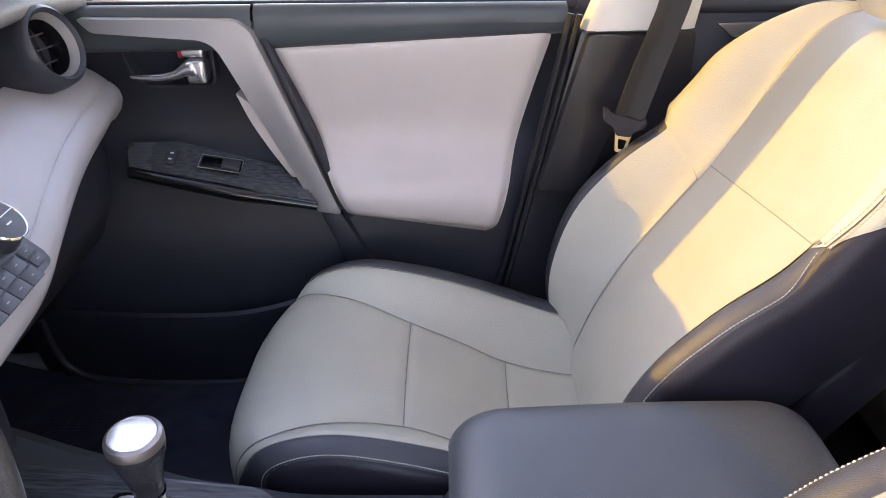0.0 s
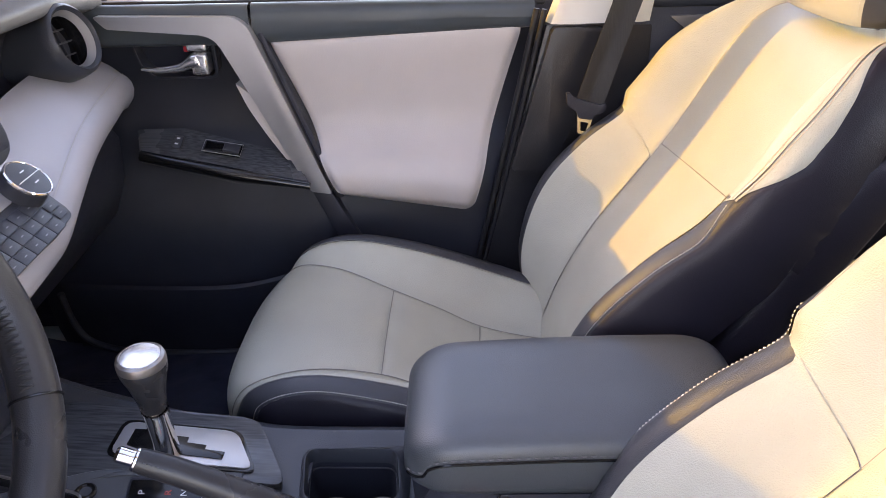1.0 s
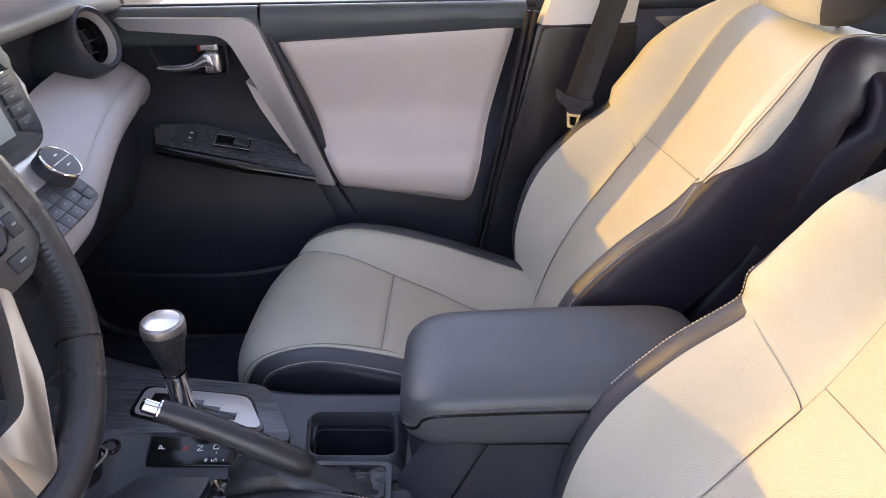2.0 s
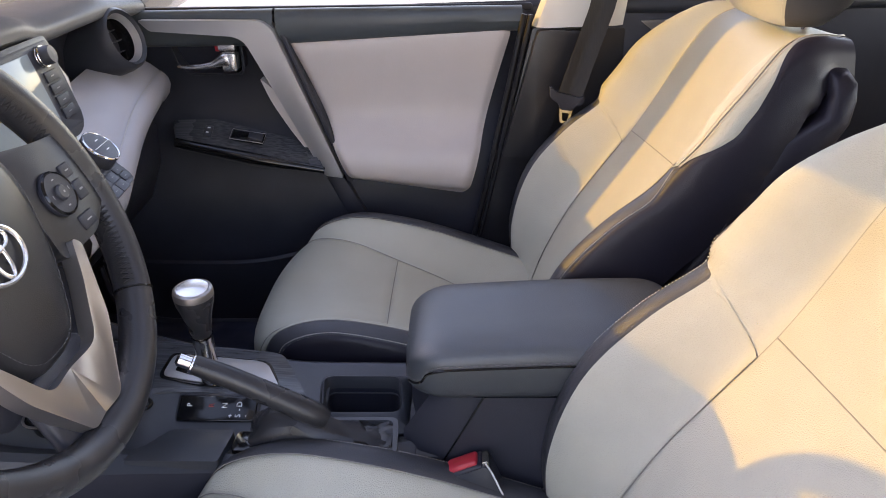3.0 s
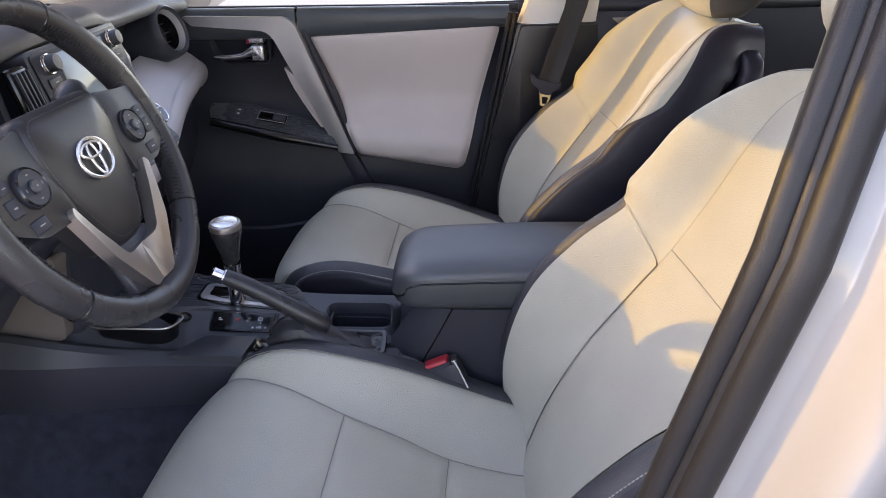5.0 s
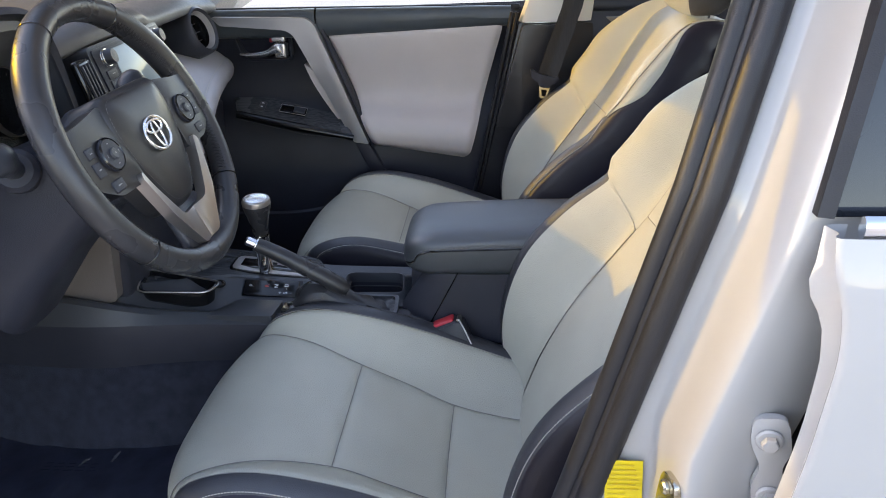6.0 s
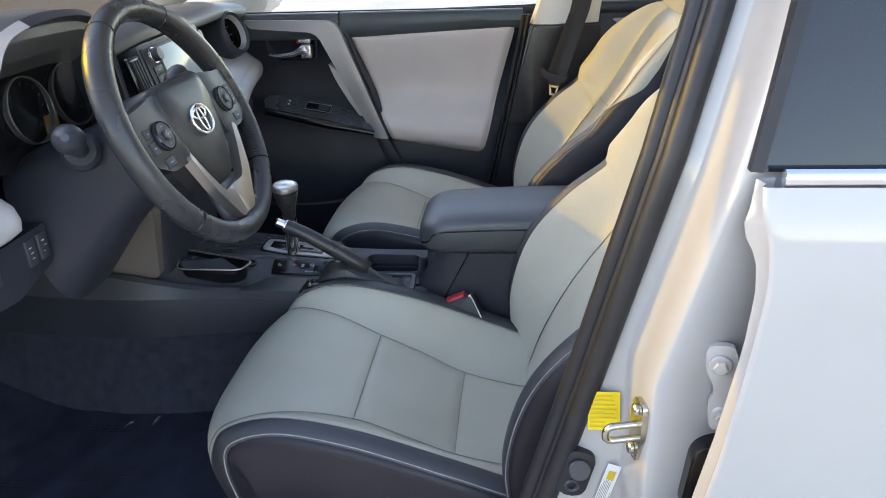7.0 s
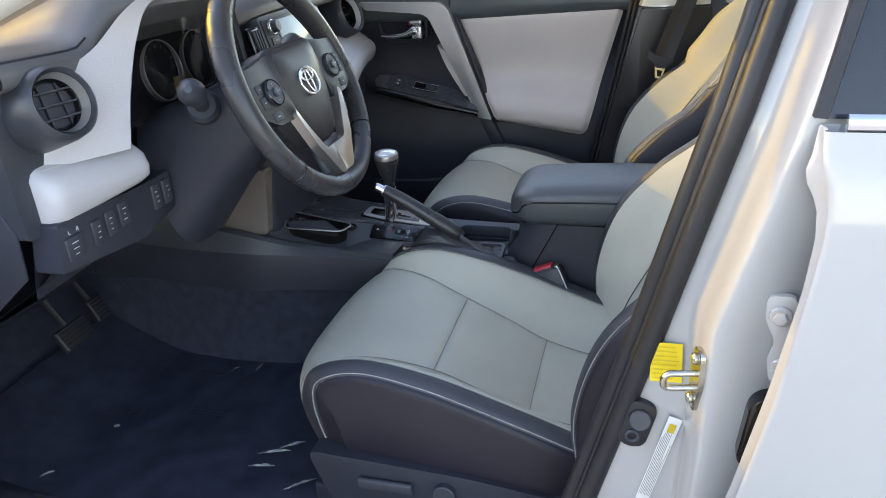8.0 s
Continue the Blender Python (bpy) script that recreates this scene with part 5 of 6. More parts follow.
    for text, x, y, mat in (("P", -0.038, 0.004, MARK), ("R", -0.008, 0.004, REDMARK), ("N", 0.010, 0.004, MARK), ("D", 0.030, 0.006, MARK), ("-", 0.030, -0.002, MARK), ("+", 0.020, -0.011, MARK), ("S", 0.030, -0.011, MARK), ("-", 0.040, -0.011, MARK)):
        cu = bpy.data.curves.new("t", "FONT")
        cu.body, cu.size, cu.align_x, cu.align_y = text, 0.011, "CENTER", "CENTER"
        ob = bpy.data.objects.new("t", cu)
        me = bpy.data.meshes.new_from_object(ob)
        bpy.data.objects.remove(ob)
        bm = bmesh.new()
        bm.from_mesh(me)
        bm.transform(m @ Matrix.Translation((x, y, 0.0045)) @ Matrix.Rotation(radians(90), 4, "Z"))
        put("gear_letter", bm, mat, disp, "printed letter " + text if text.isalpha() else "")
    put("start_socket", disc((-0.305, -0.050, 0.716), (0.1, -0.1, 1), 0.012, 0.006, 20, inner=0.007), GLOSS)
    # cup holder: a rounded well with two cups
    rim = rounded([(-0.072, 0.038), (0.042, 0.036), (0.050, -0.046), (-0.060, -0.046)], 0.018, 6)
    cx, cy = -0.010, -0.004

    def ring(f, z):
        return [(cx + (x - cx) * f, cy + (y - cy) * f, z) for x, y in rim]
    def brim(z):
        out = []
        for x, y in rim:
            dx, dy = x - cx, y - cy
            k = min((hx1 + 0.006 - cx) / dx if dx > 0 else (hx0 - 0.006 - cx) / dx, (hy1 + 0.006 - cy) / dy if dy > 0 else (hy0 - 0.006 - cy) / dy)
            out.append((cx + dx * k, cy + dy * k, z))
        return out
    put("cup_surround", grid([brim(0.674), brim(0.683), ring(1.10, 0.690), ring(1.05, 0.696), ring(1.0, 0.697), ring(0.975, 0.692), ring(0.96, 0.676)], False, True), CONSOLE, label="rounded black edge of the cup holder", sharp=70)
    cup = put("cup_holder", grid([ring(0.965, 0.676), ring(0.94, 0.655), ring(0.90, 0.618), ring(0.88, 0.570), ring(0.02, 0.568)], False, True), PLASTIC, label="black cup holder well")
    put("cup_ledge", sweep(ring(0.95, 0.668), 0.0012, 6, True), SOFT, cup)
    for x in (-0.038, 0.020):
        put("cup_ring", disc((x, -0.006, 0.622), (0, 0, 1), 0.0340, 0.008, 36, inner=0.0315), SPOKE, cup, "pale ring of the cup well")
        put("cup_wall", revolve([(0.0315, 0.0), (0.0300, -0.05)], (x, -0.006, 0.622), (0, 0, 1), 32), GLOSS, cup)
    # front tray
    rim = rounded([(-0.455, -0.035), (-0.290, -0.070), (-0.300, -0.115), (-0.43, -0.128)], 0.02, 5)
    tray = put("front_tray", grid([[(x, y, 0.738 - 0.06 * (x + 0.45)) for x, y in rim], [(-0.37 + (x + 0.37) * 0.92, -0.085 + (y + 0.085) * 0.88, 0.741 - 0.06 * (x + 0.45)) for x, y in rim], [(-0.37 + (x + 0.37) * 0.85, -0.085 + (y + 0.085) * 0.8, 0.70) for x, y in rim]], False, True), GLOSS, label="glossy front tray")
    put("tray_rim", sweep([(x, y, 0.741 - 0.06 * (x + 0.45)) for x, y in rim], 0.0017, 8, True), SPOKE, tray, "thin dull tray rim")
    # handbrake
    path = spline([(-0.192, -0.124, 0.834), (-0.155, -0.120, 0.813), (-0.110, -0.115, 0.783), (-0.065, -0.110, 0.752), (-0.042, -0.107, 0.735)], 22)
    brake = put("handbrake", sweep(path, [w * 0.0148 for w in (0.80, 0.84, 0.88, 0.90, 0.92, 0.93, 0.94, 0.95, 0.97, 0.98, 1.0, 1.01, 1.03, 1.04, 1.06, 1.07, 1.07, 1.06, 1.04, 1.0, 0.92, 0.80)], 18), RIM_LEATHER, label="black leather handbrake lever")
    d = (Vector(path[0]) - Vector(path[1])).normalized()
    put("brake_button", disc(Vector(path[0]) + d * 0.008, d, 0.0082, 0.024, 22, bevel=0.003), CHROME, brake, "chrome release button")
    put("brake_collar", disc(Vector(path[0]) + d * 0.0005, d, 0.0120, 0.004, 22, bevel=0.001), CHROME, brake)
    seam = [(Vector(p) + Vector((0, -0.0096, 0.0092)), Vector((0, -1, 1))) for p in path[1:]]
    put("stitching", dashes(seam, 0.0012), DARK_THREAD, brake)
    put("lever_seam", sweep([p - Vector((0, 0, 0.0035)) for p, n in seam[2:]], 0.0013, 6), GLOSS, brake)
    rng = random.Random(3)
    rows = []
    # gathered leather below the lever, then a creased fold running into the frame
    for k, (x, w, h, z) in enumerate(((-0.142, 0.018, 0.014, 0.712), (-0.136, 0.027, 0.030, 0.722), (-0.112, 0.031, 0.044, 0.730), (-0.085, 0.033, 0.048, 0.730), (-0.055, 0.032, 0.042, 0.722), (-0.030, 0.024, 0.030, 0.713), (-0.008, 0.029, 0.024, 0.708), (0.006, 0.021, 0.017, 0.704), (0.016, 0.028, 0.016, 0.703), (0.028, 0.022, 0.010, 0.700), (0.042, 0.026, 0.005, 0.697))):
        rows.append([(x + rng.uniform(-0.005, 0.005), -0.100 + w * math.cos(q) + rng.uniform(-0.004, 0.004), z - 0.012 + h * math.sin(q) * (0.7 if math.sin(q) > 0 else 0.9) + rng.uniform(-0.002, 0.002)) for q in (2 * math.pi * j / 20 for j in range(20))])
    put("brake_gaiter", loft([rows[0]] + rows), RIM_LEATHER, brake, "creased black gaiter")
    pts = rounded([(-0.085, -0.060), (0.046, -0.062), (0.050, -0.132), (-0.085, -0.130)], 0.010)
    inn = [(-0.018 + (x + 0.018) * 0.90, -0.096 + (y + 0.096) * 0.82) for x, y in pts]
    put("brake_frame", grid([[(x, y, z) for x, y in o] for o, z in ((pts, 0.690), (pts, 0.701), (inn, 0.701), (inn, 0.68))], False, True), CONSOLE, label="black frame of the handbrake slot")
    rows = []
    for i in range(25):
        x = -0.078 + 0.118 * i / 24
        rows.append([(x, -0.124 + 0.056 * j / 16, 0.694 + 0.010 * abs(noise.noise((x * 45 + j * 0.22, j * 0.35, 2.0))) + 0.004 * noise.noise((x * 120, j * 0.6, 7.0))) for j in range(17)])
    put("gaiter_fold", grid(rows), RIM_LEATHER, brake, "creased black leather in the slot", 70)
    # armrest box and its padded lid
    rows = []
    for x, z0, yn, yf in ((0.055, 0.695, -0.085, 0.075), (0.075, 0.70, -0.104, 0.085), (0.11, 0.70, -0.112, 0.09), (0.42, 0.70, -0.112, 0.09)):
        rows.append([(x + (0.045 if z > 0.7 else 0), y, z) for y, z in ((yn, 0.60), (yn, 0.70), (yn + 0.004, 0.768), (yf - 0.004, 0.768), (yf, 0.70), (yf, 0.60))])
    put("armrest_box", loft(rows), PLASTIC, label="dark grained plastic armrest box")
    put("box_seam", sweep([(0.16, -0.1125, 0.772), (0.128, -0.1135, 0.71), (0.108, -0.1135, 0.672)], 0.0012, 6), GLOSS)

    def lid(u, v):
        """u along the lid from the nose, v round its section."""
        x0, x1 = 0.062, 0.415
        e = min(u / 0.16, 1.0)
        nose = math.sqrt(max(1 - (1 - e) ** 2, 0))
        tail = math.sqrt(max(1 - max((u - 0.86) / 0.14, 0) ** 2.4, 0.02))
        x = x0 + (x1 - x0) * u
        hw = 0.096 * (0.62 + 0.38 * nose) * (0.7 + 0.3 * tail)
        zt = 0.841 + 0.012 * math.sin(min(u * 1.3, 1) * math.pi / 2) - 0.030 * (1 - nose) - 0.012 * (1 - tail)
        zb = 0.758 + 0.022 * (1 - nose)
        zm, hh = (zt + zb) / 2, (zt - zb) / 2
        q = v * 2 * math.pi
        ex = 0.50
        c, s = math.cos(q), math.sin(q)
        return (x, -0.020 + hw * math.copysign(abs(c) ** ex, c), zm + hh * math.copysign(abs(s) ** ex, s))
    us = [0.0] + [0.5 * (1 - math.cos(math.pi * k / 40)) for k in range(1, 41)]
    rings = []
    for u in us:
        uu = max(u, 0.002)
        ring_pts = []
        for k in range(48):
            p = Vector(lid(uu, k / 48))
            ring_pts.append(p)
        rings.append(ring_pts)
    pad = put("armrest_lid", loft(rings), LID, label="padded black leather armrest lid", sharp=80)
    path = []
    for k in range(60):
        u = 0.012 + 0.95 * k / 59
        p = Vector(lid(u, 0.482 + 0.055 * max(1 - u / 0.16, 0) ** 2))
        path.append((p, Vector((-0.8 if u < 0.06 else 0, -1, 0.1))))
    put("stitching", dashes([(p + Vector((0, 0, 0.005)), n) for p, n in path], 0.0012, 0.0014, 0.006, 0.003), DARK_THREAD, pad, "grey stitching along the lid")
    put("lid_seam", sweep([p + n.normalized() * 0.0003 for p, n in path], 0.0017, 6), GLOSS, pad)
    put("lid_catch", box(0.070, 0.090, -0.045, 0.0, 0.762, 0.786, 0.005), SOFT, pad)


console()


def buckle(y):
    root = thing("belt_buckle", "black seat belt buckle with red release button beside the seat", "belt buckle", at=(0.176, y, 0.612))
    m = Matrix.Rotation(radians(-24), 4, "Y") @ Matrix.Rotation(radians(-6), 4, "X")
    put = lambda name, bm, mat, parent=None, label="": part(name, bm, mat, parent or root, label)
    body = put("buckle_body", prism(rounded([(-0.034, 0.080), (0.024, 0.080), (0.020, -0.10), (-0.024, -0.10)], 0.010), -0.017, 0.017, "y", 0.006, 3, m=m), SOFT, None, "black plastic body")
    put("button_bezel", box(-0.033, 0.016, -0.0155, 0.0155, 0.076, 0.084, 0.003, m=m), PLASTIC, body)
    button = put("release_button", box(-0.030, 0.011, -0.0125, 0.0125, 0.079, 0.089, 0.0035, m=m), RED, None, "red release button")
    put("button_mark", bar(m @ Vector((-0.009, 0, 0.0892)), m.to_3x3() @ Vector((1, 0, 0)), m.to_3x3() @ Vector((0, 0, 1)), 0.024, 0.0022), REDMARK, button)
    put("buckle_slot", box(0.0165, 0.024, -0.012, 0.012, 0.076, 0.0835, 0.001, m=m), STEEL, body)
    put("buckle_edge", sweep([m @ Vector(p) for p in ((0.0225, -0.0165, 0.084), (0.0245, -0.0180, 0.070), (0.0235, -0.0180, 0.0), (0.022, -0.017, -0.05))], 0.0012, 6), MARK, body, "pale edge of the buckle")
    return root


buckle(-0.142)


# ---- dashboard ----
def dashboard():
    at = (-0.6, 0.0, 1.0)
    root = thing("dashboard", "dark dashboard with pale padded vinyl, round vents and centre screen", "dashboard", at=at)

    def put(name, bm, mat, parent=None, label="", sharp=38):
        bm.transform(Matrix.Translation((-at[0], -at[1], -at[2])))
        return part(name, bm, mat, parent or root, label, sharp)
    shift = lambda y: -0.061 * y     # the dashboard stands square to the car
    # upper body from the windscreen to its rear lip
    rows = []
    for y in np.linspace(-0.742, 0.70, 64):
        hump = 0.028 * math.exp(-((y - 0.0) / 0.20) ** 4) + 0.072 * math.exp(-((y + 0.385) / 0.158) ** 6)
        fwd = 0.045 * math.exp(-((y - 0.0) / 0.20) ** 4) + 0.050 * math.exp(-((y + 0.36) / 0.14) ** 8)
        fall = 0.022 * max(y - 0.5, 0) / 0.2 - 0.022 * max(-y - 0.2, 0) / 0.5
        x, z = -0.475 + shift(y), 1.170 - fall
        sec = [(-1.12, 1.035), (-0.95, 1.09), (-0.75, 1.16 + hump * 0.3), (x - 0.10 + fwd * 0.5, z + 0.018 + hump * 0.9), (x - 0.03 + fwd, z + 0.016 + hump), (x + fwd, z + 0.004 + hump), (x + 0.006 + fwd, z - 0.010 + hump), (x - 0.002 + fwd, z - 0.022 + hump), (x - 0.05 + fwd * 0.6, z - 0.035 + hump * 0.5)]
        rows.append([(a, y, b) for a, b in spline(sec, 34)])
    top_seam = [Vector(row[19]) for row in rows if row[0][1] < -0.545]
    put("upper_dash", grid(rows), DASH_TOP, label="soft black upper dashboard")
    put("dash_seam", sweep(top_seam, 0.0022, 8), PLASTIC, label="dark joint in the dashboard skin")
    # recess below the lip
    rows = []
    for y in np.linspace(-0.70, 0.70, 40):
        x = -0.475 + shift(y)
        rows.append([(x - 0.05, y, 1.16), (x - 0.075, y, 1.10), (x - 0.085, y, 1.04), (x - 0.06, y, 0.98), (x - 0.09, y, 0.86), (x - 0.20, y, 0.80), (x - 0.40, y, 0.80)])
    put("lower_dash", grid(rows), PLASTIC, label="dark lower dashboard")
    # pale pad sweeping from the door to the centre stack
    low = [(0.70, -0.487, 0.985), (0.65, -0.476, 0.991), (0.55, -0.452, 0.990), (0.45, -0.429, 0.990), (0.35, -0.405, 0.984), (0.25, -0.382, 0.966), (0.15, -0.358, 0.950), (0.05, -0.335, 0.958), (-0.05, -0.318, 0.966)]
    top = [(0.70, -0.58, 1.05), (0.65, -0.575, 1.058), (0.55, -0.56, 1.062), (0.45, -0.54, 1.064), (0.35, -0.52, 1.062), (0.25, -0.49, 1.058), (0.15, -0.455, 1.045), (0.05, -0.43, 1.04), (-0.05, -0.42, 1.04)]
    n = 40
    L, T = spline(low, n), spline(top, n)
    rows = []
    seam = []
    for a, b in zip(L, T):
        d = b - a
        p = lambda t, lift: (a[1] + d[1] * t, a[0] + d[0] * t, a[2] + d[2] * t + lift)
        rows.append([p(0.55, -0.075), p(0.22, -0.055), p(0.06, -0.026), p(0.0, -0.004), p(0.03, 0.008), p(0.10, 0.012), p(0.17, 0.012), p(0.20, 0.0095), p(0.23, 0.0125), p(0.4, 0.014), p(0.7, 0.010), p(1.0, 0.0)])
        q = p(0.17, 0.0125)
        seam.append((Vector(q), Vector((0.35, 0, 0.94))))
    pad = put("dash_pad", grid(rows), DASH_PAD, label="pale vinyl pad with a stitched edge", sharp=70)
    put("stitching", dashes(seam, 0.001), THREAD, pad)
    # round end vents

    def vent(c, nrm, r, deep):
        ring = put("round_vent", revolve([(r * 0.79, -0.010), (r * 0.81, 0.004), (r * 0.90, 0.011), (r, 0.006), (r * 1.06, -0.010), (r * 1.10, -0.06), (r * 1.1, -0.10)], c, nrm, 40), SOFT, label="black vent housing")
        put("vent_barrel", revolve([(r * 0.60, -deep - 0.01), (r * 0.63, -deep * 0.6), (r * 0.70, -0.008)], c, nrm, 40), GLOSS, ring)
        put("vent_trim", revolve([(r * 0.71, -0.010), (r * 0.765, -0.002), (r * 0.805, 0.0052)], c, nrm, 40), SILVER, ring, "silver inner ring")
        q = Vector(nrm).to_track_quat("Z", "Y").to_matrix().to_4x4()
        m = Matrix.Translation(c) @ q
        put("vent_core", disc(Vector(c) - Vector(nrm).normalized() * deep, nrm, r * 0.77, 0.006, 32), PLASTIC, ring)
        for k in (-0.36, 0.0, 0.36):
            w = r * 0.62 * math.sqrt(1 - k * k)
            put("vent_slat", box(-w, w, k * r - 0.0012, k * r + 0.0012, 0.002 - deep, 0.014 - deep, 0.0006, m=m), SOFT, ring)
        for k in (-0.28, 0.28):
            w = r * 0.62 * math.sqrt(1 - k * k)
            put("vent_vane", box(k * r - 0.0012, k * r + 0.0012, -w, w, 0.001 - deep, 0.008 - deep, 0.0006, m=m), PLASTIC, ring)
    vent((-0.488, 0.520, 1.108), (0.93, -0.14, 0.30), 0.056, 0.040)
    vent((-0.402, -0.684, 1.146), (0.93, -0.18, 0.28), 0.047, 0.020)
    pts = rounded([(-0.745, 0.975), (-0.745, 1.168), (-0.66, 1.182), (-0.56, 1.17), (-0.56, 0.975)], 0.01)
    put("vent_panel", prism(pts, -0.50, -0.456, "x", 0.004), SOFT, label="dark panel round the end vent")
    # driver's end: pale pad, pale strip beside the instruments, switch panel
    rows = []
    seam = []
    for t in np.linspace(0, 1, 22):
        y = -0.716 + 0.174 * t
        x = -0.430 + 0.03 * t
        e = 0.014 * max(0, 1 - t / 0.10) ** 2 + 0.010 * max(0, 1 - (1 - t) / 0.08) ** 2
        z = 1.045 - 0.004 * t
        low = -0.010 + 0.020 * t      # the front face is deeper towards the door
        rows.append([(x - 0.10, y, 1.085), (x - 0.05, y, 1.072 - 0.2 * e), (x - 0.014 - e, y, z + 0.010 - 0.3 * e), (x - e, y, z - 0.004), (x + 0.005 - e, y, z - 0.02), (x + 0.002 - e, y, z - 0.044 + low), (x - 0.014 - e, y, z - 0.055 + low), (x - 0.05, y, z - 0.058 + low)])
        seam.append((Vector((x - 0.022 - e, y, z + 0.0135 - 0.3 * e)), Vector((0.3, 0, 1))))
    rows.insert(0, [(p[0] - 0.04, p[1] + 0.001, p[2]) for p in rows[0]])
    end = put("driver_pad", grid(rows), DASH_PAD, label="pale vinyl pad at the dashboard's end", sharp=70)
    put("stitching", dashes(seam, 0.001), THREAD, end)
    # pale arch round the instruments, broad at its foot, thin over the top
    inner = spline([(-0.583, 1.056, -0.396), (-0.568, 1.105, -0.396), (-0.553, 1.141, -0.396), (-0.538, 1.172, -0.395), (-0.521, 1.200, -0.394), (-0.487, 1.239, -0.392), (-0.435, 1.253, -0.390), (-0.36, 1.256, -0.390), (-0.28, 1.244, -0.392), (-0.24, 1.205, -0.396), (-0.215, 1.12, -0.40), (-0.205, 1.05, -0.40)], 60)
    outer = spline([(-0.72, 1.056, -0.475), (-0.70, 1.105, -0.475), (-0.67, 1.146, -0.455), (-0.63, 1.172, -0.442), (-0.575, 1.195, -0.426), (-0.518, 1.240, -0.404), (-0.438, 1.262, -0.402), (-0.36, 1.265, -0.402), (-0.272, 1.252, -0.404), (-0.23, 1.208, -0.408), (-0.203, 1.122, -0.41), (-0.192, 1.05, -0.41)], 60)
    rows = []
    for a, b in zip(inner, outer):
        c = Vector((-0.385, 1.13))
        d = (c - Vector((a[0], a[1]))).normalized()
        q = lambda t: tuple(a + (b - a) * t)
        row = [(-0.45, a[0] + d.x * 0.012, a[1] + d.y * 0.012), (-0.402, a[0] + d.x * 0.010, a[1] + d.y * 0.010), (a[2] - 0.001, a[0] + d.x * 0.001, a[1] + d.y * 0.001)]
        row += [(p[2], p[0], p[1]) for p in (q(0.0), q(0.06), q(0.3), q(0.6), q(1.0))]
        rows.append(row)
    put("pale_arch", grid(rows[:33]), DASH_PAD, label="pale trim leg beside the instruments", sharp=50)
    put("arch_hood", grid(rows[32:]), SOFT, label="dark edge of the instrument hood", sharp=50)
    pts = rounded([(-0.735, 0.925), (-0.720, 0.992), (-0.560, 0.985), (-0.470, 0.985), (-0.470, 0.925), (-0.56, 0.905)], 0.006)
    panel = put("switch_panel", prism(pts, -0.47, -0.428, "x", 0.004), PLASTIC, label="black switch panel with small white symbols")
    rng = random.Random(8)
    for y, z, w, h in ((-0.700, 0.952, 0.034, 0.034), (-0.655, 0.955, 0.020, 0.036), (-0.625, 0.957, 0.020, 0.036), (-0.595, 0.960, 0.022, 0.036), (-0.515, 0.957, 0.020, 0.04), (-0.488, 0.957, 0.020, 0.04)):
        b = put("switch", box(-0.430, -0.424, y - w / 2, y + w / 2, z - h / 2, z + h / 2, 0.002), SOFT, panel)
        bm = bmesh.new()
        for k in range(3):
            bar((-0.4238, y + rng.uniform(-0.003, 0.003), z + 0.008 - 0.008 * k), (0, 1, 0), (1, 0, 0), w * rng.uniform(0.15, 0.4), 0.0012, bm=bm)
        put("switch_symbol", bm, MARK, b)
    for text, y in (("L", -0.708), ("R", -0.692)):
        cu = bpy.data.curves.new("t", "FONT")
        cu.body, cu.size, cu.align_x, cu.align_y = text, 0.009, "CENTER", "CENTER"
        ob = bpy.data.objects.new("t", cu)
        me = bpy.data.meshes.new_from_object(ob)
        bpy.data.objects.remove(ob)
        bm = bmesh.new()
        bm.from_mesh(me)
        bm.transform(Matrix.Translation((-0.4234, y, 0.976)) @ Matrix.Rotation(radians(90), 4, "Z") @ Matrix.Rotation(radians(90), 4, "X"))
        put("switch_letter", bm, MARK, panel, "printed letter " + text)
    # end face towards the doorway
    put("end_cover", prism([(-0.470, 0.985), (-0.475, 0.92), (-0.60, 0.82), (-0.9, 0.80), (-1.05, 1.04), (-0.75, 1.11), (-0.54, 1.12)], -0.748, -0.743, "y", 0.002), PLASTIC, label="dark dashboard end cover")
    # instrument binnacle
    hood = [(float(p[0]) + 0.010 * (1 if p[0] < -0.385 else -1), float(p[1]) - 0.006) for p in inner]
    rows = [[(x, -0.385 + (y + 0.385) * f, 1.135 + (z - 1.135) * g) for y, z in hood] for x, f, g in ((-0.405, 0.995, 0.995), (-0.415, 0.975, 0.97), (-0.435, 0.95, 0.94), (-0.475, 0.92, 0.90))]
    put("binnacle", grid(rows), SOFT, label="black instrument hood", sharp=60)
    face = put("instrument_face", prism([(y * 1.0, z) for y, z in [(-0.385 + (a + 0.385) * 0.93, 1.135 + (b - 1.135) * 0.9) for a, b in hood]], -0.475, -0.468, "x", 0.001), GLOSS, label="black instrument panel")
    for y, r in ((-0.385, 0.050), (-0.275, 0.050)):
        put("dial_ring", disc((-0.462, y, 1.128), (1, 0, 0.15), r, 0.010, 40, inner=r - 0.0018), SPOKE if y < -0.3 else GREY_PLASTIC, face, "thin dial ring")
        bm = bmesh.new()
        for k in range(13):
            a = radians(225 - 270 * k / 12)
            c = Vector((-0.4672, y + (r - 0.011) * math.cos(a), 1.128 + (r - 0.011) * math.sin(a)))
            bar(c, (0, math.cos(a), math.sin(a)), (1, 0, 0), 0.007 if k % 3 == 0 else 0.004, 0.0012, bm=bm)
        put("dial_marks", bm, GREY_PLASTIC, face)
    put("info_display", box(-0.468, -0.466, -0.352, -0.318, 1.070, 1.110, 0.0005), material("amber_display", (0.35, 0.20, 0.07), 0.3), face, "small amber display")
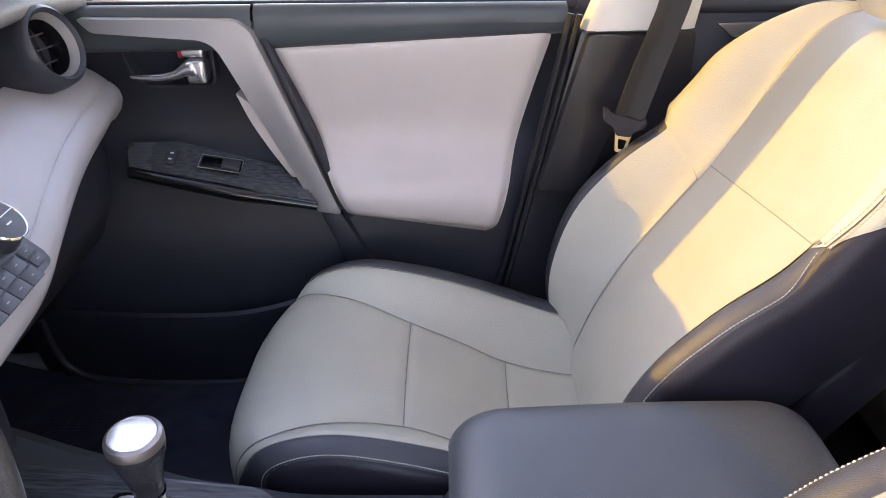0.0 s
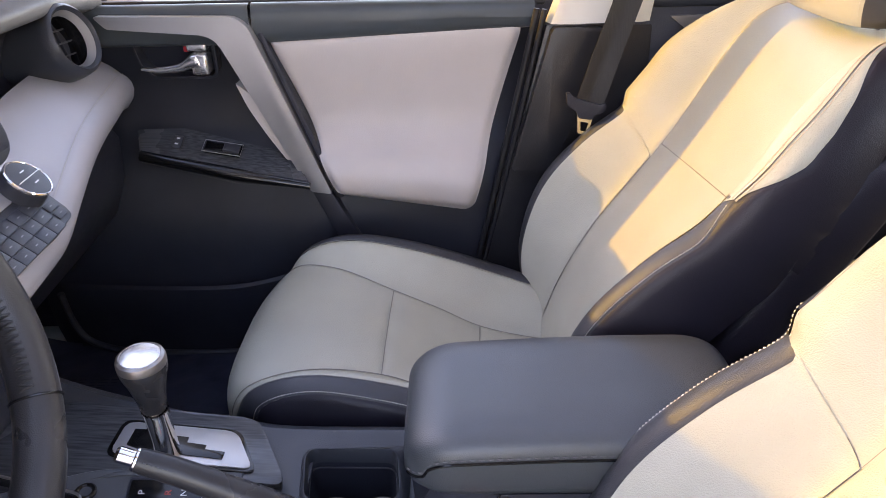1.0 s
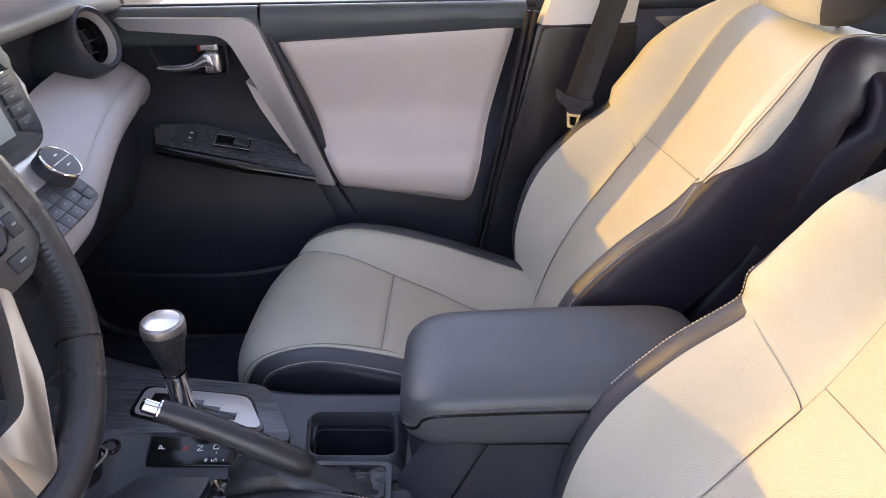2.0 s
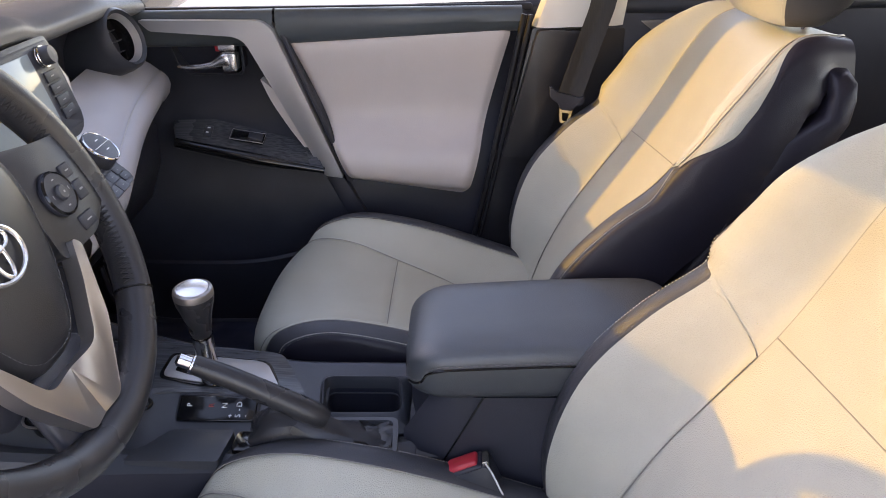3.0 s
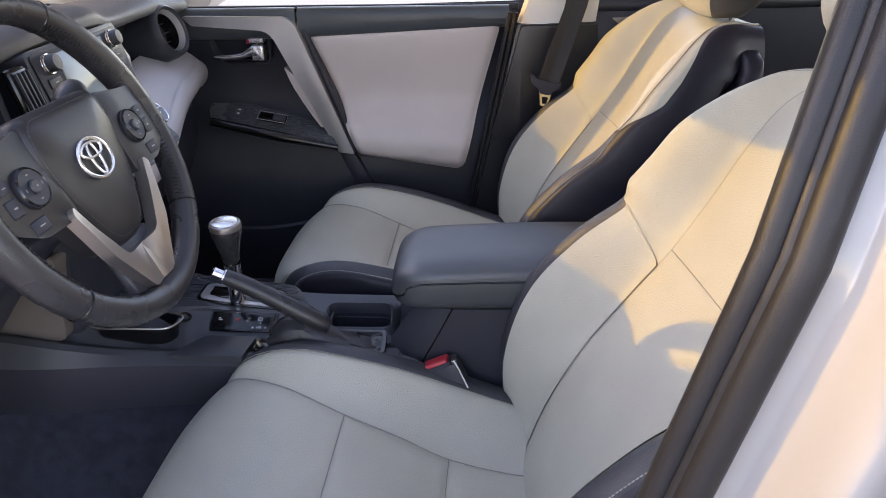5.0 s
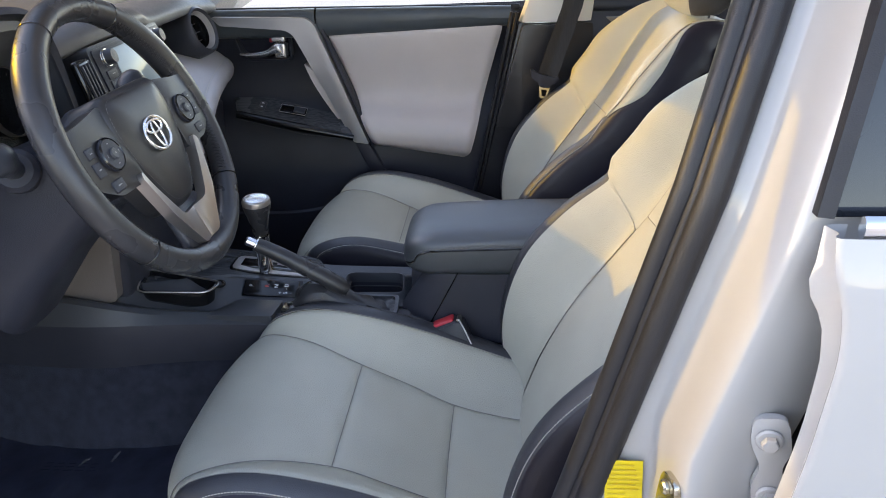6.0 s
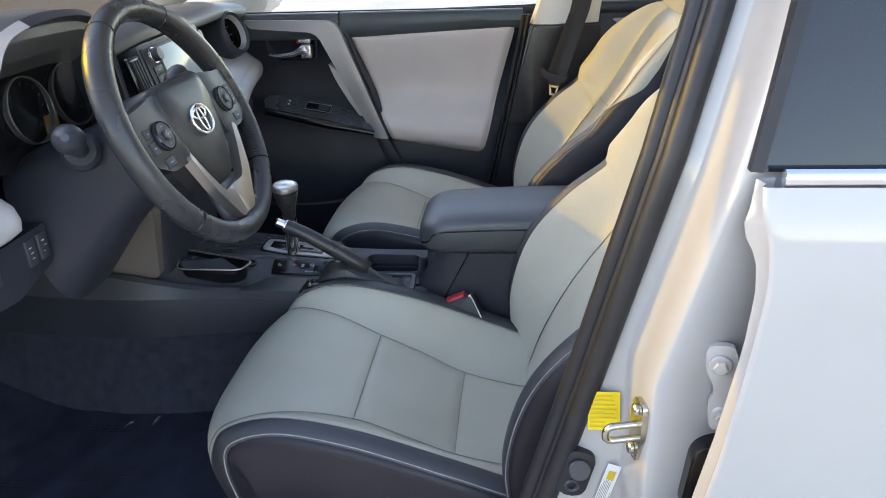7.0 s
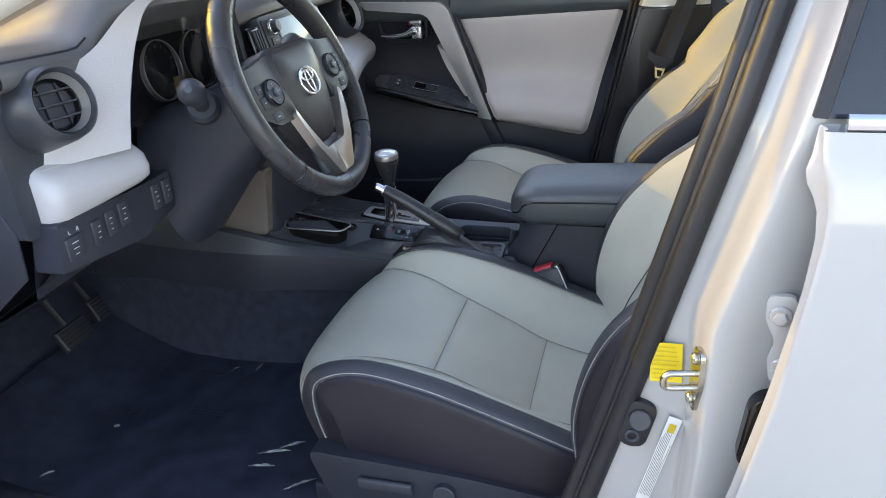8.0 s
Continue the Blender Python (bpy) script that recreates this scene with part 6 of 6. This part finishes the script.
    cover = put("instrument_glass", grid([[(-0.452 + 0.02 * t, y, 1.06 + 0.15 * t) for y in np.linspace(-0.52, -0.25, 6)] for t in np.linspace(0, 1, 5)]), GLASS, face)
    cover.visible_shadow = False
    # knee panel below the column
    rows = [[(x, y, z) for y in (-0.70, -0.55, -0.4, -0.22)] for x, z in ((-0.46, 0.985), (-0.46, 0.93), (-0.50, 0.89), (-0.64, 0.80), (-0.86, 0.66), (-0.90, 0.70))]
    put("knee_panel", grid(rows), PLASTIC, label="dark knee panel", sharp=50)
    pts = rounded([(-0.600, 0.722), (-0.455, 0.730), (-0.440, 0.88), (-0.56, 0.84)], 0.015)
    put("stack_cover", prism(pts, -0.150, -0.112, "y", 0.006), GREY_PLASTIC, label="grey-brown plastic side of the centre stack")
    # centre stack: screen unit
    m = Matrix.Translation((-0.405, 0.010, 1.118)) @ Matrix.Rotation(radians(3.5), 4, "Z") @ Matrix.Rotation(radians(-14), 4, "Y")
    pts = rounded([(-0.150, 0.062), (0.150, 0.062), (0.146, -0.060), (0.120, -0.072), (-0.120, -0.072), (-0.146, -0.060)], 0.012)
    unit = put("head_unit", prism(pts, -0.06, 0.0, "x", 0.004, m=m), SOFT, label="black screen unit with buttons and knobs")
    put("unit_bezel", prism(rounded([(-0.142, 0.056), (0.142, 0.056), (0.138, -0.060), (-0.138, -0.060)], 0.008), -0.002, 0.003, "x", 0.001, m=m), PLASTIC, unit)
    put("screen", box(0.002, 0.0045, -0.078, 0.078, -0.045, 0.048, 0.001, m=m), SCREEN, unit, "screen with its reflection painted as a pale colour")
    for s in (-1, 1):
        put("knob", revolve([(0.013, 0.0), (0.0125, 0.014), (0.011, 0.017), (0.0005, 0.0175)], m @ Vector((0.003, s * 0.108, 0.038)), m.to_3x3() @ Vector((1, 0, 0)), 26), SOFT, unit, "black knob")
        put("knob_ring", disc(m @ Vector((0.006, s * 0.108, 0.038)), m.to_3x3() @ Vector((1, 0, 0)), 0.0145, 0.005, 26, inner=0.0125), CHROME, unit)
        for k in range(4):
            z = 0.012 - 0.0165 * k
            b = put("unit_key", box(0.002, 0.0055, s * 0.092 if s > 0 else -0.126, 0.126 if s > 0 else -0.092, z - 0.007, z + 0.007, 0.001, m=m), PLASTIC, unit)
            put("key_mark", bar(m @ Vector((0.0056, s * 0.108, z)), m.to_3x3() @ Vector((0, 1, 0)), m.to_3x3() @ Vector((1, 0, 0)), 0.009, 0.0013), SYMBOL, b)
    put("unit_side_trim", sweep([m @ Vector((-0.012, 0.150, 0.05)), m @ Vector((0.0, 0.151, 0.0)), m @ Vector((-0.01, 0.147, -0.055))], 0.003, 8), SILVER, unit)
    for s in (-1, 1):
        v = put("centre_vent", box(-0.01, 0.004, s * 0.180 - 0.022, s * 0.180 + 0.022, -0.055, 0.050, 0.006, m=m), GLOSS, unit, "slim upright centre vent") if s < 0 else None
        if v:
            for k in range(4):
                put("vent_vane", box(0.002, 0.008, s * 0.180 - 0.016 + 0.010 * k, s * 0.180 - 0.013 + 0.010 * k, -0.048, 0.042, 0.001, m=m), SOFT, v)
    bm = box(-0.06, 0.012, -0.075, 0.075, -0.006, 0.006, 0.004, m=Matrix.Translation((-0.49, 0.0, 1.212)) @ Matrix.Rotation(radians(-8), 4, "Y"))
    put("clock_panel", bm, GLOSS, label="small glossy clock panel")
    put("clock_marks", bar((-0.476, -0.02, 1.2195), (0, 1, 0), (0.1, 0, 1), 0.04, 0.012), GREY_PLASTIC)
    # heater panel
    m = Matrix.Translation((-0.358, 0.020, 1.008)) @ Matrix.Rotation(radians(3.5), 4, "Z") @ Matrix.Rotation(radians(-48), 4, "Y")
    heat = put("heater_panel", prism(rounded([(-0.118, 0.050), (0.114, 0.050), (0.104, -0.042), (-0.110, -0.044)], 0.012), -0.03, 0.004, "x", 0.003, m=m), SOFT, label="grey heater control panel with round dials")
    put("heater_strip", prism(rounded([(-0.124, 0.050), (0.118, 0.050), (0.06, 0.012), (-0.06, 0.012)], 0.01), 0.003, 0.0055, "x", 0.001, m=m), SILVER, heat, "pale silver display strip")
    for s in (-1, 1):
        c = m @ Vector((0.005, s * 0.083, 0.016))
        nn = m.to_3x3() @ Vector((1, 0, 0))
        put("heater_dial", revolve([(0.027, 0.0), (0.0262, 0.016), (0.0245, 0.0205), (0.0005, 0.0215)], c, nn, 36), SOFT, heat, "black round heater dial")
        put("dial_rim", disc(c + nn * 0.0185, nn, 0.0272, 0.005, 36, inner=0.0245), CHROME, heat, "bright dial rim")
        bm = bmesh.new()
        for k in (-1, 1):
            bar(c + nn * 0.022 + m.to_3x3() @ Vector((0, 0, k * 0.009)), m.to_3x3() @ Vector((0, 1, 0)), nn, 0.009, 0.0016, bm=bm)
        bar(c + nn * 0.0218, m.to_3x3() @ Vector((0, 1, 0)), nn, 0.046, 0.001, bm=bm)
        put("dial_marks", bm, MARK, heat)
    for r in range(3):
        for k in range(6):
            y, z = -0.062 + 0.0248 * k + (0.0 if r else 0.0), -0.004 - 0.0165 * r
            b = put("heater_key", box(0.003, 0.0055, y - 0.0119, y + 0.0119, z - 0.0078, z + 0.0078, 0.0008, m=m), SOFT, heat)
            put("key_mark", bar(m @ Vector((0.0056, y, z)), m.to_3x3() @ Vector((0, 1, 0)), m.to_3x3() @ Vector((1, 0, 0)), 0.0050, 0.0010), SYMBOL, b)
    for s in (-1, 1):
        for r in range(2):
            y, z = s * 0.088, -0.018 - 0.0125 * r
            b = put("heater_key", box(0.003, 0.0055, y - 0.0100, y + 0.0100, z - 0.0056, z + 0.0056, 0.0008, m=m), SOFT, heat)
            put("key_mark", bar(m @ Vector((0.0056, y, z)), m.to_3x3() @ Vector((0, 1, 0)), m.to_3x3() @ Vector((1, 0, 0)), 0.0050, 0.0010), SYMBOL, b)
    put("stack_core", box(-0.62, -0.44, -0.13, 0.14, 0.72, 1.09, 0.02), PLASTIC)
    # glove box
    rows = [[(x + shift(y), y, z) for y in np.linspace(0.17, 0.66, 10)] for x, z in ((-0.50, 0.93), (-0.478, 0.90), (-0.485, 0.82), (-0.52, 0.74), (-0.60, 0.70), (-0.75, 0.70))]
    put("glove_box", grid(rows), PLASTIC, label="dark glove box lid", sharp=60)


dashboard()

# interior mirror on the windscreen
mir = thing("rear_view_mirror", "black interior rear-view mirror on the windscreen", "mirror", at=(-0.16, -0.008, 1.412))
m = Matrix.Rotation(radians(-9), 4, "X") @ Matrix.Rotation(radians(8), 4, "Z") @ Matrix.Rotation(radians(6), 4, "Y")
part("mirror_housing", prism(rounded([(-0.13, 0.032), (0.13, 0.032), (0.12, -0.040), (-0.12, -0.040)], 0.02), -0.02, 0.008, "x", 0.006, m=m), SOFT, mir)
part("mirror_glass", prism(rounded([(-0.122, 0.026), (0.122, 0.026), (0.113, -0.034), (-0.113, -0.034)], 0.016), 0.008, 0.0095, "x", 0.0005, m=m), CHROME, mir, "mirror glass")
# unseen block over the mirror, added to make its shadow taller
part("shadow_box", box(-0.07, -0.005, -0.085, 0.085, 0.030, 0.090, 0.015), SOFT, mir, "unseen black box above the mirror, added to extend its shadow")
part("mirror_arm", sweep([(-0.01, 0, 0), (-0.02, -0.02, 0.05), (-0.03, -0.03, 0.07)], 0.009, 10), SOFT, mir)

# unseen visor, folded up below the roof's front edge, added to shade the seat
visor = thing("added_visor", "unseen cream visor added to shade the driver's seat top", "sun visor", at=(-0.05, -0.328, 1.464))
part("visor_pad", prism(rounded([(-0.10, 0.185), (0.05, 0.185), (0.05, -0.185), (-0.10, -0.185)], 0.03), -0.012, 0.012, "z", 0.008, 3, m=Matrix.Rotation(radians(-14), 4, "Y")), CREAM, visor)
part("visor_rod", sweep([(0.055, -0.20, -0.01), (0.05, 0.0, -0.01), (0.055, 0.20, 0.0)], 0.005, 8), SOFT, visor)

# outside mirror seen through the passenger window
om = thing("door_mirror", "dark housing of the passenger's outside mirror", "mirror", at=(-0.62, 0.86, 1.10))
part("mirror_housing", loft([[(0.02 + 0.10 * math.cos(q) * f, y, 0.055 + 0.065 * math.sin(q) * f) for q in (2 * math.pi * k / 20 for k in range(20))] for y, f in ((0.0, 0.5), (0.03, 0.9), (0.09, 1.0), (0.17, 0.95), (0.20, 0.6))]), PAINT, om)
part("mirror_foot", sweep([(0.02, -0.06, 0.01), (0.02, 0.05, 0.03)], 0.022, 10), RUBBER, om)


# ---- floor mats under plastic film, pedals ----
def mat(y0, y1, x0, x1, label, folds):
    root = thing("floor_mat", label, "floor mat", "floor mats", at=((x0 + x1) / 2, (y0 + y1) / 2, FLOOR))
    rows = []
    for x in np.linspace(x0, x1, 60):
        row = []
        for y in np.linspace(y0, y1, 50):
            z = 0.012 + 0.004 * noise.noise((x * 9, y * 9, 0)) + 0.0035 * noise.noise((x * 26, y * 22, 4)) + 0.07 * max(0, (x0 + 0.22 - x) / 0.22) ** 1.5
            row.append((x - (x0 + x1) / 2, y - (y0 + y1) / 2, z))
        rows.append(row)
    film = part("protective_film", grid(rows), FILM, root, "crinkled clear film over the mat")
    part("mat_body", box(x0 - (x0 + x1) / 2 + 0.2, (x1 - x0) / 2, -(y1 - y0) / 2, (y1 - y0) / 2, 0.0, 0.006, 0.002), CARPET, root)
    bm = bmesh.new()
    rng = random.Random(int(y0 * 100))
    for k in range(4):
        cx, cy = rng.uniform(-0.2, 0.22), rng.uniform(-0.17, 0.17)
        for j in range(3):
            for w in range(5):
                bar((cx + 0.022 * w, cy + 0.009 * j, 0.0205), (1, 0.1, 0), (0, 0, 1), rng.uniform(0.010, 0.018), 0.003, bm=bm)
    for wx, wy, turn, size in folds:
        cx, cy = wx - (x0 + x1) / 2, wy - (y0 + y1) / 2
        ridge = []
        for i in range(9):
            a = (i - 4) * size / 8
            ridge.append([(cx + a * math.cos(turn) + d * math.sin(turn) + rng.uniform(-0.002, 0.002), cy + a * math.sin(turn) - d * math.cos(turn), 0.016 + h * (1 - (i - 4) ** 2 / 17)) for d, h in ((-0.0022, 0), (-0.0005, rng.uniform(0.002, 0.006)), (0.0005, rng.uniform(0.002, 0.006)), (0.002, 0))])
        part("film_fold", grid(ridge), FOLD, film, "glinting fold of clear film")
    tagged(part("film_print", bm, CARPET, film, "unreadable dark print on the film"), kind="stuff")
    return root


mat(-0.66, -0.16, -0.92, -0.20, "black floor mat under crinkled plastic film, before the driver's seat", ((-0.544, -0.238, 1.2, 0.026), (-0.492, -0.222, 1.5, 0.03), (-0.68, -0.47, 0.4, 0.012), (-0.325, -0.48, 0.35, 0.06), (-0.300, -0.455, 0.6, 0.05), (-0.24, -0.55, 0.7, 0.06), (-0.33, -0.52, 0.2, 0.05), (-0.72, -0.62, 0.9, 0.03)))
mat(0.18, 0.66, -0.92, -0.20, "black floor mat under crinkled plastic film, before the passenger seat", ((-0.30, 0.30, 0.5, 0.035), (-0.27, 0.33, 0.9, 0.03), (-0.25, 0.29, 0.2, 0.03), (-0.42, 0.35, 1.3, 0.02), (-0.36, 0.27, 0.6, 0.02)))


def pedal(name, label, c, w, h, ry):
    root = thing(name, label, "pedal", "pedals", at=c)
    m = Matrix.Rotation(radians(ry), 4, "Y")
    pad = part("pedal_pad", box(-0.008, 0.008, -w / 2, w / 2, -h / 2, h / 2, 0.006, m=m), RUBBER, root)
    for k in range(6):
        z = -h / 2 + h * (k + 0.5) / 6
        part("pedal_rib", box(0.008, 0.011, -w / 2 + 0.006, w / 2 - 0.006, z - h * 0.025, z + h * 0.025, 0.001, m=m), SOFT, pad)
    part("pedal_arm", sweep([(-0.005, 0, 0), (-0.07, 0.0, 0.10), (-0.12, 0, 0.28)], 0.007, 8), RUBBER, root)


pedal("brake_pedal", "dark ribbed rubber brake pedal", (-0.80, -0.39, 0.592), 0.085, 0.050, -30)
pedal("accelerator_pedal", "dark ribbed accelerator pedal", (-0.86, -0.25, 0.570), 0.045, 0.055, -25)


# ---- the driver's door, swung wide open ----
def open_door():
    at = (-0.93, -0.80, 0.42)
    root = thing("driver_door", "driver's door swung wide open, pale pad on black lining", "car door", at=at)
    pts = rounded([(0.0, 0.0), (1.02, 0.0), (1.16, 0.66), (0.0, 0.70)], 0.03)
    part("door_skin", prism(pts, -0.07, -0.04, "y", 0.008), PAINT, root, "silver white outer skin")
    part("door_lining", prism(rounded([(0.05, 0.05), (1.0, 0.05), (1.12, 0.65), (0.05, 0.68)], 0.04), -0.038, 0.03, "y", 0.015, 3), PLASTIC, root, "black plastic lining")
    part("door_pad", prism(rounded([(0.62, 0.30), (0.98, 0.28), (1.08, 0.60), (0.50, 0.62)], 0.03), 0.03, 0.05, "y", 0.01, 3), DOOR_PAD, root, "beige vinyl pad")
    part("window_frame", sweep([(0.02, -0.05, 0.70), (0.52, 0.05, 1.06), (1.0, 0.07, 1.13), (1.22, 0.06, 1.10), (1.16, -0.03, 0.66)], 0.02, 8), RUBBER, root, "black window frame")
    root.matrix_basis = Matrix.Translation(at) @ Matrix.Rotation(radians(-66), 4, "Z")


open_door()
